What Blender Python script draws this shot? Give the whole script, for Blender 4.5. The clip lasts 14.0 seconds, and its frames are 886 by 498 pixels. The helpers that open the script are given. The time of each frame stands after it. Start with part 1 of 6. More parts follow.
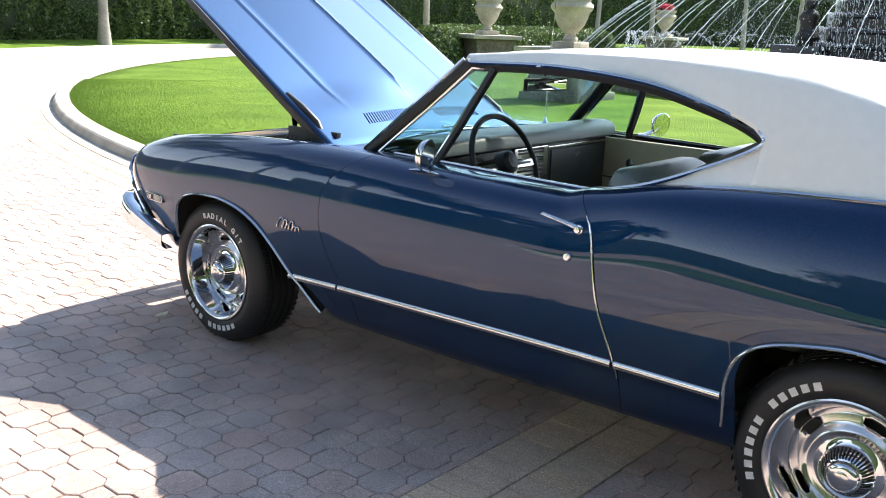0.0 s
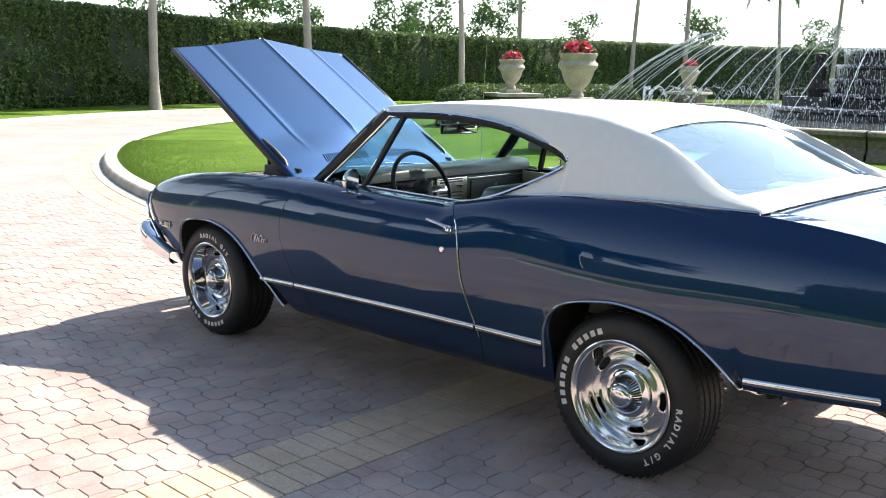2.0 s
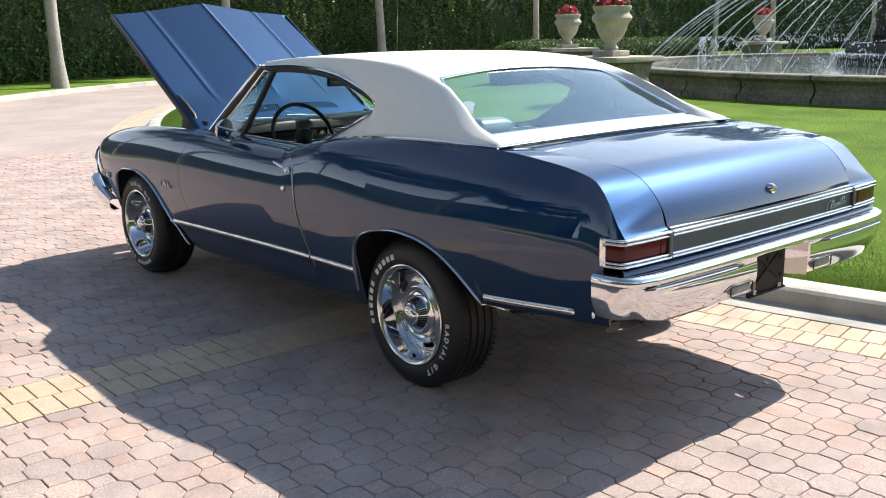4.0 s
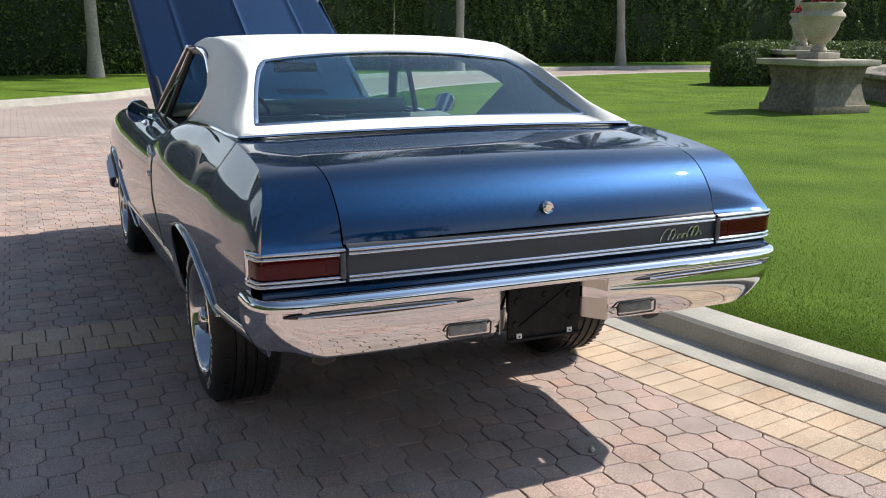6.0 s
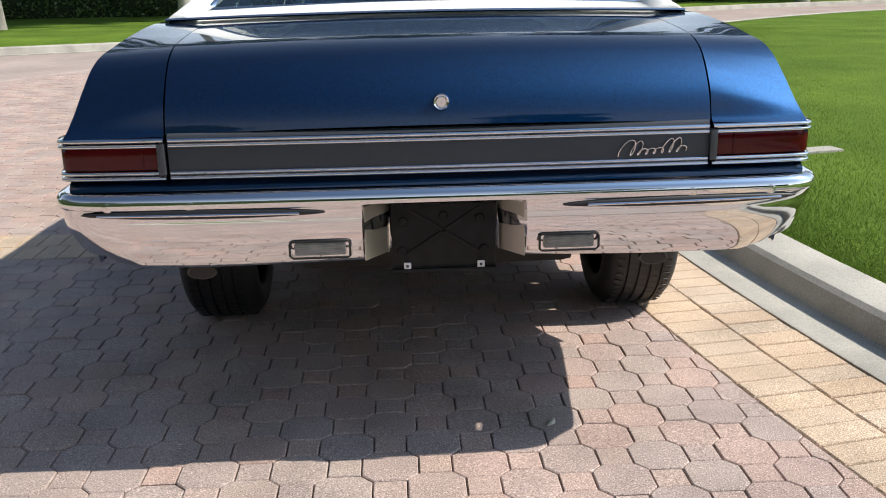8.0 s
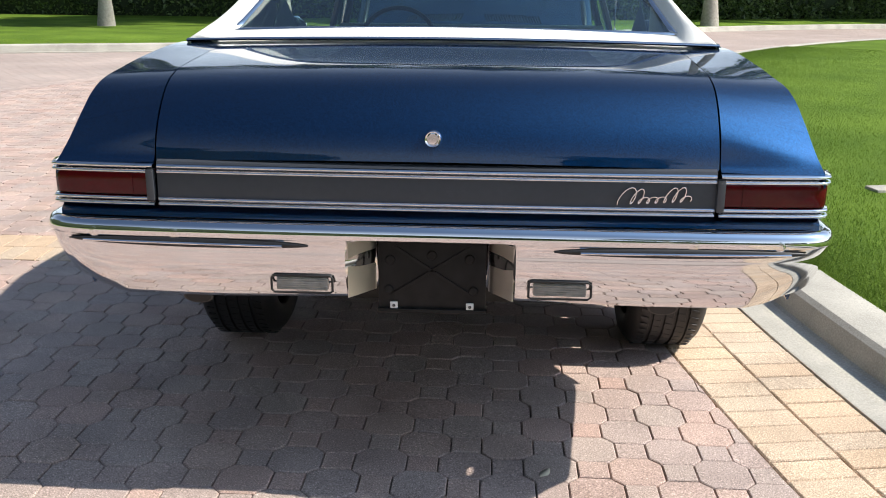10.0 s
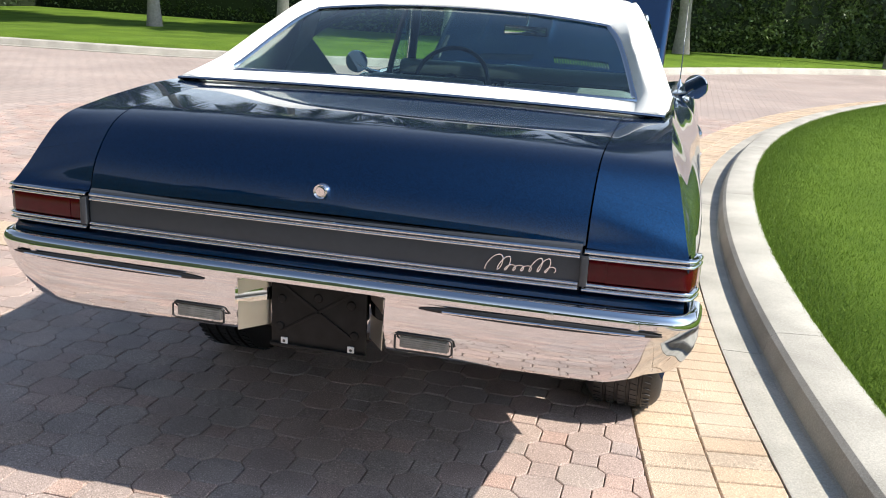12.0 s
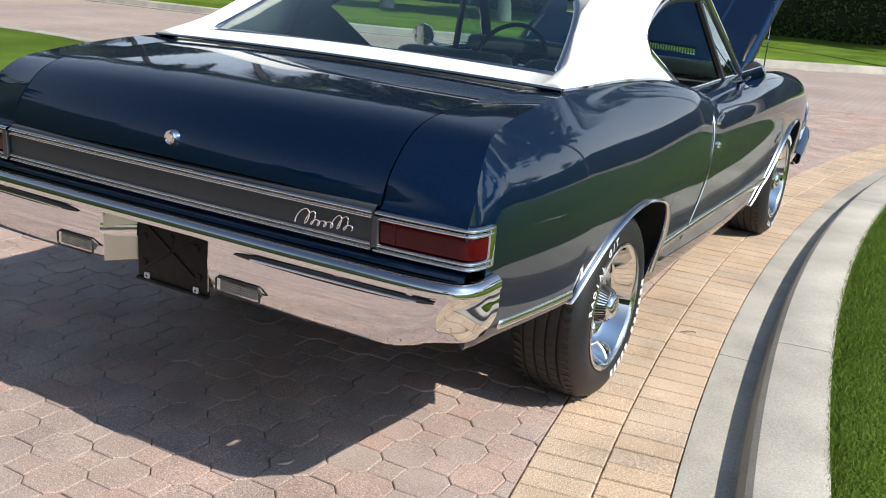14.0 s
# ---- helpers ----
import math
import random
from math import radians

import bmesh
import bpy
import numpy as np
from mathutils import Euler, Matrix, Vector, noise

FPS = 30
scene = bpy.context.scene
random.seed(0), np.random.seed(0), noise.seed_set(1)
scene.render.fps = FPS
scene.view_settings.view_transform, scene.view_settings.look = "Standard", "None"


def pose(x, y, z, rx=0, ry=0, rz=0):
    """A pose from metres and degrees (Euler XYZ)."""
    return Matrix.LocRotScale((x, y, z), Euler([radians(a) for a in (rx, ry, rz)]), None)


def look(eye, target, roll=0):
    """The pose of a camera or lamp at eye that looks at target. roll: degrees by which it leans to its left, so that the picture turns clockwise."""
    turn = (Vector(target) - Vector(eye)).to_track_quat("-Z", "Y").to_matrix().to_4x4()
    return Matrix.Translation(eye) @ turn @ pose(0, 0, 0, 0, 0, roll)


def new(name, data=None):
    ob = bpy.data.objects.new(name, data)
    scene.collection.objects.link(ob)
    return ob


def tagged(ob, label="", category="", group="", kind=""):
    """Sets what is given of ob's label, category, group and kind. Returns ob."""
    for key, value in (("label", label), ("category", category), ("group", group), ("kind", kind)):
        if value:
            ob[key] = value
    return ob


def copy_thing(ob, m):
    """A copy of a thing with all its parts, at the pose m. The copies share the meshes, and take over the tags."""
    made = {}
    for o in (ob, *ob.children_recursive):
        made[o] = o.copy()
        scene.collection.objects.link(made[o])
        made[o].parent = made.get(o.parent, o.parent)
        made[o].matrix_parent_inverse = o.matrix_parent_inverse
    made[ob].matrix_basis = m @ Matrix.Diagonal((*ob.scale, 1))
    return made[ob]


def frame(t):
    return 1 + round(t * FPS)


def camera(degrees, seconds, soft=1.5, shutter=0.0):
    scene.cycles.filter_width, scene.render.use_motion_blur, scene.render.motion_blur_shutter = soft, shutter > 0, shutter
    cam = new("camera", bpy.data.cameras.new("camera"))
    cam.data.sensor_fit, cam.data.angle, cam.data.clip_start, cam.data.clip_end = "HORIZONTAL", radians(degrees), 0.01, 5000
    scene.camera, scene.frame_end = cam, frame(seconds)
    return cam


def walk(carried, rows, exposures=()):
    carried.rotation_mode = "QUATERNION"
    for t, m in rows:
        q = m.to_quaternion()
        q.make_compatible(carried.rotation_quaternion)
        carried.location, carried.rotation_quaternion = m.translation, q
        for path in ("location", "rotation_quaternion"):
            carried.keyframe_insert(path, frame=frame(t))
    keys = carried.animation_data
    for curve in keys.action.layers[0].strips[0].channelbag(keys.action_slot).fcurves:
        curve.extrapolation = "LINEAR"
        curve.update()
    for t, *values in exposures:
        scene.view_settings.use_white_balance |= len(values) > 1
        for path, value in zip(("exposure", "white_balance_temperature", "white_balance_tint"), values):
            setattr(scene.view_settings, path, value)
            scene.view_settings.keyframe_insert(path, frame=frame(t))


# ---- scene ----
cam = camera(50.5, 14.0, 1.0)
PATH = [
    (0, (-3.444, -0.658, 1.541), (-1.952, 0.582, 1.056), 2.3),
    (0.5, (-3.514, -0.966, 1.546), (-2.033, 0.307, 1.112), 2.1),
    (1, (-3.702, -1.26, 1.545), (-2.241, 0.043, 1.134), 1.9),
    (1.5, (-3.856, -1.554, 1.554), (-2.399, -0.242, 1.16), 1.4),
    (2, (-3.927, -1.883, 1.566), (-2.488, -0.544, 1.198), 1.0),
    (2.5, (-4.002, -2.186, 1.543), (-2.567, -0.836, 1.198), 0.5),
    (3, (-3.932, -2.521, 1.529), (-2.534, -1.151, 1.121), -0.4),
    (3.5, (-3.713, -2.873, 1.557), (-2.444, -1.42, 1.031), -1.6),
    (4, (-3.351, -3.113, 1.548), (-2.08, -1.636, 1.097), -0.8),
    (4.2, (-3.207, -3.198, 1.547), (-1.919, -1.733, 1.106), -0.4),
    (6.3, (-1.176, -3.698, 1.433), (-0.537, -1.866, 0.95), -0.3),
    (6.5, (-0.987, -3.698, 1.41), (-0.46, -1.84, 0.888), -0.9),
    (7, (-0.553, -3.679, 1.328), (-0.273, -1.78, 0.768), -1.6),
    (7.5, (-0.267, -3.564, 1.244), (-0.126, -1.651, 0.677), -1.8),
    (8, (-0.108, -3.451, 1.224), (-0.018, -1.534, 0.663), -1.1),
    (8.2, (-0.058, -3.42, 1.22), (-0.018, -1.498, 0.669), -1.1),
    (10.3, (0.176, -3.352, 1.319), (0.048, -1.433, 0.77), 1.2),
    (10.5, (0.206, -3.358, 1.356), (0.059, -1.443, 0.798), 1.8),
    (11, (0.338, -3.332, 1.41), (0.184, -1.417, 0.854), 3.7),
    (11.5, (0.559, -3.31, 1.417), (0.334, -1.392, 0.896), 4.0),
    (12, (0.844, -3.347, 1.42), (0.385, -1.471, 0.897), 3.2),
    (12.5, (1.089, -3.317, 1.409), (0.51, -1.483, 0.86), 3.1),
    (13, (1.364, -3.232, 1.421), (0.692, -1.437, 0.848), 4.0),
    (13.5, (1.641, -3.153, 1.422), (0.837, -1.413, 0.851), 4.4),
    (14, (1.823, -2.991, 1.423), (0.903, -1.312, 0.844), 4.5),
]
EXPOSURE = [(0, 1.53), (1, 1.48), (2, 1.26), (3, 0.98), (4, 0.79), (6.5, 0.25), (7, 0.34), (8, 0.33), (11, 0.67), (12.5, 0.56), (14, 0.22)]
walk(cam, [(t, look(eye, target, roll)) for t, eye, target, roll in PATH], EXPOSURE)


# ---- world ----
SUN_TO = Vector((0.94, -0.10, 1.0)).normalized()
world = bpy.data.worlds.new("sky")
scene.world = world
world.use_nodes = True
wn = world.node_tree
sky = wn.nodes.new("ShaderNodeTexSky")
sky.sky_type = 'NISHITA'
sky.sun_disc = False
sky.sun_elevation = math.asin(SUN_TO.z)
sky.sun_rotation = math.atan2(SUN_TO.x, SUN_TO.y)
sky.air_density, sky.dust_density, sky.ozone_density = 1.0, 0.95, 1.2
wn.nodes["Background"].inputs["Strength"].default_value = 0.080
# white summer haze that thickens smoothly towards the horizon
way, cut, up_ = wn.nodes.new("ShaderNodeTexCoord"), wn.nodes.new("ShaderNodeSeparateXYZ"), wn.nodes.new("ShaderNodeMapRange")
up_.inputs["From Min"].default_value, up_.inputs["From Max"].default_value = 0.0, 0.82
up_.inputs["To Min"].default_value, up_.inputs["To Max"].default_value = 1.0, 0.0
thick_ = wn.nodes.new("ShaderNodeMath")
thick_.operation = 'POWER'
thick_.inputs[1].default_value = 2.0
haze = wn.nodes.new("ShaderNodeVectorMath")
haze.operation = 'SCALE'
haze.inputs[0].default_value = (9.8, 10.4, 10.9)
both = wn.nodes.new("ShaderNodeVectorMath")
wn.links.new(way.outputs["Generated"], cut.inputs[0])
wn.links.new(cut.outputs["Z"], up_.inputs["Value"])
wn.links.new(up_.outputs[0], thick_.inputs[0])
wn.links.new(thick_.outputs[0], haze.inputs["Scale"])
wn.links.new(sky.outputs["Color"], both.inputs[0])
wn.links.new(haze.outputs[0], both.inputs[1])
# the bright aureole that thin summer haze draws round the sun
near_sun, widen, glow, whole = wn.nodes.new("ShaderNodeVectorMath"), wn.nodes.new("ShaderNodeMath"), wn.nodes.new("ShaderNodeVectorMath"), wn.nodes.new("ShaderNodeVectorMath")
near_sun.operation, widen.operation, glow.operation = 'DOT_PRODUCT', 'POWER', 'SCALE'
near_sun.inputs[1].default_value = SUN_TO
widen.inputs[1].default_value = 7.0
widen.use_clamp = True
glow.inputs[0].default_value = (2.6, 5.8, 10.5)
wn.links.new(way.outputs["Generated"], near_sun.inputs[0])
wn.links.new(near_sun.outputs["Value"], widen.inputs[0])
wn.links.new(widen.outputs[0], glow.inputs["Scale"])
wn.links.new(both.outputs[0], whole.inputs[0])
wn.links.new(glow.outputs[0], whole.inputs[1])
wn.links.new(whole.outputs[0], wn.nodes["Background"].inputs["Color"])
sun = new("sun", bpy.data.lights.new("sun", 'SUN'))
sun.data.energy, sun.data.angle, sun.data.color = 4.75, radians(0.55), (1.0, 0.955, 0.875)
sun.matrix_world = look(SUN_TO * 60, (0, 0, 0))


# ---- materials ----
def mat_new(name):
    m = bpy.data.materials.new(name)
    m.use_nodes = True
    return m, m.node_tree, m.node_tree.nodes["Principled BSDF"]


def plain(name, color, rough=0.5, metal=0.0, coat=0.0, bump=0.0, scale=60.0, vary=0.15, spec=None):
    """A surface with two scales of tone variation and a fine relief."""
    m, nt, b = mat_new(name)
    b.inputs["Roughness"].default_value, b.inputs["Metallic"].default_value = rough, metal
    if coat:
        b.inputs["Coat Weight"].default_value, b.inputs["Coat Roughness"].default_value = coat, 0.03
    if spec is not None:
        b.inputs["Specular IOR Level"].default_value = spec
    tc = nt.nodes.new("ShaderNodeTexCoord")
    n1, n2 = nt.nodes.new("ShaderNodeTexNoise"), nt.nodes.new("ShaderNodeTexNoise")
    n1.inputs["Scale"].default_value, n2.inputs["Scale"].default_value = scale, scale / 14
    n1.inputs["Detail"].default_value = n2.inputs["Detail"].default_value = 3
    for n in (n1, n2):
        nt.links.new(tc.outputs["Object"], n.inputs["Vector"])
    add = nt.nodes.new("ShaderNodeMath")
    nt.links.new(n1.outputs["Fac"], add.inputs[0]), nt.links.new(n2.outputs["Fac"], add.inputs[1])
    ramp = nt.nodes.new("ShaderNodeMapRange")
    ramp.inputs["From Min"].default_value, ramp.inputs["From Max"].default_value = 0.7, 1.3
    ramp.inputs["To Min"].default_value, ramp.inputs["To Max"].default_value = 1 - vary, 1 + vary
    nt.links.new(add.outputs[0], ramp.inputs["Value"])
    mul = nt.nodes.new("ShaderNodeVectorMath")
    mul.operation = 'SCALE'
    mul.inputs[0].default_value = color
    nt.links.new(ramp.outputs[0], mul.inputs["Scale"])
    nt.links.new(mul.outputs[0], b.inputs["Base Color"])
    if bump:
        bp = nt.nodes.new("ShaderNodeBump")
        bp.inputs["Strength"].default_value, bp.inputs["Distance"].default_value = bump, 0.004
        nt.links.new(n1.outputs["Fac"], bp.inputs["Height"])
        nt.links.new(bp.outputs[0], b.inputs["Normal"])
    return m


def by_object(name, colors, rough=0.85, bump=0.4, scale=260.0, speck=0.72, island=False):
    """Stone or concrete pieces: a tone per piece, speckle and a soft stain."""
    m, nt, b = mat_new(name)
    b.inputs["Roughness"].default_value, b.inputs["Specular IOR Level"].default_value = rough, 0.25
    if island:
        pick = nt.nodes.new("ShaderNodeNewGeometry").outputs["Random Per Island"]
    else:
        pick = nt.nodes.new("ShaderNodeObjectInfo").outputs["Random"]
    ramp = nt.nodes.new("ShaderNodeValToRGB")
    ramp.color_ramp.interpolation = 'LINEAR'
    while len(ramp.color_ramp.elements) < len(colors):
        ramp.color_ramp.elements.new(0.5)
    for n, c in enumerate(colors):
        ramp.color_ramp.elements[n].position, ramp.color_ramp.elements[n].color = n / (len(colors) - 1), (*c, 1)
    nt.links.new(pick, ramp.inputs["Fac"])
    geo = nt.nodes.new("ShaderNodeNewGeometry")
    n1, n2 = nt.nodes.new("ShaderNodeTexNoise"), nt.nodes.new("ShaderNodeTexNoise")
    n1.inputs["Scale"].default_value, n2.inputs["Scale"].default_value = scale, 3.1
    n1.inputs["Detail"].default_value, n1.inputs["Roughness"].default_value = 4, 0.7
    nt.links.new(geo.outputs["Position"], n1.inputs["Vector"]), nt.links.new(geo.outputs["Position"], n2.inputs["Vector"])
    r1, r2 = nt.nodes.new("ShaderNodeMapRange"), nt.nodes.new("ShaderNodeMapRange")
    for r, n, lo, hi in ((r1, n1, 1 - speck, 1 + speck), (r2, n2, 0.82, 1.16)):
        r.inputs["From Min"].default_value, r.inputs["From Max"].default_value = 0.3, 0.7
        r.inputs["To Min"].default_value, r.inputs["To Max"].default_value = lo, hi
        nt.links.new(n.outputs["Fac"], r.inputs["Value"])
    mul = nt.nodes.new("ShaderNodeMath")
    mul.operation = 'MULTIPLY'
    nt.links.new(r1.outputs[0], mul.inputs[0]), nt.links.new(r2.outputs[0], mul.inputs[1])
    # pale grains of the exposed aggregate
    n3, r3, add = nt.nodes.new("ShaderNodeTexNoise"), nt.nodes.new("ShaderNodeMapRange"), nt.nodes.new("ShaderNodeMath")
    n3.inputs["Scale"].default_value, n3.inputs["Detail"].default_value = 190.0, 1.0
    r3.inputs["From Min"].default_value, r3.inputs["From Max"].default_value = 0.62, 0.70
    r3.inputs["To Min"].default_value, r3.inputs["To Max"].default_value = 0.0, speck * 1.1
    nt.links.new(geo.outputs["Position"], n3.inputs["Vector"]), nt.links.new(n3.outputs["Fac"], r3.inputs["Value"])
    nt.links.new(mul.outputs[0], add.inputs[0]), nt.links.new(r3.outputs[0], add.inputs[1])
    sc = nt.nodes.new("ShaderNodeVectorMath")
    sc.operation = 'SCALE'
    nt.links.new(ramp.outputs["Color"], sc.inputs[0]), nt.links.new(add.outputs[0], sc.inputs["Scale"])
    nt.links.new(sc.outputs[0], b.inputs["Base Color"])
    bp = nt.nodes.new("ShaderNodeBump")
    bp.inputs["Strength"].default_value, bp.inputs["Distance"].default_value = bump, 0.003
    nt.links.new(n1.outputs["Fac"], bp.inputs["Height"]), nt.links.new(bp.outputs[0], b.inputs["Normal"])
    return m


def glass_mat(name, color, rough=0.0, ior=1.45):
    m, nt, b = mat_new(name)
    b.inputs["Base Color"].default_value = (*color, 1)
    b.inputs["Transmission Weight"].default_value, b.inputs["Roughness"].default_value, b.inputs["IOR"].default_value = 1.0, rough, ior
    return m


def leaf_mat(name, dark, light, rough=0.5, trans=0.25, spec=0.5):
    m, nt, b = mat_new(name)
    b.inputs["Roughness"].default_value, b.inputs["Specular IOR Level"].default_value = rough, spec
    ramp = nt.nodes.new("ShaderNodeValToRGB")
    ramp.color_ramp.elements[0].color, ramp.color_ramp.elements[1].color = (*dark, 1), (*light, 1)
    nt.links.new(nt.nodes.new("ShaderNodeNewGeometry").outputs["Random Per Island"], ramp.inputs["Fac"])
    nt.links.new(ramp.outputs["Color"], b.inputs["Base Color"])
    tr = nt.nodes.new("ShaderNodeBsdfTranslucent")
    mix = nt.nodes.new("ShaderNodeMixShader")
    mix.inputs[0].default_value = trans
    nt.links.new(ramp.outputs["Color"], tr.inputs["Color"])
    nt.links.new(b.outputs[0], mix.inputs[1]), nt.links.new(tr.outputs[0], mix.inputs[2])
    nt.links.new(mix.outputs[0], nt.nodes["Material Output"].inputs["Surface"])
    return m


def paint_mat():
    """Dark blue metallic enamel: coarse flake lobe under a hard clear coat."""
    m, nt, b = mat_new("blue_metallic_paint")
    b.inputs["Metallic"].default_value, b.inputs["Roughness"].default_value = 1.0, 0.46
    b.inputs["Coat Weight"].default_value, b.inputs["Coat Roughness"].default_value = 1.0, 0.008
    b.inputs["Coat IOR"].default_value = 1.56
    tc, vo = nt.nodes.new("ShaderNodeTexCoord"), nt.nodes.new("ShaderNodeTexVoronoi")
    vo.inputs["Scale"].default_value = 700
    nt.links.new(tc.outputs["Object"], vo.inputs["Vector"])
    ramp = nt.nodes.new("ShaderNodeValToRGB")
    ramp.color_ramp.elements[0].color, ramp.color_ramp.elements[1].color = (0.0016, 0.0150, 0.048, 1), (0.0040, 0.037, 0.112, 1)
    sep = nt.nodes.new("ShaderNodeSeparateColor")
    nt.links.new(vo.outputs["Color"], sep.inputs[0]), nt.links.new(sep.outputs[0], ramp.inputs["Fac"])
    nt.links.new(ramp.outputs["Color"], b.inputs["Base Color"])
    return m


def lawn_mat():
    m, nt, b = mat_new("mown_grass")
    b.inputs["Roughness"].default_value, b.inputs["Specular IOR Level"].default_value = 0.9, 0.08
    geo = nt.nodes.new("ShaderNodeNewGeometry")
    n1, n2 = nt.nodes.new("ShaderNodeTexNoise"), nt.nodes.new("ShaderNodeTexNoise")
    n1.inputs["Scale"].default_value, n2.inputs["Scale"].default_value = 70, 0.9
    n1.inputs["Detail"].default_value, n2.inputs["Detail"].default_value = 5, 4
    ramp = nt.nodes.new("ShaderNodeValToRGB")
    ramp.color_ramp.elements[0].position, ramp.color_ramp.elements[1].position = 0.32, 0.72
    ramp.color_ramp.elements[0].color, ramp.color_ramp.elements[1].color = (0.060, 0.114, 0.014, 1), (0.180, 0.270, 0.036, 1)
    mixf = nt.nodes.new("ShaderNodeMath")
    mixf.operation = 'MULTIPLY_ADD'
    mixf.inputs[1].default_value = 0.55
    half = nt.nodes.new("ShaderNodeMath")
    half.operation = 'MULTIPLY'
    half.inputs[1].default_value = 0.45
    for n in (n1, n2):
        nt.links.new(geo.outputs["Position"], n.inputs["Vector"])
    nt.links.new(n1.outputs["Fac"], half.inputs[0])
    nt.links.new(n2.outputs["Fac"], mixf.inputs[0]), nt.links.new(half.outputs[0], mixf.inputs[2])
    nt.links.new(mixf.outputs[0], ramp.inputs["Fac"]), nt.links.new(ramp.outputs["Color"], b.inputs["Base Color"])
    bp = nt.nodes.new("ShaderNodeBump")
    bp.inputs["Strength"].default_value, bp.inputs["Distance"].default_value = 0.9, 0.03
    nt.links.new(n1.outputs["Fac"], bp.inputs["Height"]), nt.links.new(bp.outputs[0], b.inputs["Normal"])
    return m


def far_paving_mat():
    """Distant brick-sized paving: courses with thin joints."""
    m, nt, b = mat_new("distant_paving")
    b.inputs["Roughness"].default_value, b.inputs["Specular IOR Level"].default_value = 0.85, 0.25
    geo = nt.nodes.new("ShaderNodeNewGeometry")
    br, n2 = nt.nodes.new("ShaderNodeTexBrick"), nt.nodes.new("ShaderNodeTexNoise")
    br.inputs["Scale"].default_value = 1.0
    br.inputs["Brick Width"].default_value, br.inputs["Row Height"].default_value, br.inputs["Mortar Size"].default_value = 0.2, 0.14, 0.006
    br.inputs["Color1"].default_value, br.inputs["Color2"].default_value, br.inputs["Mortar"].default_value = (0.42, 0.328, 0.285, 1), (0.38, 0.31, 0.275, 1), (0.25, 0.205, 0.18, 1)
    n2.inputs["Scale"].default_value, n2.inputs["Detail"].default_value = 0.7, 5
    nt.links.new(geo.outputs["Position"], br.inputs["Vector"]), nt.links.new(geo.outputs["Position"], n2.inputs["Vector"])
    mr = nt.nodes.new("ShaderNodeMapRange")
    mr.inputs["From Min"].default_value, mr.inputs["From Max"].default_value = 0.3, 0.7
    mr.inputs["To Min"].default_value, mr.inputs["To Max"].default_value = 0.85, 1.12
    sc = nt.nodes.new("ShaderNodeVectorMath")
    sc.operation = 'SCALE'
    nt.links.new(n2.outputs["Fac"], mr.inputs["Value"]), nt.links.new(br.outputs["Color"], sc.inputs[0])
    nt.links.new(mr.outputs[0], sc.inputs["Scale"]), nt.links.new(sc.outputs[0], b.inputs["Base Color"])
    return m


PAINT = paint_mat()
CHROME = plain("chrome", (0.72, 0.725, 0.735), 0.05, 1.0, vary=0.03, scale=8)
BRIGHT = plain("brushed_bright_metal", (0.72, 0.71, 0.69), 0.18, 1.0, vary=0.06, scale=30)
VINYL_W = plain("white_grained_vinyl", (0.80, 0.79, 0.74), 0.42, bump=0.25, scale=420, vary=0.03)
RUBBER = plain("black_tyre_rubber", (0.013, 0.013, 0.0135), 0.55, bump=0.15, scale=90, vary=0.25)
WHITE_LETTER = plain("white_rubber", (0.72, 0.71, 0.68), 0.7, vary=0.1)
BLACK = plain("satin_black", (0.012, 0.012, 0.013), 0.45, vary=0.3)
UNDER = plain("dark_underbody", (0.015, 0.014, 0.013), 0.8, vary=0.3, scale=12)
ARGENT = plain("dark_argent_paint", (0.055, 0.06, 0.07), 0.42, metal=0.3, vary=0.06)
RED_LENS = plain("red_lens", (0.062, 0.0015, 0.004), 0.14, vary=0.2, scale=25, spec=0.3)
CLEAR_LENS = plain("frosted_clear_lens", (0.24, 0.24, 0.22), 0.15, coat=0.5, vary=0.25, scale=40)
PLASTIC_K = plain("worn_black_plastic", (0.010, 0.010, 0.010), 0.55, vary=0.6, scale=25, spec=0.22)
# matt metal, warm-toned to imitate pale ground reflected in the plate recess
SATIN = plain("warm_satin_metal", (0.60, 0.57, 0.52), 0.34, 1.0, vary=0.12, scale=9)
GLASS = glass_mat("green_tinted_glass", (0.68, 0.89, 0.86), ior=1.6)
SEAT = plain("gold_cream_vinyl", (0.52, 0.50, 0.40), 0.38, bump=0.15, scale=160, vary=0.05)
SEAT_D = plain("grey_green_vinyl", (0.19, 0.22, 0.20), 0.35, bump=0.15, scale=160, vary=0.06)
DASH = plain("black_crinkle_dash", (0.02, 0.024, 0.024), 0.4, bump=0.2, scale=200, vary=0.1)
DASHPAD = plain("dark_green_grey_dash_pad", (0.05, 0.065, 0.06), 0.38, bump=0.2, scale=200, vary=0.1)
CARPET = plain("black_carpet", (0.02, 0.02, 0.018), 0.95, bump=0.5, scale=240)
MIRROR = plain("silvered_mirror", (0.85, 0.86, 0.87), 0.01, 1.0, vary=0.01)
PAVER = by_object("pink_grey_concrete_paver", [(0.404, 0.281, 0.234), (0.367, 0.290, 0.257), (0.423, 0.299, 0.248), (0.385, 0.308, 0.266), (0.362, 0.285, 0.252), (0.432, 0.317, 0.261)])
PAVER_I = by_object("pink_grey_concrete_pavers", [(0.404, 0.281, 0.234), (0.367, 0.290, 0.257), (0.423, 0.299, 0.248), (0.385, 0.308, 0.266), (0.362, 0.285, 0.252), (0.432, 0.317, 0.261)], island=True)
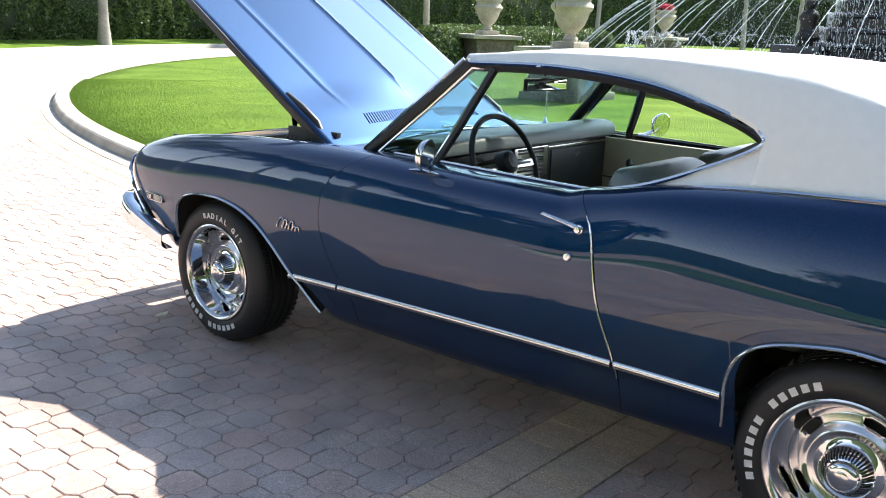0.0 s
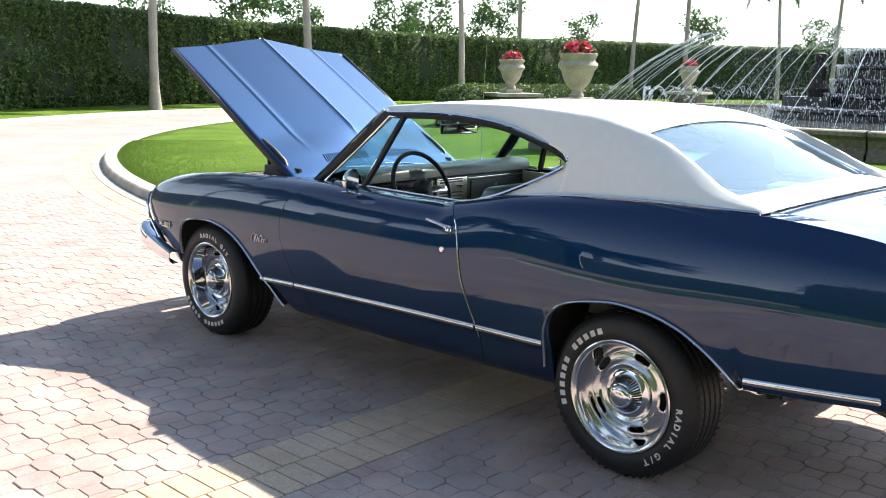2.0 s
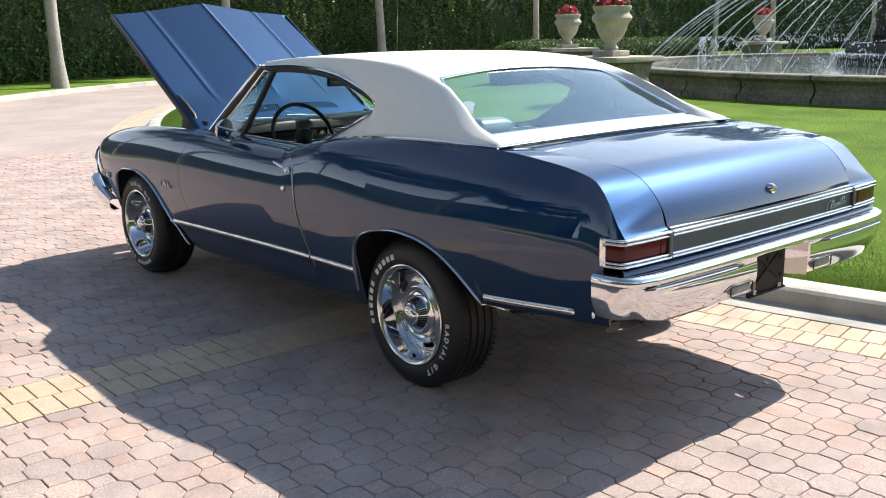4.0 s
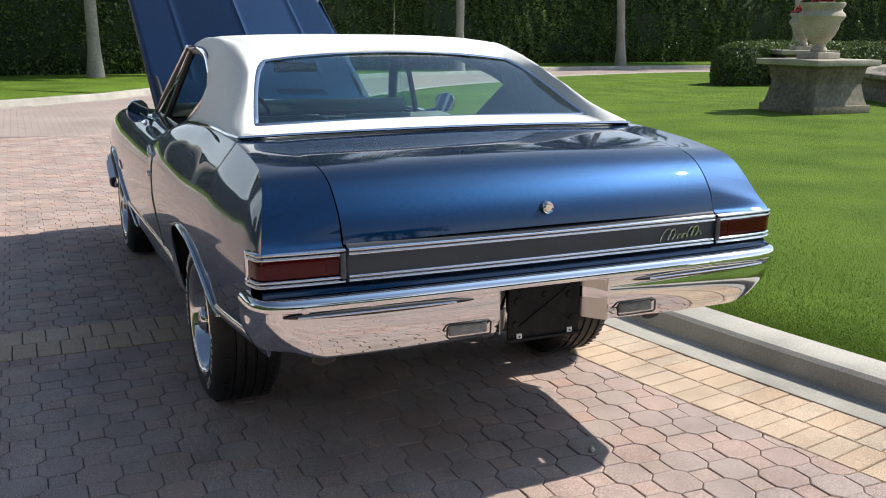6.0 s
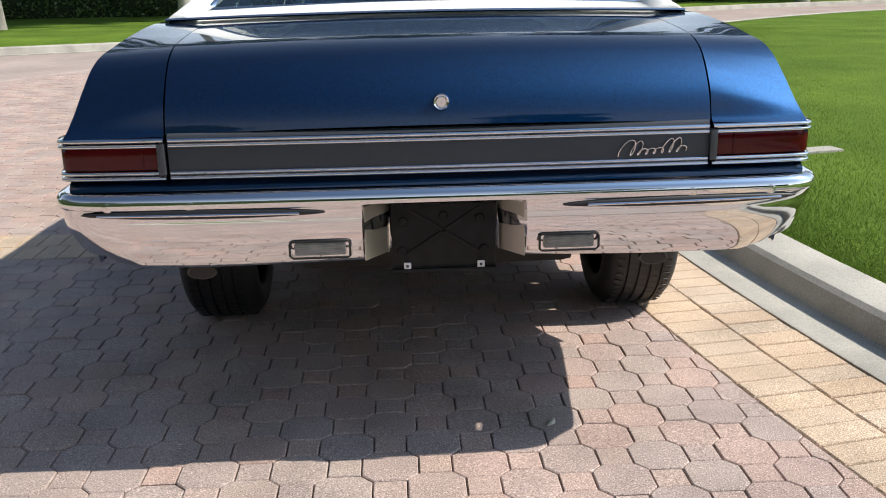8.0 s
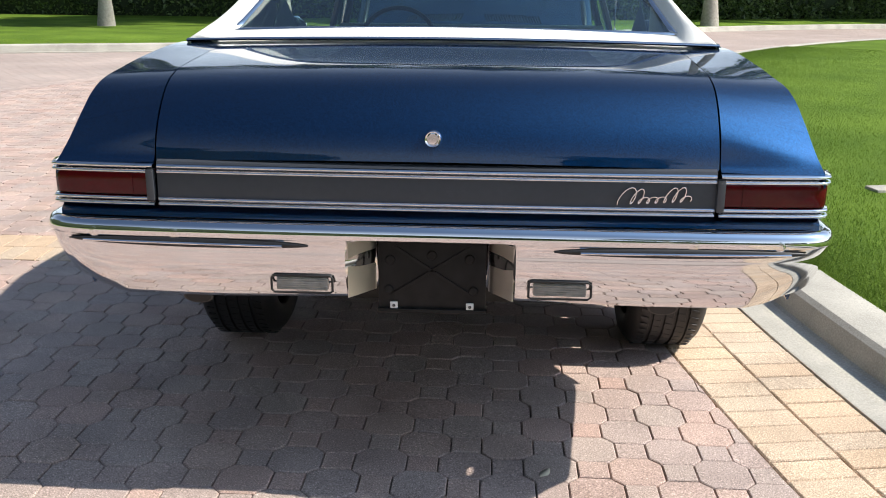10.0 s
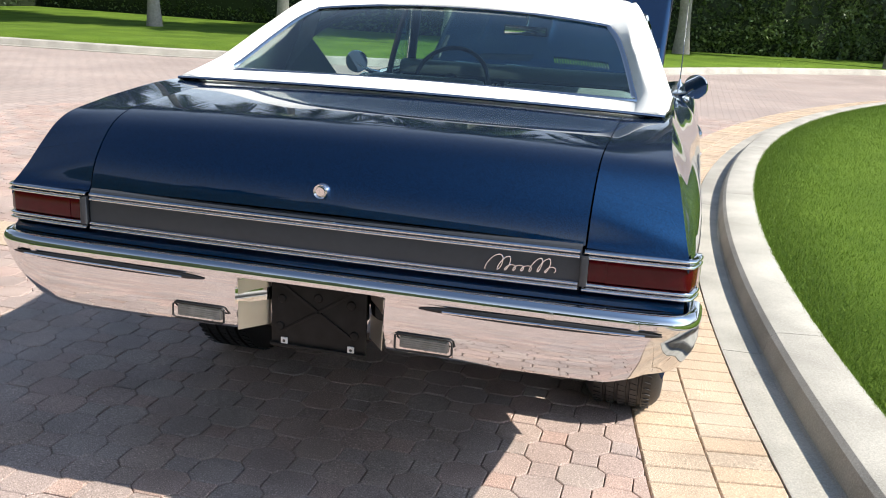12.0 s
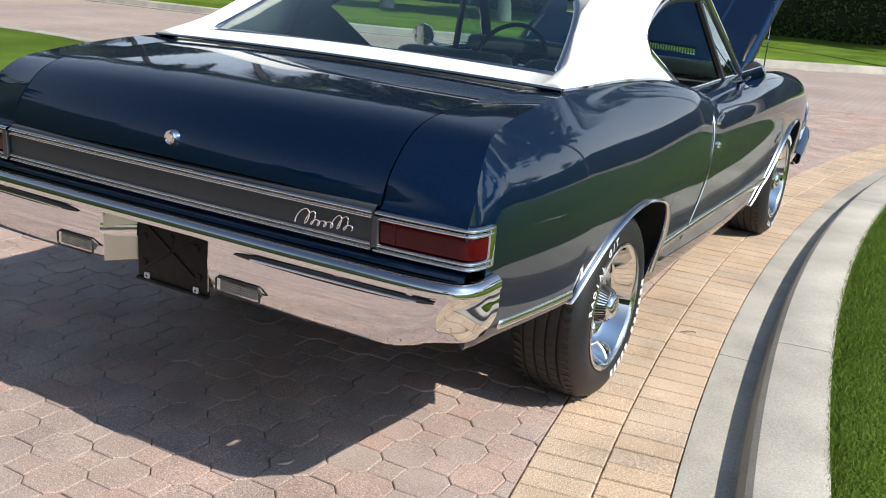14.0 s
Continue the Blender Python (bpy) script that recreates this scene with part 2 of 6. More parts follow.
TAN = by_object("tan_concrete_paver", [(0.489, 0.354, 0.239), (0.517, 0.386, 0.275), (0.461, 0.363, 0.270), (0.508, 0.368, 0.252)])
TAN_I = by_object("tan_concrete_pavers", [(0.489, 0.354, 0.239), (0.517, 0.386, 0.275), (0.461, 0.363, 0.270), (0.508, 0.368, 0.252)], island=True)
CONCRETE = by_object("kerb_concrete", [(0.40, 0.37, 0.32), (0.445, 0.415, 0.355)], speck=0.22, scale=150)
SAND = plain("dark_joint_sand", (0.13, 0.105, 0.085), 0.95, bump=0.5, scale=90)
FAR_PAVING = far_paving_mat()
LAWN = lawn_mat()
BLADE = leaf_mat("grass_blade", (0.064, 0.132, 0.016), (0.19, 0.285, 0.038), 0.6, 0.3, 0.15)
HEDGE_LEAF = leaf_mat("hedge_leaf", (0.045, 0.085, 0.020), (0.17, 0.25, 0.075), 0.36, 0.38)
# darkened copy of HEDGE_LEAF: shade put into the leaf colour of unseen hedges
HEDGE_SHADED = leaf_mat("shaded_hedge_leaf", (0.010, 0.024, 0.008), (0.038, 0.070, 0.020), 0.5, 0.15)
# near-black green that stands for the shade between the leaves
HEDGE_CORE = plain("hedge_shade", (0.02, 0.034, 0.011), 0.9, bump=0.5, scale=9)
PALM_LEAF = leaf_mat("palm_frond", (0.02, 0.045, 0.01), (0.06, 0.11, 0.022), 0.5, 0.2)
TREE_LEAF = leaf_mat("tree_leaf", (0.03, 0.07, 0.015), (0.09, 0.16, 0.04), 0.5, 0.3)
PALM_BARK = plain("grey_palm_bark", (0.34, 0.31, 0.26), 0.9, bump=0.6, scale=18, vary=0.25)
STONE = plain("weathered_cast_stone", (0.40, 0.36, 0.28), 0.85, bump=0.4, scale=45, vary=0.3)
STONE_D = plain("stained_basin_stone", (0.20, 0.175, 0.135), 0.85, bump=0.5, scale=14, vary=0.5)
TIER = plain("wet_black_stone", (0.03, 0.03, 0.032), 0.25, bump=0.6, scale=22, vary=0.4)
BRONZE = plain("dark_bronze", (0.035, 0.03, 0.024), 0.45, metal=0.5, bump=0.4, scale=20, vary=0.3)
WATER = plain("pool_water", (0.10, 0.12, 0.12), 0.08, bump=0.9, scale=9, vary=0.1)
SPRAY = plain("white_water_drops", (0.85, 0.87, 0.88), 0.15, vary=0.05)
FLOWER = leaf_mat("red_pink_flower", (0.55, 0.02, 0.05), (0.8, 0.15, 0.2), 0.5, 0.3)
SHRUB = leaf_mat("clipped_shrub_leaf", (0.05, 0.09, 0.02), (0.15, 0.21, 0.055), 0.5, 0.2)
PLASTER = plain("white_plaster", (0.75, 0.73, 0.68), 0.8, vary=0.08)


# ---- mesh helpers ----
def raw(name, verts, faces, material, parent=None, label="", smooth=True, angle=None):
    me = bpy.data.meshes.new(name)
    me.from_pydata([tuple(v) for v in verts], [], faces)
    me.materials.append(material)
    if smooth:
        me.shade_smooth()
        if angle:
            me.set_sharp_from_angle(angle=radians(angle))
    ob = new(name, me)
    if parent is not None:
        ob.parent = parent
    return tagged(ob, label=label)


def part(name, bm, material, parent=None, label="", smooth=True, angle=40):
    bmesh.ops.recalc_face_normals(bm, faces=bm.faces[:])
    me = bpy.data.meshes.new(name)
    bm.to_mesh(me)
    bm.free()
    me.materials.append(material)
    if smooth:
        me.shade_smooth()
        me.set_sharp_from_angle(angle=radians(angle))
    ob = new(name, me)
    if parent is not None:
        ob.parent = parent
    return tagged(ob, label=label)


def thing(name, label, category, at=(0, 0, 0), group="", kind="", turn=0):
    ob = new(name)
    ob.matrix_world = pose(*at, 0, 0, turn)
    ob.empty_display_size = 0.1
    return tagged(ob, label, category, group, kind)


def grid_faces(rows, cols, wrap=False, flip=False):
    out = []
    for a in range(rows - 1):
        for b in range(cols if wrap else cols - 1):
            c = (b + 1) % cols
            q = (a * cols + b, a * cols + c, (a + 1) * cols + c, (a + 1) * cols + b)
            out.append(q[::-1] if flip else q)
    return out


def sheet(name, rows, material, parent=None, label="", flip=False, thick=0.0, smooth=True, angle=None):
    """A surface through rows of points; thick gives it body inwards."""
    verts = [p for r in rows for p in r]
    ob = raw(name, verts, grid_faces(len(rows), len(rows[0]), flip=flip), material, parent, label, smooth, angle)
    if thick:
        so = ob.modifiers.new("body", 'SOLIDIFY')
        so.thickness, so.offset = thick, -1
        ob.modifiers.new("crisp rim", 'EDGE_SPLIT').split_angle = radians(55)
    return ob


def box_bm(bm, lo, hi, bevel=0.0, m=None):
    made = bmesh.ops.create_cube(bm, size=1.0)["verts"]
    lo, hi = Vector(lo), Vector(hi)
    for v in made:
        v.co = Vector([(lo[i] + hi[i]) / 2 + v.co[i] * (hi[i] - lo[i]) for i in range(3)])
    if bevel:
        edges = list({e for v in made for e in v.link_edges})
        res = bmesh.ops.bevel(bm, geom=edges, offset=bevel, segments=2, affect='EDGES', profile=0.6)
        made = list({v for f in res["faces"] for v in f.verts} | {v for v in made if v.is_valid})
    if m is not None:
        bmesh.ops.transform(bm, matrix=m, verts=[v for v in made if v.is_valid])
    return made


def box(name, lo, hi, material, parent=None, label="", bevel=0.004, m=None):
    bm = bmesh.new()
    box_bm(bm, lo, hi, bevel, m)
    return part(name, bm, material, parent, label)


def lathe(name, profile, material, parent=None, label="", seg=40, axis='Z', at=(0, 0, 0), angle=35):
    """profile: (radius, height) pairs, turned round an axis."""
    verts = []
    for r, h in profile:
        for k in range(seg):
            a = 2 * math.pi * k / seg
            c, s = r * math.cos(a), r * math.sin(a)
            p = (c, s, h) if axis == 'Z' else ((h, c, s) if axis == 'X' else (c, h, s))
            verts.append((p[0] + at[0], p[1] + at[1], p[2] + at[2]))
    ob = raw(name, verts, grid_faces(len(profile), seg, wrap=True), material, parent, label, True, angle)
    bm = bmesh.new()
    bm.from_mesh(ob.data)
    bmesh.ops.recalc_face_normals(bm, faces=bm.faces[:])
    bm.to_mesh(ob.data)
    bm.free()
    ob.data.shade_smooth()
    ob.data.set_sharp_from_angle(angle=radians(angle))
    return ob


def tube_data(points, radius, seg=8, closed=False, flat=(1.0, 1.0), up=(0, 0, 1)):
    pts = [Vector(p) for p in points]
    n = len(pts)
    verts = []
    for i, p in enumerate(pts):
        a, b = pts[(i - 1) % n] if closed or i else pts[0], pts[(i + 1) % n] if closed or i < n - 1 else pts[-1]
        t = (b - a).normalized()
        u = Vector(up)
        side = t.cross(u)
        if side.length < 1e-4:
            side = t.cross(Vector((1, 0, 0)))
        side.normalize()
        top = side.cross(t)
        r = radius[i] if isinstance(radius, (list, tuple)) else radius
        for k in range(seg):
            ang = 2 * math.pi * k / seg
            verts.append(p + side * (r * flat[0] * math.cos(ang)) + top * (r * flat[1] * math.sin(ang)))
    faces = grid_faces(n, seg, wrap=True)
    if closed:
        faces += [((n - 1) * seg + k, (n - 1) * seg + (k + 1) % seg, (k + 1) % seg, k) for k in range(seg)]
    else:
        faces += [tuple(range(seg - 1, -1, -1)), tuple((n - 1) * seg + k for k in range(seg))]
    return verts, faces


def tube(name, points, radius, material, parent=None, label="", seg=8, closed=False, flat=(1.0, 1.0), up=(0, 0, 1)):
    v, f = tube_data(points, radius, seg, closed, flat, up)
    return raw(name, v, f, material, parent, label, True, 50)


def curve(knots, smooth=True):
    """A shape-keeping cubic through (x, y) pairs: returns a function."""
    k = sorted(knots)
    xs, ys = np.array([p[0] for p in k], float), np.array([p[1] for p in k], float)
    h, d = np.diff(xs), np.diff(ys) / np.diff(xs)
    m = np.zeros(len(xs))
    for i in range(1, len(xs) - 1):
        if d[i - 1] * d[i] > 0:
            w1, w2 = 2 * h[i] + h[i - 1], h[i] + 2 * h[i - 1]
            m[i] = (w1 + w2) / (w1 / d[i - 1] + w2 / d[i])
    m[0], m[-1] = d[0], d[-1]

    def f(x):
        if x <= xs[0]:
            return float(ys[0])
        if x >= xs[-1]:
            return float(ys[-1])
        i = int(np.searchsorted(xs, x)) - 1
        t = (x - xs[i]) / h[i]
        return float((2 * t**3 - 3 * t**2 + 1) * ys[i] + (t**3 - 2 * t**2 + t) * h[i] * m[i]
                     + (-2 * t**3 + 3 * t**2) * ys[i + 1] + (t**3 - t**2) * h[i] * m[i + 1])
    return f


def spline(points, n):
    """n points along a Catmull-Rom curve through the given ones."""
    p = np.array(points, float)
    q = np.vstack([2 * p[0] - p[1], p, 2 * p[-1] - p[-2]])
    out = []
    for s in np.linspace(0, len(p) - 1, n):
        i = min(int(s), len(p) - 2)
        t = s - i
        a, b, c, d = q[i], q[i + 1], q[i + 2], q[i + 3]
        out.append(0.5 * (2 * b + (c - a) * t + (2 * a - 5 * b + 4 * c - d) * t**2 + (3 * b - a - 3 * c + d) * t**3))
    return out


def mix(a, b, t):
    return a + (b - a) * t


# ---- the place ----
HUB = Vector((21.4, 3.3, 0.0))
ISLE = Vector((22.43, 3.0, 0.0))
R_LAWN, R_KERB, R_FACE, R_GUTTER, R_TAN, R_PINK = 21.01, 21.20, 21.26, 21.43, 21.645, 21.86
out_r = curve([(140, 25.6), (150, 25.8), (172, 27.6), (178, 27.9), (300, 27.9), (420, 25.8), (505, 25.6)])
LAWN_Z = 0.10
rnd = random.Random(7)


def ring_pt(r, a, z=0.0):
    """a: degrees, 180 lies towards the car."""
    return (HUB.x + r * math.cos(radians(a)), HUB.y + r * math.sin(radians(a)), z)


def isle_pt(r, a, z=0.0):
    """Like ring_pt, round the lawn's own middle."""
    return (ISLE.x + r * math.cos(radians(a)), ISLE.y + r * math.sin(radians(a)), z)


def across(t, a, z, inner, outer):
    """A point between the lawn's kerb and the outer side of the road."""
    p, q = isle_pt(inner, a), ring_pt(outer, a)
    return (mix(p[0], q[0], t), mix(p[1], q[1], t), z)


# the ground: one sheet to the horizon
rows = [[ring_pt(r, a, -0.06) for a in np.linspace(0, 360, 145)] for r in (0.5, 8, 14, 18, 22, 26, 30, 36, 45, 60, 120, 400, 1500)]
ground = sheet("ground", rows, LAWN, None, "mown green lawn reaching out to the hedges", smooth=False)
tagged(ground, kind="structure", category="ground")

# ring road with the drive that leaves it; it dips under the laid pavers
PAVE_A0, PAVE_A1 = 161.5, 205.0
angs = sorted(list(np.linspace(140, 500, 241)) + [PAVE_A0 + 0.6, PAVE_A0 + 0.65, PAVE_A1 - 0.05, PAVE_A1])
rows = [[across(t, a, -0.024 if PAVE_A0 + 0.62 < a < PAVE_A1 - 0.02 and t < 0.99 else -0.003, R_FACE - 0.01, out_r(a) + 0.05) for a in angs] for t in (0, 0.15, 0.4, 0.7, 0.98, 1)]
road = sheet("road", rows, FAR_PAVING, None, "pink-grey paved ring road round the lawn", smooth=False)
tagged(road, kind="structure", category="road")
# drive leaving the ring, and the kerbs along both
def strip(name, left, right, z, material, label, category="road"):
    ob = sheet(name, [[(*p, z) for p in left], [(*p, z) for p in right]], material, None, label, smooth=False)
    return tagged(ob, kind="structure", category=category)


far_side = [(0.35, 17.9), (-1.6, 16.3), (-4.5, 14.7), (-8.8, 13.2), (-14.0, 12.7), (-25, 12.5), (-48, 12.5)]
near_side = [(-6.15, 4.4), (-6.5, 5.0), (-7.2, 5.5), (-9.0, 5.8), (-15.0, 5.8), (-25, 5.8), (-48, 5.8)]
strip("drive", far_side, near_side, -0.016, FAR_PAVING, "pink-grey paved drive leaving the ring road")


def kerb_along(name, pts, inward, label, height=0.13, width=0.19, gutter=0.17):
    """A kerb with its flat gutter: a section carried along pts; inward points to the gutter side."""
    sec = [(-gutter, -0.03), (-gutter, 0.004), (-0.012, 0.002), (0.018, height - 0.02), (0.036, height - 0.005), (0.06, height), (width - 0.02, height), (width, height - 0.015), (width, -0.05)]
    rows = []
    for i, p in enumerate(pts):
        a, b = Vector(pts[max(i - 1, 0)]), Vector(pts[min(i + 1, len(pts) - 1)])
        t = (b - a).normalized()
        n = Vector((t.y, -t.x)) * inward
        rows.append([(p[0] + n.x * o, p[1] + n.y * o, z) for o, z in sec])
    ob = sheet(name, rows, CONCRETE, None, label, flip=inward > 0, angle=30)
    return tagged(ob, kind="structure", category="kerb")


# kerb round the lawn, in cast lengths with open joints
LEN = 8.6
first = 177.68
kerb = thing("kerb", "pale weathered concrete kerb and gutter round the lawn", "kerb", kind="structure")
SEC = [(R_GUTTER, -0.03), (R_GUTTER, 0.003), (R_GUTTER - 0.01, 0.006), (R_FACE + 0.012, 0.002), (R_FACE, 0.01), (R_FACE - 0.008, 0.055), (R_FACE - 0.022, 0.088), (R_FACE - 0.042, 0.104),
       (R_FACE - 0.07, 0.108), (R_LAWN + 0.025, 0.110), (R_LAWN + 0.004, 0.102), (R_LAWN, 0.08), (R_LAWN, -0.05)]
for k in range(42):
    a0, a1 = first + k * LEN + 0.008, first + (k + 1) * LEN - 0.008
    if k == 41:
        a1 = first + 360 - 0.008
    rows = [[isle_pt(r, a, z) for r, z in SEC] for a in np.linspace(a0, a1, 17)]
    ob = sheet("kerb_stone", rows, CONCRETE, kerb, flip=True, angle=30)
    bm = bmesh.new()
    bm.from_mesh(ob.data)
    bm.verts.ensure_lookup_table()
    n = len(SEC)
    bm.faces.new([bm.verts[i] for i in range(n)])
    bm.faces.new([bm.verts[len(bm.verts) - n + i] for i in range(n)])
    bmesh.ops.recalc_face_normals(bm, faces=bm.faces[:])
    bm.to_mesh(ob.data)
    bm.free()
    ob.data.shade_smooth()
    ob.data.set_sharp_from_angle(angle=radians(25))

ring = [ring_pt(out_r(a), a)[:2] for a in np.linspace(179.0, 360 + 145.2, 160)]
kerb_along("kerb_outer", ring + [(p[0], p[1]) for p in far_side[1:]], 1, "pale concrete kerb on the outer side of the ring road")
kerb_along("kerb_drive", [(-6.45, 3.0)] + near_side, -1, "pale concrete kerb where the drive meets the ring")

# lawn inside the ring, raised to the kerb
rows = [[isle_pt(R_LAWN - 0.012, a, LAWN_Z - 0.06) for a in np.linspace(0, 360, 181)], [isle_pt(R_LAWN - 0.03, a, LAWN_Z - 0.004) for a in np.linspace(0, 360, 181)]]
for r, z in ((20.5, 0.11), (17, 0.13), (8, 0.16), (0.5, 0.16)):
    rows.append([isle_pt(r, a, z) for a in np.linspace(0, 360, 181)])
lawn = sheet("lawn", rows, LAWN, None, "bright green mown lawn inside the ring road", flip=True)
tagged(lawn, kind="structure", category="lawn")
# verge outside the ring: raised grass up to the kerb's back
rows = [[ring_pt(out_r(a) + r if r < 9 else r, a, z) for a in np.linspace(179.2, 360 + 145.0, 161)] for r, z in ((0.19, 0.02), (0.2, 0.115), (2.0, 0.15), (4.0, 0.16), (60, 0.1))]
verge = sheet("verge", rows, LAWN, None, "mown grass verge between the road and the hedge")
tagged(verge, kind="structure", category="lawn")
fs = far_side
rows = [[(x, y + o, z) for x, y in fs] for o, z in ((0.19, 0.0), (0.2, 0.098), (3, 0.146), (40, 0.075))]
sheet("verge_north", rows, LAWN, None, "mown grass verge beside the drive", flip=False)
tagged(bpy.data.objects["verge_north"], kind="structure", category="lawn")
rows = [[(x - (0.19 if i < 2 else 0), y - o, z) for i, (x, y) in enumerate(near_side)] for o, z in ((0.19, 0.02), (0.2, 0.115), (3, 0.16), (9, 0.1))]
sheet("verge_south", rows, LAWN, None, "mown grass corner beside the drive", flip=True)
tagged(bpy.data.objects["verge_south"], kind="structure", category="lawn")


# grass blades near the kerb
def blades(name, count_, place, label, height=(0.012, 0.03)):
    verts, faces = [], []
    for _ in range(count_):
        x, y, z = place()
        h, a, w = rnd.uniform(*height), rnd.uniform(0, 6.28), rnd.uniform(0.0013, 0.0024)
        lx, ly = rnd.gauss(0, 0.011), rnd.gauss(0, 0.011)
        c, s = math.cos(a) * w, math.sin(a) * w
        i = len(verts)
        verts += [(x - c, y - s, z), (x + c, y + s, z), (x + lx, y + ly, z + h)]
        faces.append((i, i + 1, i + 2))
    ob = raw(name, verts, faces, BLADE, None, label, False)
    return tagged(ob, category="grass", kind="stuff")


def near_lawn():
    a = rnd.uniform(142, 194)
    d = rnd.random() ** 2.3 * 8.0 - 0.012
    p = isle_pt(R_LAWN - max(d, -0.012), a)
    return p[0], p[1], 0.090 + min(max(d, 0), 0.5) * 0.04


grass = blades("grass", 300000, near_lawn, "short bright green grass blades at the kerb's edge")


# hedge: core sheet in the colour of its inner shade, with a skin of small leaves
def hedge_line():
    knots = curve([(-70, 48), (-30, 48), (0, 48), (28, 45.5), (45, 38.5), (63.8, 31.5), (89, 29.0), (105, 28.8), (124, 29.0), (131, 30.6), (138, 34.5), (146, 43), (150, 52)])
    return [(a, knots(a)) for a in np.linspace(-70, 150, 100)]


def make_hedge(name, line, height, label, n_leaf, depth=1.3, leaf_=None):
    h = thing(name, label, "hedge")
    rows = []
    for a, r in line:
        z0, hh = 0.05, height(a)
        j = [rnd.uniform(-0.1, 0.1) for _ in range(5)]
        rows.append([ring_pt(r + 0.35, a, z0), ring_pt(r + 0.25, a, 0.35), ring_pt(r + 0.05 + j[0], a, 0.7), ring_pt(r + j[1], a, hh * 0.55), ring_pt(r + 0.06 + j[2], a, hh - 0.12), ring_pt(r + 0.3, a, hh + j[3] * 0.3),
                     ring_pt(r + depth - 0.2, a, hh + j[4] * 0.3), ring_pt(r + depth, a, hh - 0.2), ring_pt(r + depth, a, z0)])
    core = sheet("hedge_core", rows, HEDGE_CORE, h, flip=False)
    verts, faces = [], []
    for _ in range(n_leaf):
        s = (rnd.random() ** 0.7) * (len(line) - 1.001)
        i, t = int(s), s - int(s)
        a, r = mix(line[i][0], line[i + 1][0], t), mix(line[i][1], line[i + 1][1], t)
        hh = height(a)
        if rnd.random() < 0.84:
            z = rnd.uniform(0.16, hh)
            lump = 0.16 * noise.noise(Vector((a * 1.7, z * 0.9, 0))) + 0.08 * noise.noise(Vector((a * 6, z * 3, 3)))
            rr = r - rnd.uniform(-0.1, 0.1) - lump + (0.22 * (0.7 - z) if z < 0.7 else 0)
        else:
            rr, z = r + rnd.uniform(-0.05, depth), hh + rnd.uniform(-0.06, 0.1)
        p = Vector(ring_pt(rr, a, z))
        size = rnd.uniform(0.04, 0.09)
        u = Vector((rnd.gauss(0, 1), rnd.gauss(0, 1), rnd.gauss(0, 0.8))).normalized()
        v = u.cross(Vector((rnd.gauss(0, 1), rnd.gauss(0, 1), rnd.gauss(0, 1)))).normalized()
        k = len(verts)
        verts += [p - u * size, p + v * size * 0.5, p + u * size, p - v * size * 0.5]
        faces.append((k, k + 1, k + 2, k + 3))
    leaves = raw("hedge_leaves", verts, faces, leaf_ or HEDGE_LEAF, h, "small glossy dark green leaves", False)
    tagged(leaves, kind="stuff")
    return h


high = curve([(-70, 3.8), (45, 3.62), (65, 3.43), (85, 3.5), (95, 3.56), (109, 3.7), (120, 3.6), (150, 3.6)])
make_hedge("hedge", hedge_line(), high, "tall dark green clipped hedge behind the verge", 200000)
# out-of-view hedges, added with darkened leaves so the car's flank reflects dark
west = [(a, 38 + 3 * math.sin(radians(3 * a))) for a in np.linspace(178.5, 282, 42)]
make_hedge("hedge", west, lambda a: 7.2, "tall out-of-view hedge with darkened leaves across the ring road", 30000, leaf_=HEDGE_SHADED)
north_west = [(a, mix(52.0, 43.0, (a - 150) / 16.5)) for a in np.linspace(150, 166.5, 14)]
make_hedge("hedge", north_west, lambda a: 6.5, "tall out-of-view hedge with darkened leaves beside the drive", 12000, leaf_=HEDGE_SHADED)
drive_end = [(a, 66.0) for a in np.linspace(160, 184, 12)]
make_hedge("hedge", drive_end, lambda a: 8.0, "added out-of-view hedge with darkened leaves closing off the drive", 8000, leaf_=HEDGE_SHADED)


# palms: smooth grey trunks with feathery crowns
def frond_data(length, droop, verts, faces, m, pairs=40):
    spine = []
    for k in range(12):
        t = k / 11
        spine.append(Vector((length * (t - 0.12 * t * t), 0, length * (0.42 * t - droop * t * t))))
    for k in range(pairs):
        t = 0.08 + 0.9 * k / (pairs - 1)
        s = t * 11
        i = min(int(s), 10)
        p = spine[i].lerp(spine[i + 1], s - i)
        d = (spine[i + 1] - spine[i]).normalized()
        ln = length * 0.26 * math.sin(math.pi * (0.12 + 0.86 * t)) + 0.08
        for side in (-1, 1):
            tip = p + Vector((d.x * ln * 0.55, side * ln * 0.85, d.z * ln * 0.55 - ln * rnd.uniform(0.25, 0.6)))
            w = d * 0.06
            n = len(verts)
            verts += [m @ (p - w), m @ (p + w), m @ tip]
            faces.append((n, n + 1, n + 2))
    for i in range(11):
        n = len(verts)
        w = Vector((0, 0.03 * (1 - i / 12), 0))
        verts += [m @ (spine[i] - w), m @ (spine[i] + w), m @ (spine[i + 1] + w), m @ (spine[i + 1] - w)]
        faces.append((n, n + 1, n + 2, n + 3))


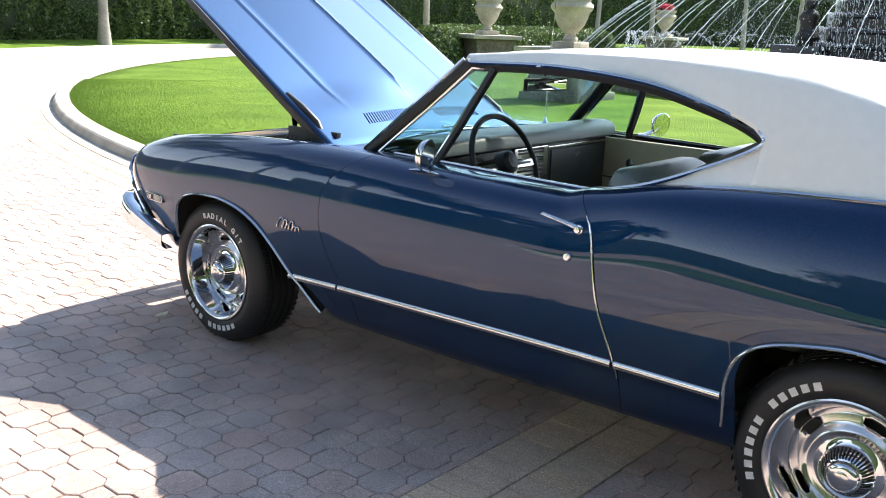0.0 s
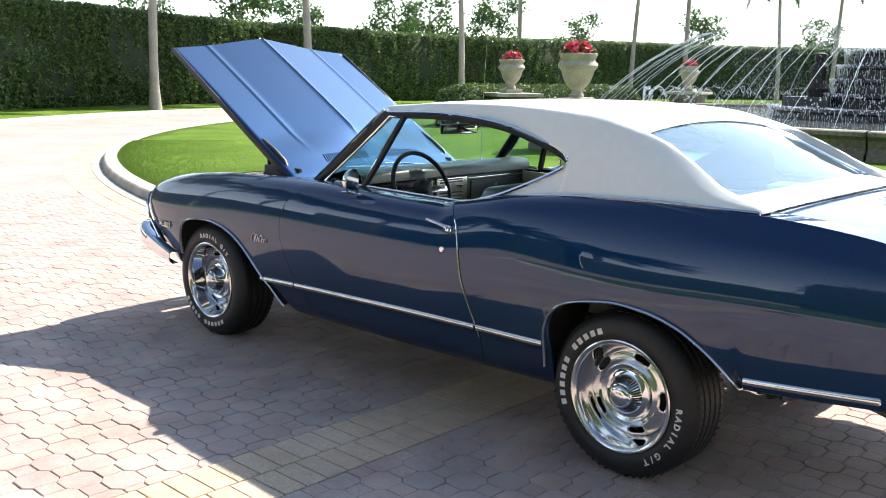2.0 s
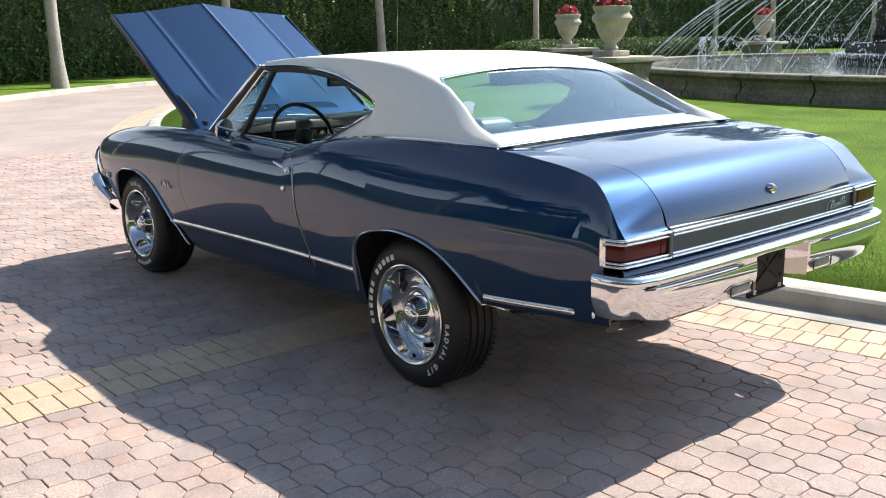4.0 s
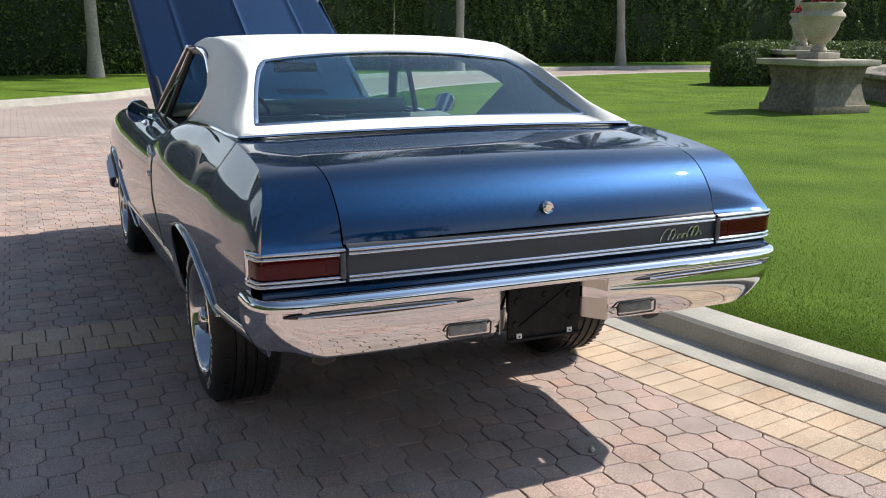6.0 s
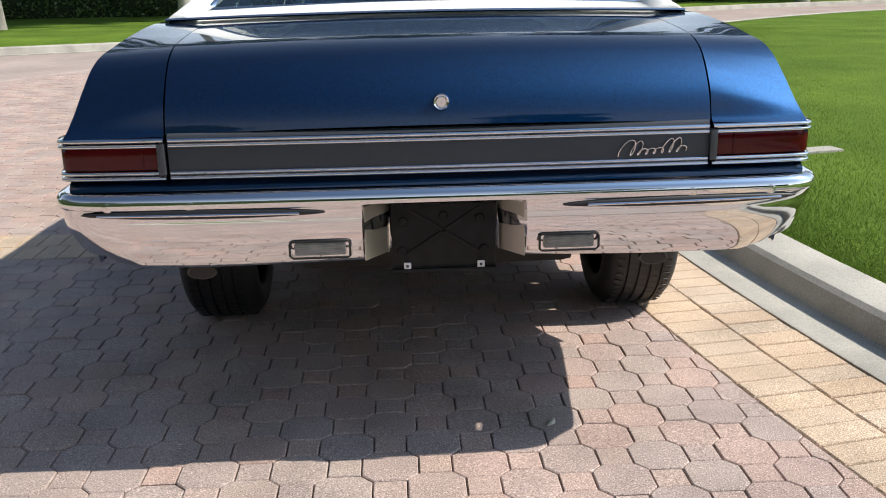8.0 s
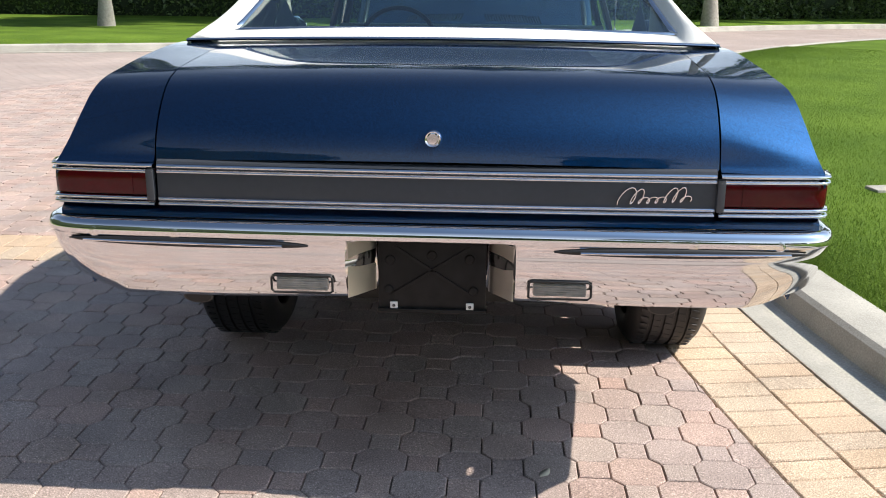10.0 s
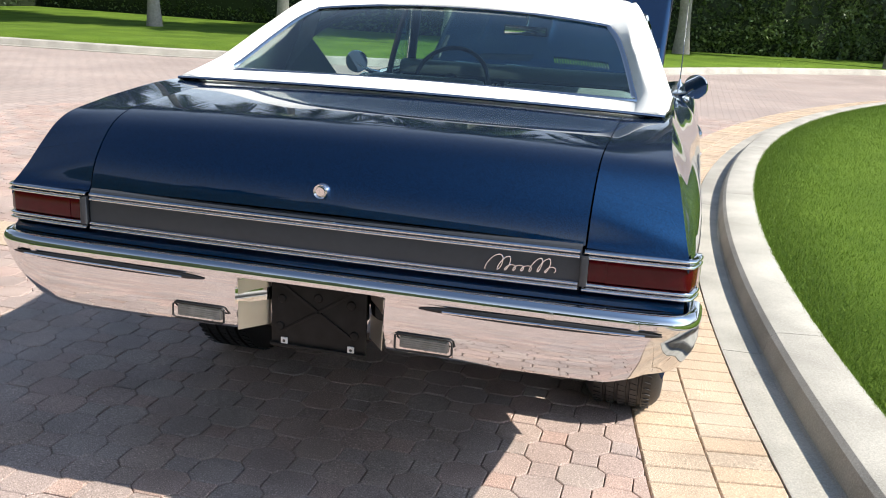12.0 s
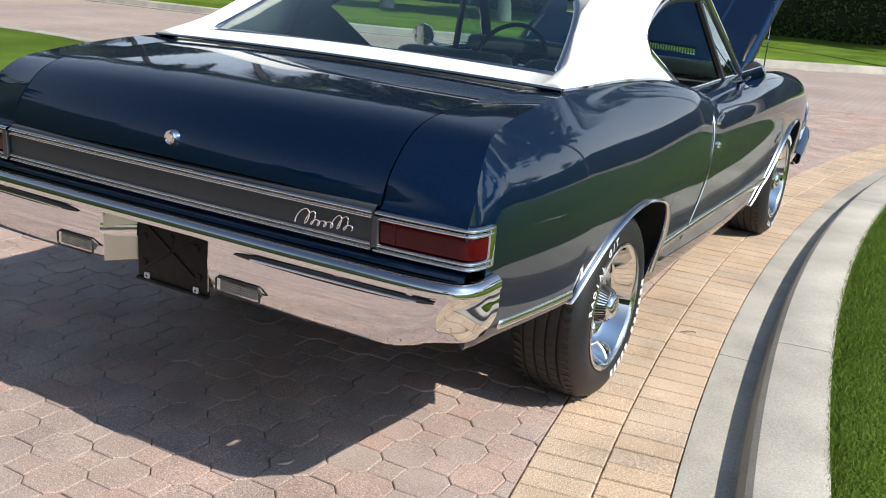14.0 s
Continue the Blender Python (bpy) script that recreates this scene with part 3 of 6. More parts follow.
def make_palm(at, height, lean=0.0, fronds=20, turn=0.0, girth=0.165):
    p = thing("palm_tree", "tall palm with a smooth grey trunk and feathery crown", "palm tree", at, "palms along the hedge", turn=turn)
    pts = [(lean * (t ** 1.6), 0.1 * math.sin(3 * t), height * t) for t in np.linspace(0, 1, 14)]
    rad = [girth * (1.5 - 0.5 * min(t * 11, 1)) * (1 - 0.3 * t) for t in np.linspace(0, 1, 14)]
    tube("trunk", pts, rad, PALM_BARK, p, "pale grey ringed trunk", 12)
    verts, faces = [], []
    top = Vector(pts[-1])
    for k in range(fronds):
        ring_ = k % 3
        m = Matrix.Translation(top) @ pose(0, 0, 0, 0, (-38, -8, 26)[ring_] + rnd.uniform(-9, 9), k * 360 / fronds * 2.3 + rnd.uniform(-9, 9))
        frond_data(rnd.uniform(3.3, 4.4), rnd.uniform(0.35, 0.75), verts, faces, m)
    crown = raw("crown", verts, faces, PALM_LEAF, p, "arching green fronds", False)
    return p


palm_a = make_palm((13.6, 28.4, 0.1), 9.7, 0.45, 38)
for x, y, s, turn in ((6.2, 24.7, 1.08, 40), (0.6, 24.6, 1.04, 200), (21.7, 29.8, 1.1, 90), (30.8, 29.4, 0.95, 160), (41.5, 34.5, 0.98, 210), (44.2, 28.2, 0.85, 300), (47.0, 26.2, 0.94, 20), (52.3, 22.9, 0.8, 120), (55.2, 20.8, 0.85, 250),
                      (58.5, 14, 0.95, 70), (-5.2, 20.6, 0.88, 10), (-9.6, 20.2, 0.92, 250), (-13.6, 20.6, 0.95, 130), (-17.6, 18.6, 0.98, 35), (-22.5, 18.8, 0.95, 300), (-29, 17.6, 1.0, 80),
                      (-20, -4, 0.95, 75), (-21, -13, 0.9, 15), (-13, -22, 1.0, 190), (6, -27, 1.0, 330), (62, 6, 1.0, 140)):
    c = copy_thing(palm_a, pose(x, y, 0.1, 0, 0, turn))
    c.scale = (s, s, s)


# trees beyond the hedge
def make_tree(at, height, spread, seed):
    r = random.Random(seed)
    t = thing("tree", "green leafy tree rising behind the hedge", "tree", at, "trees behind the hedge")
    bm_v, bm_f = tube_data([(0, 0, 0), (0.1, 0, height * 0.3), (0, 0.15, height * 0.62), (0.1, 0.1, height * 0.9)], [0.22, 0.18, 0.12, 0.04], 8)
    for k in range(7):
        a, z = r.uniform(0, 6.28), height * r.uniform(0.35, 0.75)
        e = (math.cos(a) * spread * 0.7, math.sin(a) * spread * 0.7, z + height * 0.2)
        v, f = tube_data([(0, 0, z), (e[0] * 0.5, e[1] * 0.5, z + height * 0.08), e], [0.08, 0.05, 0.02], 6)
        o = len(bm_v)
        bm_v += v
        bm_f += [tuple(i + o for i in q) for q in f]
    raw("trunk", bm_v, bm_f, PALM_BARK, t)
    verts, faces = [], []
    for k in range(26):
        a, rr, z = r.uniform(0, 6.28), spread * math.sqrt(r.random()), height * r.uniform(0.45, 1.0)
        rr *= 1.15 - (z / height - 0.45)
        c = Vector((math.cos(a) * rr, math.sin(a) * rr, z))
        for _ in range(90):
            p = c + Vector((r.gauss(0, 0.4), r.gauss(0, 0.4), r.gauss(0, 0.3))) * spread * 0.42
            u = Vector((r.gauss(0, 1), r.gauss(0, 1), r.gauss(0, 1))).normalized()
            v = u.cross(Vector((r.gauss(0, 1), r.gauss(0, 1), r.gauss(0, 1)))).normalized()
            s = r.uniform(0.1, 0.22)
            n = len(verts)
            verts += [p - u * s, p + v * s * 0.5, p + u * s, p - v * s * 0.5]
            faces.append((n, n + 1, n + 2, n + 3))
    raw("crown", verts, faces, TREE_LEAF, t, "", False)
    return t


tree_a = make_tree((34, 52, 0), 8.0, 2.3, 3)
tree_b = make_tree((52, 52, 0), 7.6, 2.6, 5)
for x, y, s, turn, src in ((28, 54, 0.9, 30, tree_b), (41, 55, 0.85, 120, tree_a), (46, 50, 0.95, 200, tree_b), (58, 50, 1.0, 250, tree_a), (70, 50, 0.9, 70, tree_b), (78, 42, 0.95, 10, tree_a), (86, 34, 0.9, 140, tree_b),
                           (84, 24, 1.0, 300, tree_a), (88, 14, 0.95, 200, tree_b), (90, 2, 1.0, 100, tree_a),
                           (-22, 2, 1.25, 15, tree_a), (-21, -2.5, 1.3, 80, tree_b), (-22, -7, 1.25, 160, tree_a), (-20.5, -11, 1.35, 230, tree_b), (-19, -15.5, 1.25, 290, tree_a), (-17, -19.5, 1.3, 50, tree_b), (-13.5, -23, 1.25, 120, tree_a), (-9.5, -26, 1.3, 200, tree_b), (-25, 5, 1.2, 250, tree_b)):
    copy_thing(src, pose(x, y, 0, 0, 0, turn)).scale = (s, s, s)


# ---- fountain ----
FC = Vector((22.4, 5.6, 0.17))


def pol(r, a, z):
    return (FC.x + r * math.cos(radians(a)), FC.y + r * math.sin(radians(a)), z)


fountain = thing("fountain", "large round stone fountain with stepped dark cascade and water jets", "fountain", FC)
R_B = 9.3


def at_f(ob):
    ob.matrix_parent_inverse = fountain.matrix_world.inverted()
    return ob


prof = [(R_B + 0.05, 0.05), (R_B + 0.05, 0.2), (R_B - 0.02, 0.23), (R_B - 0.09, 0.34), (R_B - 0.03, 0.47), (R_B + 0.08, 0.54), (R_B + 0.12, 0.55), (R_B + 0.12, 0.62), (R_B + 0.09, 0.64), (R_B - 0.34, 0.64), (R_B - 0.36, 0.62), (R_B - 0.36, 0.2)]
for k in range(36):
    a0, a1 = k * 10 + 0.12, k * 10 + 9.88
    rows = [[pol(r, a, z + 0.05) for r, z in prof] for a in np.linspace(a0, a1, 5)]
    at_f(sheet("basin_panel", rows, STONE_D, fountain, "", flip=True, angle=28))
rows = [[pol(r, a, 0.60) for a in np.linspace(0, 360, 73)] for r in (0.5, 3, 5, 7, R_B - 0.3)]
at_f(sheet("water", rows, WATER, fountain, "rippled grey-green water"))
for r, z0, z1 in ((3.9, 0.4, 0.87), (2.55, 0.85, 1.22), (2.4, 1.2, 1.58), (2.25, 1.56, 1.94), (2.1, 1.92, 2.3), (0.5, 2.28, 3.2)):
    ob = lathe("tier", [(0.02, z1 + 0.02), (r - 0.08, z1 + 0.02), (r, z1), (r + 0.02, z1 - 0.08), (r - 0.05, z1 - 0.12), (r - 0.07, z0)], TIER, fountain, "wet black stone step", 48)
    ob.location = (0, 0, -0.17)
verts, faces = [], []


def drop(p, s, stretch, d):
    k = len(verts)
    d = Vector(d).normalized()
    u = d.cross(Vector((0.3, 0.5, 0.8))).normalized()
    v = d.cross(u)
    q = Vector(p)
    verts.extend([q + d * s * stretch, q + u * s, q + v * s, q - u * s, q - v * s, q - d * s * stretch])
    for a, b in ((1, 2), (2, 3), (3, 4), (4, 1)):
        faces.extend([(k, k + a, k + b), (k + 5, k + b, k + a)])


def stream(pts, r0, r1):
    """A thin unbroken thread of water that thickens and breaks up."""
    rad = [mix(r0, r1, q / (len(pts) - 1)) * rnd.uniform(0.55, 1.3) for q in range(len(pts))]
    v, f = tube_data(pts, rad, 5)
    o = len(verts)
    verts.extend(v)
    faces.extend(tuple(i + o for i in q) for q in f)


def jet(a, t, turn):
    """A point on the arc of one jet, thrown up and inwards from the rim."""
    return Vector(pol(R_B - 0.6 - 4.4 * t, a + turn * t, 0.66 + 2.3 * (1 - (1 - t) ** 2)))


for k in range(60):
    a, turn, reach = k * 6 + rnd.uniform(-1.2, 1.2), rnd.uniform(-5, 5), rnd.uniform(0.5, 0.72)
    stream([jet(a, t, turn) + Vector((rnd.gauss(0, 0.002 + 0.012 * t), rnd.gauss(0, 0.002 + 0.012 * t), rnd.gauss(0, 0.002 + 0.012 * t))) for t in np.linspace(0, reach, 48)], 0.005, 0.011)
    for t in np.linspace(0.15, 1.5, 190):
        j = 0.010 + 0.12 * max(0.0, t - 0.4)
        p = jet(a, t, turn) + Vector((rnd.gauss(0, j), rnd.gauss(0, j), rnd.gauss(0, j)))
        if p.z > 0.62:
            drop(p, rnd.uniform(0.003, 0.008), rnd.uniform(1.2, 3.0), jet(a, t + 0.02, turn) - jet(a, t, turn))
for k in range(40):
    a = k * 9 + 4
    base, tip = Vector(pol(R_B - 2.0, a, 0.64)), Vector(pol(R_B - 2.0, a + 17, 0.64))
    for t in np.linspace(0, 1, 60):
        p = base.lerp(tip, t)
        p.z += 2.6 * t * (1 - t)
        drop(p + Vector((rnd.gauss(0, 0.02), rnd.gauss(0, 0.02), rnd.gauss(0, 0.02))), rnd.uniform(0.008, 0.020), 1.3, (0, 0, 1))
# veils over the steps: short falling threads
for r, z0, z1, n in ((3.96, 0.62, 0.87, 900), (2.60, 0.88, 1.22, 900), (2.45, 1.24, 1.58, 900), (2.30, 1.60, 1.94, 900), (2.15, 1.95, 2.32, 900)):
    for _ in range(n):
        a, zz = rnd.uniform(0, 360), rnd.uniform(z0, z1)
        drop(pol(r + rnd.uniform(-0.02, 0.03), a, zz), rnd.uniform(0.003, 0.008), rnd.uniform(4, 14), (0, 0, 1))
    for _ in range(n // 2):
        drop(pol(r + rnd.uniform(-0.02, 0.06), rnd.uniform(0, 360), z1 + rnd.uniform(-0.03, 0.03)), rnd.uniform(0.006, 0.016), 1.2, (1, 0, 0))
for r, z0, z1, n in ((4.3, 0.62, 0.74, 900), (1.5, 2.3, 3.3, 5000), (2.5, 2.2, 3.0, 3500), (4.6, 1.2, 2.9, 6000), (5.5, 0.62, 1.5, 1200)):
    for _ in range(n):
        drop(pol(r + rnd.gauss(0, 0.05 if z1 < 1 else 0.5), rnd.uniform(0, 360), rnd.uniform(z0, z1)), rnd.uniform(0.003, 0.008), rnd.uniform(1, 3), (0, 0, 1))
at_f(tagged(raw("falling_water", verts, faces, SPRAY, fountain, "white arcs and veils of falling water", False), kind="stuff"))

URN_BOWL = [(0.13, 0.10), (0.14, 0.14), (0.105, 0.19), (0.10, 0.22), (0.16, 0.27), (0.24, 0.36), (0.29, 0.47), (0.315, 0.56), (0.36, 0.60), (0.385, 0.645), (0.37, 0.69), (0.33, 0.72), (0.325, 0.75), (0.35, 0.79), (0.368, 0.82), (0.368, 0.85), (0.33, 0.86), (0.31, 0.80), (0.02, 0.78)]
URN_BOWL = [(r, h * 1.1) for r, h in URN_BOWL]


def make_urn(at):
    u = thing("flower_urn", "pale cast stone urn full of red-pink flowers on a pedestal", "urn", at, "urns round the fountain")
    bm = bmesh.new()
    box_bm(bm, (-0.25, -0.25, 0.0), (0.25, 0.25, 0.11), 0.01)
    part("plinth", bm, STONE, u)
    lathe("bowl", URN_BOWL, STONE, u, "", 36)
    verts, faces = [], []
    fv, ff = [], []
    for k in range(520):
        a, r = rnd.uniform(0, 6.28), 0.33 * math.sqrt(rnd.random())
        p = Vector((r * math.cos(a), r * math.sin(a), 0.88 + 0.24 * (1 - (r / 0.36) ** 2) * rnd.uniform(0.55, 1.1) + rnd.uniform(0, 0.07)))
        n = Vector((rnd.gauss(0, 1), rnd.gauss(0, 1), rnd.gauss(0.6, 0.7))).normalized()
        s = n.cross(Vector((0.2, 0.9, 0.1))).normalized()
        w = n.cross(s)
        size = rnd.uniform(0.03, 0.055)
        vv, fc = (verts, faces) if rnd.random() < 0.62 else (fv, ff)
        i = len(vv)
        vv += [p + (s * math.cos(q) + w * math.sin(q)) * size * rnd.uniform(0.7, 1.1) for q in np.linspace(0, 6.28, 6)[:-1]]
        fc.append(tuple(range(i, i + 5)))
    tagged(raw("flowers", verts, faces, FLOWER, u, "red-pink blossoms", False), kind="stuff")
    tagged(raw("leaves", fv, ff, TREE_LEAF, u, "small green leaves", False), kind="stuff")
    return u


def make_pier(at, size, height, label):
    p = thing("pedestal", label, "pedestal", at, "pedestals of the fountain")
    bm = bmesh.new()
    box_bm(bm, (-size, -size, 0), (size, size, 0.14), 0.015)
    part("base", bm, STONE_D, p)
    rows = []
    for z, o in ((0.14, 0.93), (0.25, 0.88), (height * 0.55, 0.80), (height * 0.85, 0.88), (height - 0.1, 0.98)):
        s = size * o
        rows.append([(-s, -s, z), (s, -s, z), (s, s, z), (-s, s, z), (-s, -s, z)])
    sheet("shaft", rows, STONE_D, p, smooth=False)
    bm = bmesh.new()
    box_bm(bm, (-size * 1.12, -size * 1.12, height - 0.1), (size * 1.12, size * 1.12, height), 0.02)
    part("cap", bm, STONE, p)
    return p


pier_spots = [(11.2, 8.75, 20), (17.4, 15.4, 62), (28.6, 15.9, 10), (13.0, -2.2, -30)]
pier = make_pier((pier_spots[0][0], pier_spots[0][1], 0.14), 0.64, 0.90, "weathered flared stone pedestal carrying an urn")
urn = make_urn((pier_spots[0][0], pier_spots[0][1], 1.04))
for x, y, turn in pier_spots[1:]:
    copy_thing(pier, pose(x, y, 0.14, 0, 0, turn))
    copy_thing(urn, pose(x, y, 1.04, 0, 0, turn))
for n_, sx in enumerate((0,)):
    st = lathe("statue", [(0.02, 1.15), (0.14, 1.12), (0.16, 1.0), (0.11, 0.9), (0.2, 0.82), (0.24, 0.7), (0.18, 0.5), (0.2, 0.35), (0.3, 0.2), (0.26, 0.0)], BRONZE, None, "dark bronze garden figure seated on the fountain's edge", 20)
    for v in st.data.vertices:
        f = noise.noise(v.co * 5) * 0.07
        v.co.x += f
        v.co.y += noise.noise(v.co * 4 + Vector((9, 0, 0))) * 0.07
    st.location = (21.25, 8.1, 1.12)
    tagged(st, category="statue")
    bm = bmesh.new()
    box_bm(bm, (-0.62, -0.62, 0.0), (0.62, 0.62, 0.62), 0.02)
    blk = part("plinth", bm, TIER, None, "square black stone plinth standing in the water")
    blk.location = (21.2, 8.15, 0.50)
    tagged(blk, category="plinth")


def low_hedge(a0, a1, radius, height, depth):
    """A knee-high hedge clipped round, on an arc about the fountain."""
    h = thing("low_hedge", "low clipped green hedge curving behind the fountain", "hedge", (FC.x, FC.y, 0.12))
    sec = [(-0.5, 0.0), (-0.52, 0.35), (-0.49, 0.65), (-0.38, 0.88), (-0.18, 0.98), (0.0, 1.0), (0.18, 0.98), (0.38, 0.88), (0.49, 0.65), (0.52, 0.35), (0.5, 0.0)]

    def spot(a, u, grow):
        u *= len(sec) - 1.001
        i = int(u)
        o, z = mix(sec[i][0], sec[i + 1][0], u - i), mix(sec[i][1], sec[i + 1][1], u - i)
        end = min(1.0, (min(a - a0, a1 - a) / 3.0) ** 0.5)
        bulge = 1 + 0.07 * noise.noise(Vector((a * 0.4, z * 2, 0)))
        r = radius + o * depth * grow * end
        return Vector((r * math.cos(radians(a)), r * math.sin(radians(a)), z * height * grow * bulge * (0.35 + 0.65 * end)))
    # core sheet carries the hedge's inner shade in its colour
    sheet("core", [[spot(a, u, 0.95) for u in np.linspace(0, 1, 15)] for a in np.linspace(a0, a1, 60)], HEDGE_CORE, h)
    verts, faces = [], []
    for _ in range(26000):
        p = spot(rnd.uniform(a0, a1), rnd.random(), rnd.uniform(0.95, 1.03))
        u = Vector((rnd.gauss(0, 1), rnd.gauss(0, 1), rnd.gauss(0, 1))).normalized()
        v = u.cross(Vector((rnd.gauss(0, 1), rnd.gauss(0, 1), rnd.gauss(0, 1)))).normalized()
        z = rnd.uniform(0.025, 0.055)
        k = len(verts)
        verts += [p - u * z, p + v * z * 0.6, p + u * z, p - v * z * 0.6]
        faces.append((k, k + 1, k + 2, k + 3))
    tagged(raw("hedge_leaves", verts, faces, SHRUB, h, "small bright green leaves", False), kind="stuff")


low_hedge(68, 126, 12.3, 1.1, 1.3)


# ---- the car ----
car = thing("coupe_car", "dark blue metallic two-door coupe with white vinyl roof and open hood", "car")

Zt = curve([(-1.22, 0.84), (-1.19, 0.868), (-1.15, 0.907), (-1.10, 0.968), (-1.055, 1.014), (-1.01, 1.040), (-0.94, 1.056), (-0.8, 1.076), (-0.5, 1.098), (-0.15, 1.10), (0.16, 1.09), (0.5, 1.065), (0.8, 1.005), (0.95, 0.985), (1.5, 0.99), (2.0, 1.0), (2.3, 0.998), (2.63, 0.985),
            (2.94, 0.96), (3.2, 0.93), (3.41, 0.89), (3.55, 0.84), (3.64, 0.77)])
Wd = curve([(-1.22, 0.908), (-1.0, 0.921), (-0.5, 0.938), (0.0, 0.94), (0.8, 0.938), (1.6, 0.94), (2.2, 0.938), (2.6, 0.93), (3.0, 0.915), (3.4, 0.885), (3.64, 0.85)])
Ztrim = curve([(-1.1, 0.572), (-0.5, 0.525), (0.36, 0.475), (0.8, 0.472), (2.0, 0.448), (2.31, 0.437), (3.0, 0.425), (3.6, 0.43)])
Zrock = curve([(-1.2, 0.605), (-1.08, 0.585), (-0.95, 0.52), (-0.54, 0.465), (-0.2, 0.40), (0.3, 0.285), (0.6, 0.275), (2.0, 0.265), (2.3, 0.27), (3.1, 0.34), (3.6, 0.40)])
lid_prof = [(-0.492, 1.096), (-0.6, 1.0905), (-0.75, 1.0815), (-0.9, 1.070), (-0.99, 1.0595), (-1.06, 1.037), (-1.105, 1.006), (-1.14, 0.970), (-1.165, 0.935), (-1.182, 0.898), (-1.190, 0.868)]
Xin = curve([(-1.22, 0.664), (-0.45, 0.678), (-0.2, 0.72), (0.9, 0.735), (1.8, 0.735), (2.1, 0.70), (3.5, 0.70), (3.64, 0.70)])
Zin = curve([(-1.22, 0.856), (-1.188, 0.872), (-1.165, 0.935), (-1.14, 0.970), (-1.105, 1.006), (-1.06, 1.037), (-0.99, 1.0595), (-0.9, 1.070), (-0.75, 1.0815), (-0.6, 1.0905), (-0.45, 1.096), (-0.2, 1.095), (0.5, 1.065), (0.8, 1.005), (0.95, 0.985), (2.0, 0.998), (2.3, 0.99), (2.9, 0.945), (3.4, 0.875), (3.64, 0.76)])
ARCH_F = curve([(2.13, 0.30), (2.20, 0.37), (2.30, 0.47), (2.40, 0.572), (2.51, 0.648), (2.64, 0.692), (2.76, 0.706), (2.9, 0.70), (3.0, 0.68), (3.07, 0.638), (3.105, 0.575), (3.122, 0.48), (3.13, 0.36), (3.133, 0.30)])
ARCH_R = curve([(-0.58, 0.40), (-0.53, 0.455), (-0.46, 0.53), (-0.36, 0.612), (-0.25, 0.674), (-0.12, 0.709), (0.0, 0.718), (0.14, 0.70), (0.24, 0.672), (0.305, 0.625), (0.34, 0.56), (0.352, 0.49), (0.356, 0.40), (0.358, 0.28)])


Rx = curve([(-1.22, 0.906), (-1.15, 0.886), (-1.08, 0.864), (-1.0, 0.845), (-0.9, 0.832), (-0.45, 0.818), (0.0, 0.81), (0.5, 0.80)])


def section(y, n=70):
    """The body side at y, rocker to inner top edge, as (x, z) on the positive side."""
    w, zt, z2, z0 = Wd(y), Zt(y), Ztrim(y), Zrock(y)
    up = zt - z2
    low = [(w - 0.14, z0), (w - 0.075, z0 + 0.035), (w - 0.047, z2 - 0.035), (w - 0.034, z2)]
    soft_ = [(w - 0.012, z2 + 0.24 * up), (w, z2 + 0.47 * up), (w - 0.006, z2 + 0.70 * up), (w - 0.030, z2 + 0.86 * up), (w - 0.062, z2 + 0.945 * up), (w - 0.105, zt - 0.006), (w - 0.145, zt), (Xin(y), Zin(y))]
    r = Rx(y)
    hard = [(w - 0.012, z2 + 0.24 * up), (w, z2 + 0.45 * up), (mix(w, r, 0.12), z2 + 0.64 * up), (mix(w, r, 0.42), z2 + 0.81 * up), (mix(w, r, 0.78), z2 + 0.94 * up), (r + 0.004, zt - 0.008), (r - 0.006, zt), (Xin(y), Zin(y))]
    q = min(1.0, max(0.0, (0.75 - y) / 0.95))
    q = q * q * (3 - 2 * q)
    knots = low + [(mix(a[0], b[0], q), mix(a[1], b[1], q)) for a, b in zip(soft_, hard)]
    line = spline(knots, n)
    # towards the tail the top edge closes to a hard crease with flat faces on both sides
    k = min(1.0, max(0.0, (0.05 - y) / 0.5))
    if k <= 0.0:
        return line
    k = k * k * (3 - 2 * k)
    ridge = (r, zt)
    per = (n - 1) / (len(knots) - 1)
    out = []
    for i, p in enumerate(line):
        s_ = i / per
        if s_ >= 7.0:
            if s_ <= 10.0:
                t = (s_ - 7.0) / 3.0
                f = (mix(knots[7][0], ridge[0], t), mix(knots[7][1], ridge[1], t))
            else:
                t = s_ - 10.0
                f = (mix(ridge[0], knots[11][0], t), mix(ridge[1], knots[11][1], t))
            p = np.array([mix(p[0], f[0], k), mix(p[1], f[1], k)])
        out.append(p)
    return out


def clip_low(line, z, n=48):
    """The part of a section above z, resampled."""
    p = [q for q in line]
    out = []
    for a, b in zip(p, p[1:]):
        if a[1] < z <= b[1] and not out:
            t = (z - a[1]) / (b[1] - a[1])
            out.append(a + (b - a) * t)
        if b[1] >= z or out:
            out.append(b)
    if not out:
        out = p[-2:]
    out = np.array(out)
    d = np.r_[0, np.cumsum(np.hypot(*np.diff(out, axis=0).T))]
    s = np.linspace(0, d[-1], n)
    return np.stack([np.interp(s, d, out[:, 0]), np.interp(s, d, out[:, 1])], 1)


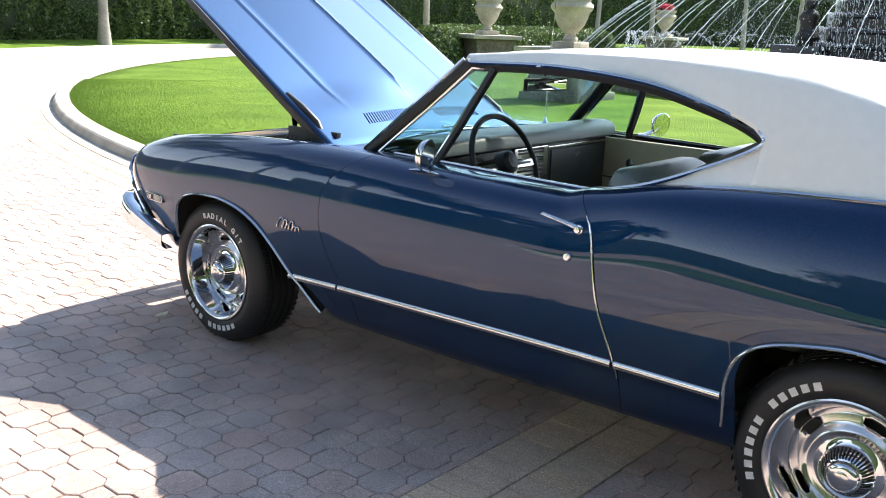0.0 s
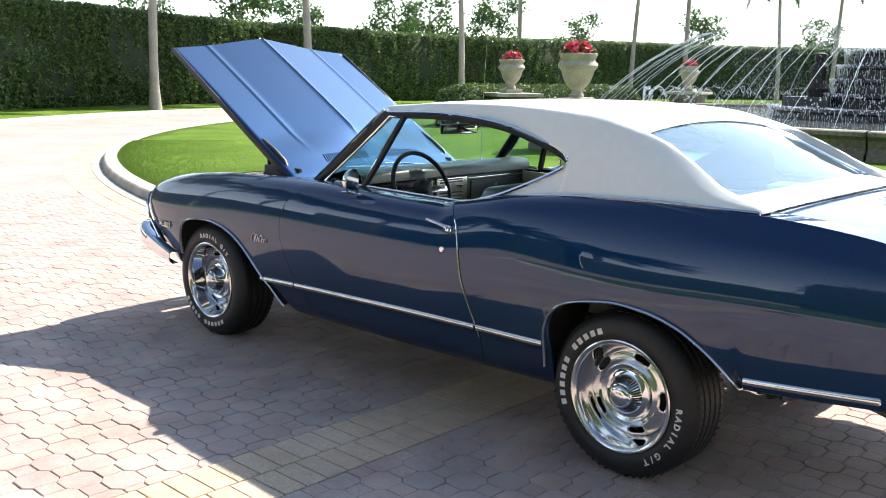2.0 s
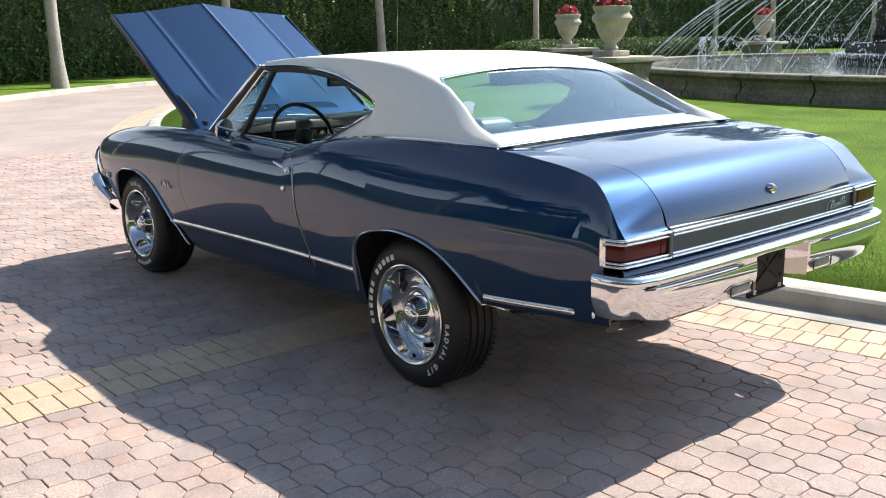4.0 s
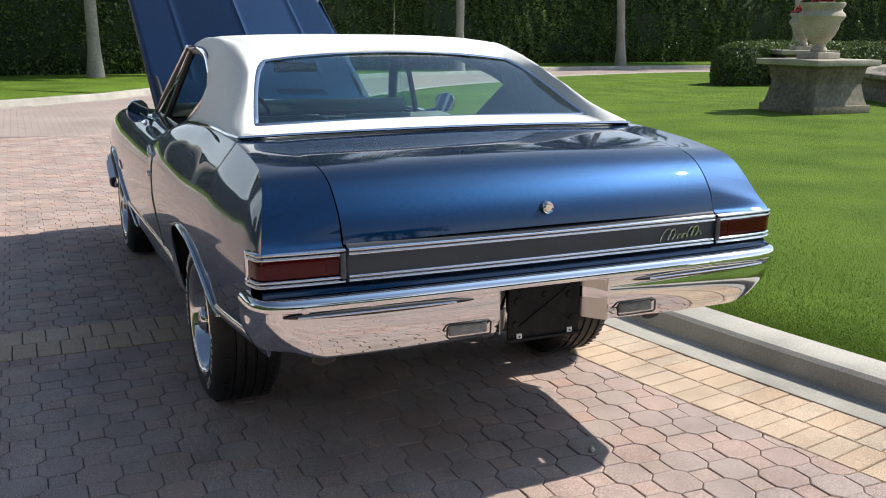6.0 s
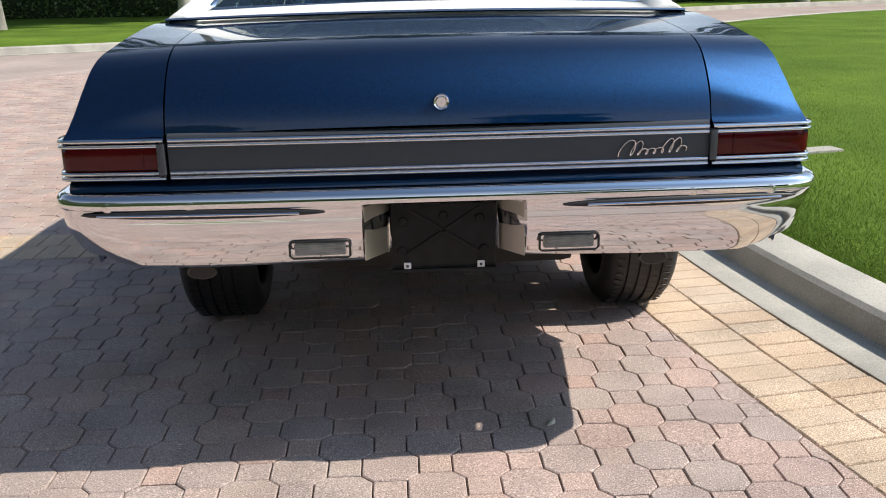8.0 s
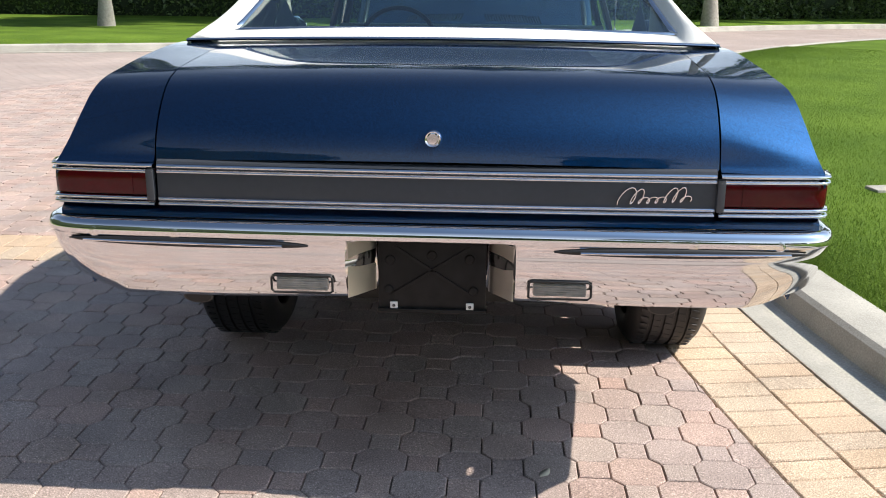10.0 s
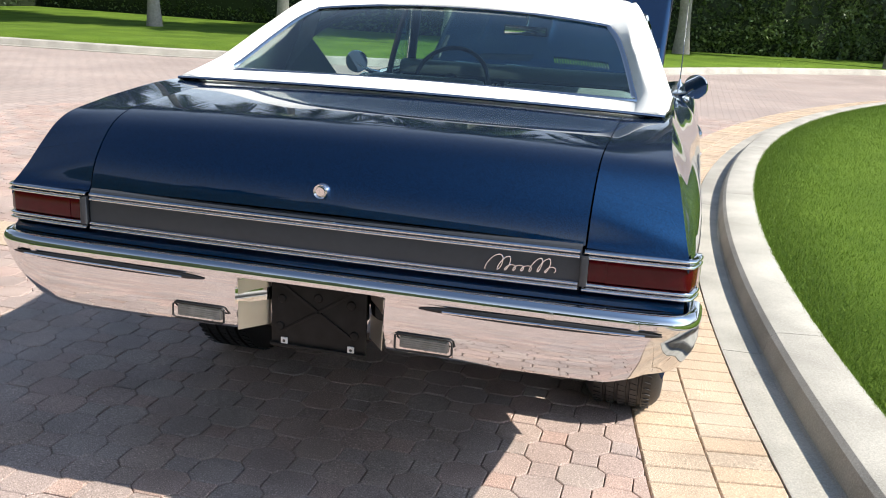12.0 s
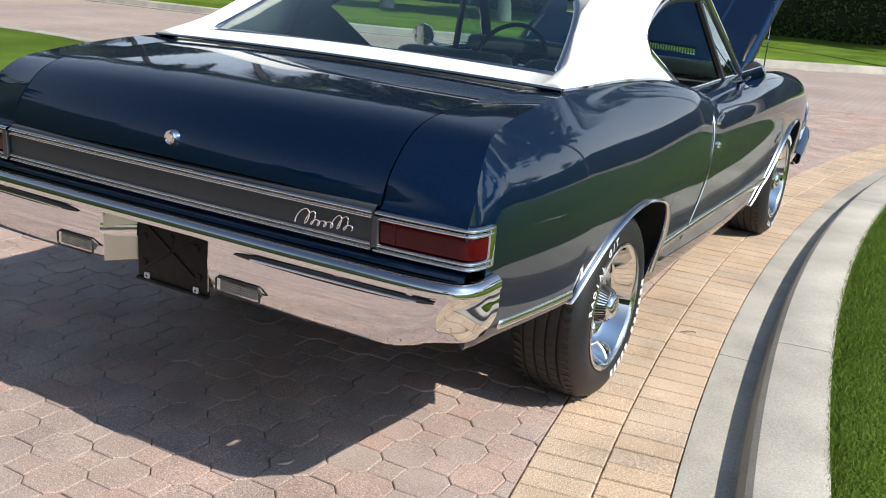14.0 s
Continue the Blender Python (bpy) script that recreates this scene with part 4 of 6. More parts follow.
def clip_two(line, z, split):
    """The section above z, sampled by its own knots so that rows stay in step; 40 samples lie between knots."""
    def at_height(h):
        k = next((i for i, q in enumerate(line) if q[1] >= h), 359)
        return max(0.0, k - (line[k][1] - h) / (line[k][1] - line[k - 1][1] + 1e-9)) if k else 0.0
    b = min(at_height(split), 352.0)
    a = min(at_height(z), b)
    idx = np.r_[np.linspace(a, b, 20), np.linspace(b, 360, 10)[1:], np.linspace(360, 400, 11)[1:], np.linspace(400, 440, 9)[1:]]
    p, n = np.array(line), np.arange(len(line))
    return np.stack([np.interp(idx, n, p[:, 0]), np.interp(idx, n, p[:, 1])], 1)


def low_edge(y):
    z = Zrock(y) - 1
    if 2.13 <= y <= 3.133:
        z = max(z, ARCH_F(y))
    if -0.58 <= y <= 0.358:
        z = max(z, ARCH_R(y))
    return z


def body_panel(name, ys, side, seam_front=None, seam_rear=None, floor=None, label="", split=0.745, from_=0.6):
    """One outer panel between two seams; seams give y by height."""
    lo, hi = ys[0], ys[-1]
    rows = []
    for y in ys:
        line = section(y, 441)
        z = low_edge(y)
        if floor:
            z = max(z, floor(y))
        line = clip_two(line, z, split)
        row = []
        for x, zz in line:
            yy = y
            u = (y - lo) / (hi - lo)
            if seam_front:
                yy += (seam_front(zz) - hi) * max(0, u - from_) / (1 - from_)
            if seam_rear:
                yy += (seam_rear(zz) - lo) * max(0, 0.4 - u) / 0.4
            row.append((side * x, yy, zz))
        rows.append(row)
    return sheet(name, rows, PAINT, car, label, flip=side > 0, thick=0.006 * 1, angle=60)


def dense(lo, hi, n, *marks):
    ys = list(np.linspace(lo, hi, n))
    for m in marks:
        ys += [m + d for d in (-0.05, -0.035, -0.022, -0.012, -0.006, -0.002, 0.002, 0.006, 0.012, 0.022, 0.035, 0.05)]
    return sorted(y for y in set(ys) if lo <= y <= hi)


seam_f = curve([(0.25, 1.90), (0.38, 1.92), (0.51, 2.0), (0.62, 2.055), (0.73, 2.08), (0.80, 2.075), (0.87, 2.05), (0.93, 1.99), (0.99, 1.90), (1.01, 1.86)])
seam_r = curve([(0.25, 0.70), (0.43, 0.712), (0.48, 0.722), (0.67, 0.785), (0.83, 0.815), (0.90, 0.835), (0.95, 0.875), (1.0, 0.925)])
GAP = 0.0028
# the front edge of the fender leans back towards its foot
nose = curve([(0.38, 3.27), (0.45, 3.34), (0.55, 3.43), (0.65, 3.51), (0.75, 3.575), (0.84, 3.61), (0.9, 3.60)])
for side, word in ((-1, "left"), (1, "right")):
    body_panel("front_fender", dense(2.0, 3.60, 66, 2.14, 3.12), side, nose, lambda z: seam_f(z) + GAP, from_=0.74)
    body_panel("door", list(np.linspace(0.8, 2.0, 46)), side, seam_front=seam_f, seam_rear=seam_r)
    body_panel("quarter_panel", dense(-1.118, 0.8, 80, -0.565, 0.352, -1.09), side, seam_front=lambda z: seam_r(z) - GAP)
    body_panel("quarter_extension", dense(-1.198, -1.1182, 22, -1.14), side, floor=lambda y: 0.858, split=0.872)


def surf_x(y, z):
    """How far out the body side lies at a height."""
    line = section(y, 120)
    for a, b in zip(line, line[1:]):
        if a[1] <= z <= b[1]:
            return float(mix(a[0], b[0], (z - a[1]) / (b[1] - a[1] + 1e-9)))
    return float(line[-1][0])


for side in (-1, 1):
    # bright trim: along the sill, and round the arches
    for y0, y1 in ((2.006, 2.30), (0.735, 1.995), (0.362, 0.722), (-1.055, -0.515)):
        ys = np.linspace(y0, y1, 24)
        tube("sill_trim", [(side * (surf_x(y, Ztrim(y)) + 0.002), y, Ztrim(y)) for y in ys], 0.013, BRIGHT, car, "bright side moulding", 8, flat=(0.5, 1.0))
        tube("sill_trim_line", [(side * (surf_x(y, Ztrim(y) - 0.004) + 0.0068), y, Ztrim(y) - 0.004) for y in ys], 0.0022, BLACK, car, "thin black line in the moulding", 6)
    for fn, y0, y1 in ((ARCH_F, 2.135, 3.131), (ARCH_R, -0.565, 0.3565)):
        ys = dense(y0, y1, 40, y0 + 0.02, y1 - 0.02)
        tube("arch_trim", [(side * (surf_x(y, fn(y)) + 0.002), y, fn(y)) for y in ys], 0.0125, BRIGHT, car, "bright wheel arch moulding", 8, flat=(0.55, 1.0), up=(1, 0, 0))
        tube("arch_trim_line", [(side * (surf_x(y, fn(y)) + 0.0088), y, fn(y)) for y in ys], 0.0016, BLACK, car, "thin dark line in the moulding", 6)
        # inner well
        rows = []
        for y in ys:
            rows.append([(side * (surf_x(y, fn(y)) - 0.005), y, fn(y) + 0.004), (side * 0.80, y, fn(y) + 0.03), (side * 0.52, y, fn(y) + 0.03), (side * 0.50, y, min(fn(y), 0.46))])
        sheet("wheel_well", rows, UNDER, car, "black inner wheel well", smooth=True)
    # drip of the belt moulding
    ys = np.linspace(0.93, 1.86, 24)
    tube("belt_trim", [(side * 0.735, y, Zin(y) + 0.004) for y in ys], 0.006, BRIGHT, car, "thin bright belt moulding", 6)

# underbody
box("underbody", (-0.76, 0.42, 0.27), (0.76, 2.1, 0.42), UNDER, car, "dark underbody", 0.03)
box("trunk_floor", (-0.62, -1.06, 0.50), (0.62, 0.42, 0.56), UNDER, car, "dark trunk floor", 0.02)
box("fuel_tank", (-0.40, -0.86, 0.41), (0.40, -0.36, 0.50), UNDER, car, "dark fuel tank", 0.04)
tube("rear_axle", [(-0.65, 0, 0.332), (-0.12, 0, 0.332), (0.12, 0, 0.332), (0.65, 0, 0.332)], [0.04, 0.05, 0.05, 0.04], UNDER, car, "dark rear axle", 10)
box("engine_crossmember", (-0.5, 2.2, 0.27), (0.5, 3.3, 0.45), UNDER, car, "dark engine underside", 0.03)
box("floor_pan", (-0.80, 0.0, 0.40), (0.80, 2.0, 0.45), CARPET, car, "black carpeted floor")

# deck lid
prof = spline(lid_prof, 40)
rows = []
for k in range(41):
    s = -1 + 2 * k / 40
    w = 0.667
    bow = (1 - s * s)
    rows.append([(s * mix(0.674, 0.660, (-p[0] - 0.45) / 0.74), p[0] - 0.022 * bow * (0.15 + 0.85 * ((-p[0] - 0.492) / 0.698) ** 2), p[1] + 0.011 * bow) for p in prof])
lid = sheet("trunk_lid", rows, PAINT, car, "", flip=False, thick=0.02, angle=60)
lathe("lock_ring", [(0.001, -0.007), (0.011, -0.007), (0.0125, -0.003), (0.018, -0.006), (0.0205, 0.001), (0.0205, 0.014)], CHROME, lid, "chrome trunk lock", 24, 'Y', (0, -1.203, 0.932))

# tail: panel, mouldings, lamps
def tail_y(x):
    a = abs(x)
    return -1.214 + 0.009 * (a / 0.65) ** 2 + (0.008 * ((a - 0.72) / 0.2) ** 2 if a > 0.72 else 0)


def tail_rows(x0, x1, prof, n=40):
    """A moulding carried across the tail: prof lists (outward, z)."""
    return [[(x, tail_y(x) - o, z) for o, z in prof] for x in np.linspace(x0, x1, n)]


sheet("tail_panel", tail_rows(-0.655, 0.655, [(-0.012, 0.872), (-0.004, 0.868), (0.0, 0.86), (0.0, 0.77), (-0.02, 0.755)]), ARGENT, car, "dark grey panel between the tail lamps", flip=True, angle=30)
for z in (0.851, 0.773):
    for dz in (0.0062, -0.0062):
        sheet("tail_moulding", tail_rows(-0.652, 0.652, [(0, z + dz + 0.0052), (0.007, z + dz + 0.0035), (0.010, z + dz), (0.007, z + dz - 0.0035), (0, z + dz - 0.0052)]), CHROME, car, "bright ribbed moulding", flip=True)
rows = tail_rows(-0.90, 0.90, [(-0.03, 0.762), (-0.012, 0.758), (0.004, 0.745), (0.004, 0.735), (-0.05, 0.72)], 60)
sheet("rear_valance", rows, PAINT, car, "blue lower tail panel", flip=True, angle=40)
for side in (-1, 1):
    def corner(o, z0, z1, n=26):
        """Points round the lamp's corner, tail to side, at an outward distance."""
        path = []
        for t in np.linspace(0, 1, n):
            if t < 0.72:
                x = mix(0.662, 0.906, t / 0.72)
                y = tail_y(x)
            else:
                u = (t - 0.72) / 0.28
                x, y = 0.906 + 0.014 * math.sin(u * math.pi / 2), mix(tail_y(0.906) + 0.004, -1.122, u)
            path.append((x, y))
        out = []
        for i, (x, y) in enumerate(path):
            a, b = path[max(i - 1, 0)], path[min(i + 1, n - 1)]
            t = Vector((b[0] - a[0], b[1] - a[1])).normalized()
            nx, ny = -t.y * -1, t.x * -1
            out.append([(side * (x + nx * oo), y + ny * oo, z) for oo, z in zip(o, (z0 if isinstance(z0, list) else [z0]))])
        return out
    lens = corner([-0.02, 0.002, 0.004, 0.004, 0.002, -0.02], [0.846, 0.841, 0.833, 0.795, 0.787, 0.782], 0)
    tl = sheet("tail_lamp", lens, RED_LENS, car, "red wraparound tail lamp lens", flip=side < 0, angle=50)
    for z in (0.851, 0.773):
        for dz in (0.0065, -0.0065):
            zz = [z + dz + 0.0055, z + dz + 0.004, z + dz, z + dz - 0.004, z + dz - 0.0055]
            sheet("bezel", corner([-0.004, 0.008, 0.012, 0.008, -0.004], zz, 0), CHROME, tl, "bright ribbed lamp bezel", flip=side < 0)
    box("bezel_end", (side * 0.921 - 0.008, -1.136, 0.764), (side * 0.921 + 0.008, -1.110, 0.862), CHROME, tl, "bright bezel end", 0.003)
    box("bezel_inner", (side * 0.667 - 0.012, tail_y(0.667) - 0.012, 0.775), (side * 0.667 + 0.006, tail_y(0.667) + 0.01, 0.85), ARGENT, tl, "dark bezel end", 0.002)
    box("lens_divider", (side * 0.716 - 0.0025, tail_y(0.716) - 0.0062, 0.788), (side * 0.716 + 0.0025, tail_y(0.716) + 0.01, 0.84), RED_LENS, tl, "rib of the lens", 0.001)

# rear bumper
def bump_plan(n=121):
    """Half plan from the centre round the corner: (x, y)."""
    pts = [(0, -1.262), (0.2, -1.262), (0.45, -1.261), (0.7, -1.256), (0.83, -1.247), (0.893, -1.230), (0.922, -1.195), (0.932, -1.15), (0.935, -1.09)]
    return spline(pts, n)


def smooth_end(a):
    t = min(1.0, max(0.0, (a - 0.45) / 0.45))
    return t * t * (3 - 2 * t)


def bumper_low(x):
    a = abs(x)
    z = 0.562 - 0.012 * min(a / 0.5, 1)
    if a > 0.72:
        z += 0.0
    return z


half = bump_plan(81)
edge_y = [p[1] for p in half]
half = sorted([tuple(p) for p in half] + [(x, float(np.interp(x, [p[0] for p in half[:60]], edge_y[:60]))) for x in (0.131, 0.134, 0.137, 0.150, 0.17, 0.188, 0.194, 0.1965, 0.198, 0.2005, 0.204)], key=lambda p: (p[0], -p[1]) if p[0] < 0.5 else (p[0], p[1]))
plan = [(-p[0], p[1]) for p in half[::-1]][:-1] + [(p[0], p[1]) for p in half]
rows = []
for i, (x, y) in enumerate(plan):
    a, b = plan[max(i - 1, 0)], plan[min(i + 1, len(plan) - 1)]
    t = Vector((b[0] - a[0], b[1] - a[1])).normalized()
    n = Vector((t.y, -t.x))
    ax = abs(x)
    zl = bumper_low(x)
    lift = 0.0
    if ax > 0.80:
        lift = 0.02 * min((ax - 0.80) / 0.12, 1)
    end = max(0.0, min(1.0, (y + 1.20) / 0.16))
    tuck = 0.115 * max(0, min(1, (ax - 0.76) / 0.15))
    rec = 0.0
    if ax < 0.198:
        rec = 0.088 * min(1, (0.198 - ax) / 0.066)
    sec = [(-0.07, 0.728, 0), (-0.012, 0.738, 0), (0.002, 0.735, 0), (0.010, 0.724, 0), (0.012, 0.712, 0), (0.0115, 0.7045, 0), (0.0112, 0.7025, 0.04), (0.010, 0.700, 0.55), (0.009, 0.698, 1), (0.012, 0.67, 1), (0.014, 0.65, 1), (0.012, 0.62, 1), (0.004, zl + 0.045, 1), (-0.010, zl + 0.012, 1), (-0.022, zl, 1), (-0.05, zl + 0.004, 1)]
    rr = []
    for o, z, inner in sec:
        low = (0.738 - z) / 0.17
        oo = o - rec * inner
        f = max(0.0, low - 0.2) * 1.25
        zz = z + lift * max(0, low) * 0.9
        gx = (x + n.x * oo) * (1 - 0.075 * f * smooth_end(ax) * (1 - 0.8 * smooth_end(0.45 + 0.45 * (y + 1.225) / 0.10)))
        rr.append((gx, y + n.y * oo, zz))
    rows.append(rr)
bumper = sheet("rear_bumper", rows, CHROME, car, "polished chrome rear bumper", flip=False, thick=0.004, angle=50)
for side in (-1, 1):
    lampb = box("reverse_lamp", (side * 0.301 - 0.062, -1.2745, 0.580), (side * 0.301 + 0.062, -1.24, 0.612), CLEAR_LENS, car, "clear ribbed reversing lamp", 0.006)
    for k in range(5):
        box("lens_rib", (side * 0.301 - 0.058, -1.2762, 0.5835 + k * 0.0056), (side * 0.301 + 0.058, -1.274, 0.5858 + k * 0.0056), CLEAR_LENS, lampb, "", 0.0006)
    # no real recess: a black bead stands for the shade round the lens
    v = [(side * 0.301 + side * sx * 0.072, -1.2765, 0.596 + sz * 0.0205) for sx, sz in ((-0.92, -1), (0.9, -1), (1, -0.7), (1, 0.7), (0.9, 1), (-0.92, 1), (-1, 0.8), (-1, -0.8))]
    tube("bezel", v, 0.0030, BLACK, lampb, "black bead for the shaded recess round the lamp", 6, True, up=(0, 1, 0))
    xs = np.linspace(0.285, 0.86, 30)
    # pressed crease drawn by its reflections: a black bead and a bright one
    tube("crease_dark_bead", [(side * x, np.interp(x, [p[0] for p in half[:70]], [p[1] for p in half[:70]]) - 0.0125, 0.688 + 0.006 * (x - 0.3)) for x in xs], [0.0015 + 0.0095 * math.sin(math.pi * k / 29) ** 0.6 for k in range(30)], BLACK, bumper, "black bead for the dark reflection under the pressed crease", 8, flat=(0.5, 1.0))
    tube("crease_bright_bead", [(side * x, np.interp(x, [p[0] for p in half[:70]], [p[1] for p in half[:70]]) - 0.0178, 0.6875 + 0.006 * (x - 0.3)) for x in xs[3:-2]], 0.0032, CHROME, bumper, "chrome bead for the sky's reflection in the crease", 6)
    for x in (0.60, 0.795):
        lathe("bumper_bolt", [(0.001, -0.0014), (0.0105, -0.0012), (0.0125, -0.0004), (0.0132, 0.002)], BRIGHT, bumper, "", 16, 'Y', (side * x, np.interp(x, [p[0] for p in half[:70]], [p[1] for p in half[:70]]) - 0.0105, 0.708))
    # satin panel added over the recess wall, imitating the pale ground's reflection
    sheet("recess_overlay", [[(side * x, y, z) for x, y in ((0.1925, -1.268), (0.17, -1.2375), (0.136, -1.192))] for z in (0.562, 0.60, 0.65, 0.694)], SATIN, bumper, "satin panel added over the recess wall", flip=side > 0, thick=0.002)
# plate carrier
pm = pose(0, -1.1985, 0.595, 0)
carrier = new("plate_carrier")
carrier.parent = car
carrier.matrix_basis = pm
bm = bmesh.new()
box_bm(bm, (-0.130, -0.006, -0.082), (0.130, 0.006, 0.088), 0.004)
tagged(part("backing", bm, PLASTIC_K, carrier, "empty black plastic plate holder"), kind="")
for a in (33, -33):
    box("rib", (-0.11, -0.010, -0.004), (0.11, -0.005, 0.004), PLASTIC_K, carrier, "", 0.001, pose(0, 0, 0.02, 0, a))
for x, z in ((-0.10, 0.045), (0.0, 0.058), (0.09, 0.05), (-0.105, -0.03), (0.10, -0.03)):
    lathe("boss", [(0.001, -0.011), (0.010, -0.010), (0.013, -0.005)], PLASTIC_K, carrier, "", 14, 'Y', (x, 0, z))
for s in (-1, 1):
    box("clip", (s * 0.092 - 0.009, -0.0115, -0.078), (s * 0.092 + 0.009, -0.006, -0.060), WHITE_LETTER, carrier, "small white plastic clip", 0.001)
    lathe("clip_screw", [(0.001, -0.013), (0.0035, -0.0125), (0.004, -0.010)], BLACK, carrier, "", 10, 'Y', (s * 0.092, 0, -0.069))
box("carrier_edge", (-0.131, -0.014, -0.085), (0.131, 0.004, -0.076), PLASTIC_K, carrier, "", 0.002)

# exhaust tips: flattened turned-down ends
DULL = plain("dull_exhaust_steel", (0.09, 0.085, 0.08), 0.65, 0.2, vary=0.35)
for x in (-0.655, 0.60):
    tip = tube("exhaust_tip", [(x * 0.9, -0.42, 0.42), (x * 0.95, -0.70, 0.475), (x, -0.82, 0.478), (x, -0.90, 0.465), (x, -0.96, 0.45)], [0.026, 0.026, 0.028, 0.032, 0.036], DULL, car, "dull flattened exhaust tip", 14, flat=(1.15, 0.62))
    # the tip is capped; a black disc stands for its shaded inside
    tube("mouth_disc", [(x, -0.959, 0.4504), (x, -0.9615, 0.4498)], 0.031, BLACK, tip, "black disc for the tip's shaded hollow", 14, flat=(1.15, 0.6))


# ---- roof and glass ----
W3 = [tuple(p) for p in spline([(0.592, 1.605, 1.362), (0.618, 1.2, 1.372), (0.645, 0.84, 1.347), (0.675, 0.60, 1.297), (0.70, 0.45, 1.252), (0.722, 0.388, 1.213), (0.732, 0.43, 1.172), (0.752, 0.56, 1.108), (0.768, 0.71, 1.045), (0.768, 0.84, 1.008), (0.748, 0.94, 0.985)], 70)]
TIP = min(range(len(W3)), key=lambda i: W3[i][1])
top_edge = W3[:TIP + 1]
strip_x = curve([(-0.48, 0.79), (-0.30, 0.805), (0.3, 0.805), (0.86, 0.79)])
crest_x = curve([(-0.48, 0.775), (-0.30, 0.735), (-0.15, 0.685), (0.0, 0.648), (0.2, 0.638), (0.4, 0.64), (0.84, 0.612), (1.2, 0.588), (1.66, 0.562)])
crest_z = curve([(-0.48, 1.118), (-0.30, 1.172), (-0.15, 1.250), (0.0, 1.317), (0.2, 1.372), (0.4, 1.402), (0.84, 1.416), (1.2, 1.412), (1.66, 1.384)])
mid_z = curve([(0.14, 1.388), (0.25, 1.412), (0.4, 1.432), (0.7, 1.447), (1.0, 1.446), (1.4, 1.428), (1.66, 1.398)])
glass_x = curve([(-0.31, 0.70), (-0.19, 0.672), (-0.06, 0.637), (0.06, 0.595), (0.145, 0.552)])
glass_z = curve([(-0.31, 1.125), (-0.19, 1.182), (-0.06, 1.247), (0.06, 1.305), (0.145, 1.340)])


def smooth01(t):
    t = min(1.0, max(0.0, t))
    return t * t * (3 - 2 * t)


def glass_top(x):
    """Height of the vinyl along the upper edge of the rear glass."""
    return 1.342 + 0.044 * (1 - min(1.0, abs(x) / 0.552) ** 2)


tip_x, tip_y, tip_z = W3[TIP]
FRAC = (tip_z + 0.006 - Zt(tip_y)) / (crest_z(tip_y) - Zt(tip_y))


def roof_side(y, n=70):
    """From the bright strip over the crest to the glass corner line, as (x, z)."""
    cx, cz, sx, sz = crest_x(y), crest_z(y), strip_x(y), Zt(y) + 0.003
    low = [(sx, sz), (mix(sx, cx, 0.25) + 0.006, mix(sz, cz, 0.25)), (mix(sx, cx, 0.6) + 0.008, mix(sz, cz, 0.62))]
    if y >= 0.145:
        k = smooth01((y - 0.145) / 0.13)
        gx = 0.552 * min(1.0, (cx - 0.03) / 0.58)
        gz = mix(glass_top(gx), mix(cz, mid_z(y), 0.62), k)
    elif y >= -0.312:
        gx, gz = glass_x(y), glass_z(y) + 0.002
    else:
        gx, gz = 0.70, mix(1.128, 1.100, (-0.312 - y) / 0.166)
    high_ = [(cx, cz), (mix(cx, gx, 0.45), mix(cz, gz, 0.30) + 0.004), (mix(cx, gx, 0.8), mix(cz, gz, 0.72) + 0.003), (gx, gz)]
    return spline(low + high_, n)


def cut_even(line, z, n_low, n_high):
    """The line split at a height into two evenly spaced runs."""
    k = next((i for i, q in enumerate(line) if q[1] >= z), 1)
    k = max(k, 1)
    a, b = line[k - 1], line[k]
    q = a + (b - a) * ((z - a[1]) / (b[1] - a[1] + 1e-9))
    out = []
    for run, n in ((list(line[:k]) + [q], n_low), ([q] + list(line[k:]), n_high)):
        run = np.array(run)
        d = np.r_[0, np.cumsum(np.hypot(*np.diff(run, axis=0).T))]
        s = np.linspace(0, d[-1], n)
        out.append([(float(np.interp(t, d, run[:, 0])), float(np.interp(t, d, run[:, 1]))) for t in s])
    return out


def roof_row(y):
    """Three runs of (x, y, z): below the window's tip, up over the crest, and across to the middle."""
    if y >= tip_y:
        wz = float(np.interp(-y, [-p[1] for p in top_edge], [p[2] for p in top_edge])) + 0.006
        low, high_ = cut_even(roof_side(y), wz, 9, 18)
        low = None if y > tip_y + 1e-6 else low
    else:
        sz = Zt(y) + 0.003
        low, high_ = cut_even(roof_side(y), sz + FRAC * (crest_z(y) - sz), 9, 18)
    low = low and [(x, y, z) for x, z in low]
    high_ = [(x, y, z) for x, z in high_]
    gx, _, gz = high_[-1]
    mid = None
    if y >= 0.145:
        k = smooth01((y - 0.145) / 0.13)
        mid = []
        for q in np.linspace(0, 1, 10):
            x = gx * (1 - q)
            full = mix(gz, mid_z(y), 1 - (1 - q) ** 2.6) if k == 1 else mix(mix(crest_z(y), mid_z(y), 0.62), mid_z(y), 1 - (1 - q) ** 2.6)
            mid.append((x, y, mix(glass_top(x), full, k) if q else gz))
    elif y <= -0.312:
        v = (-0.312 - y) / 0.166
        mid = [(gx * (1 - q), y - (1 - (1 - q) ** 2) * mix(0.045, 0.012, v), mix(gz, mix(1.146, 1.114, v), 1 - (1 - q) ** 2)) for q in np.linspace(0, 1, 10)]
    return low, high_, mid


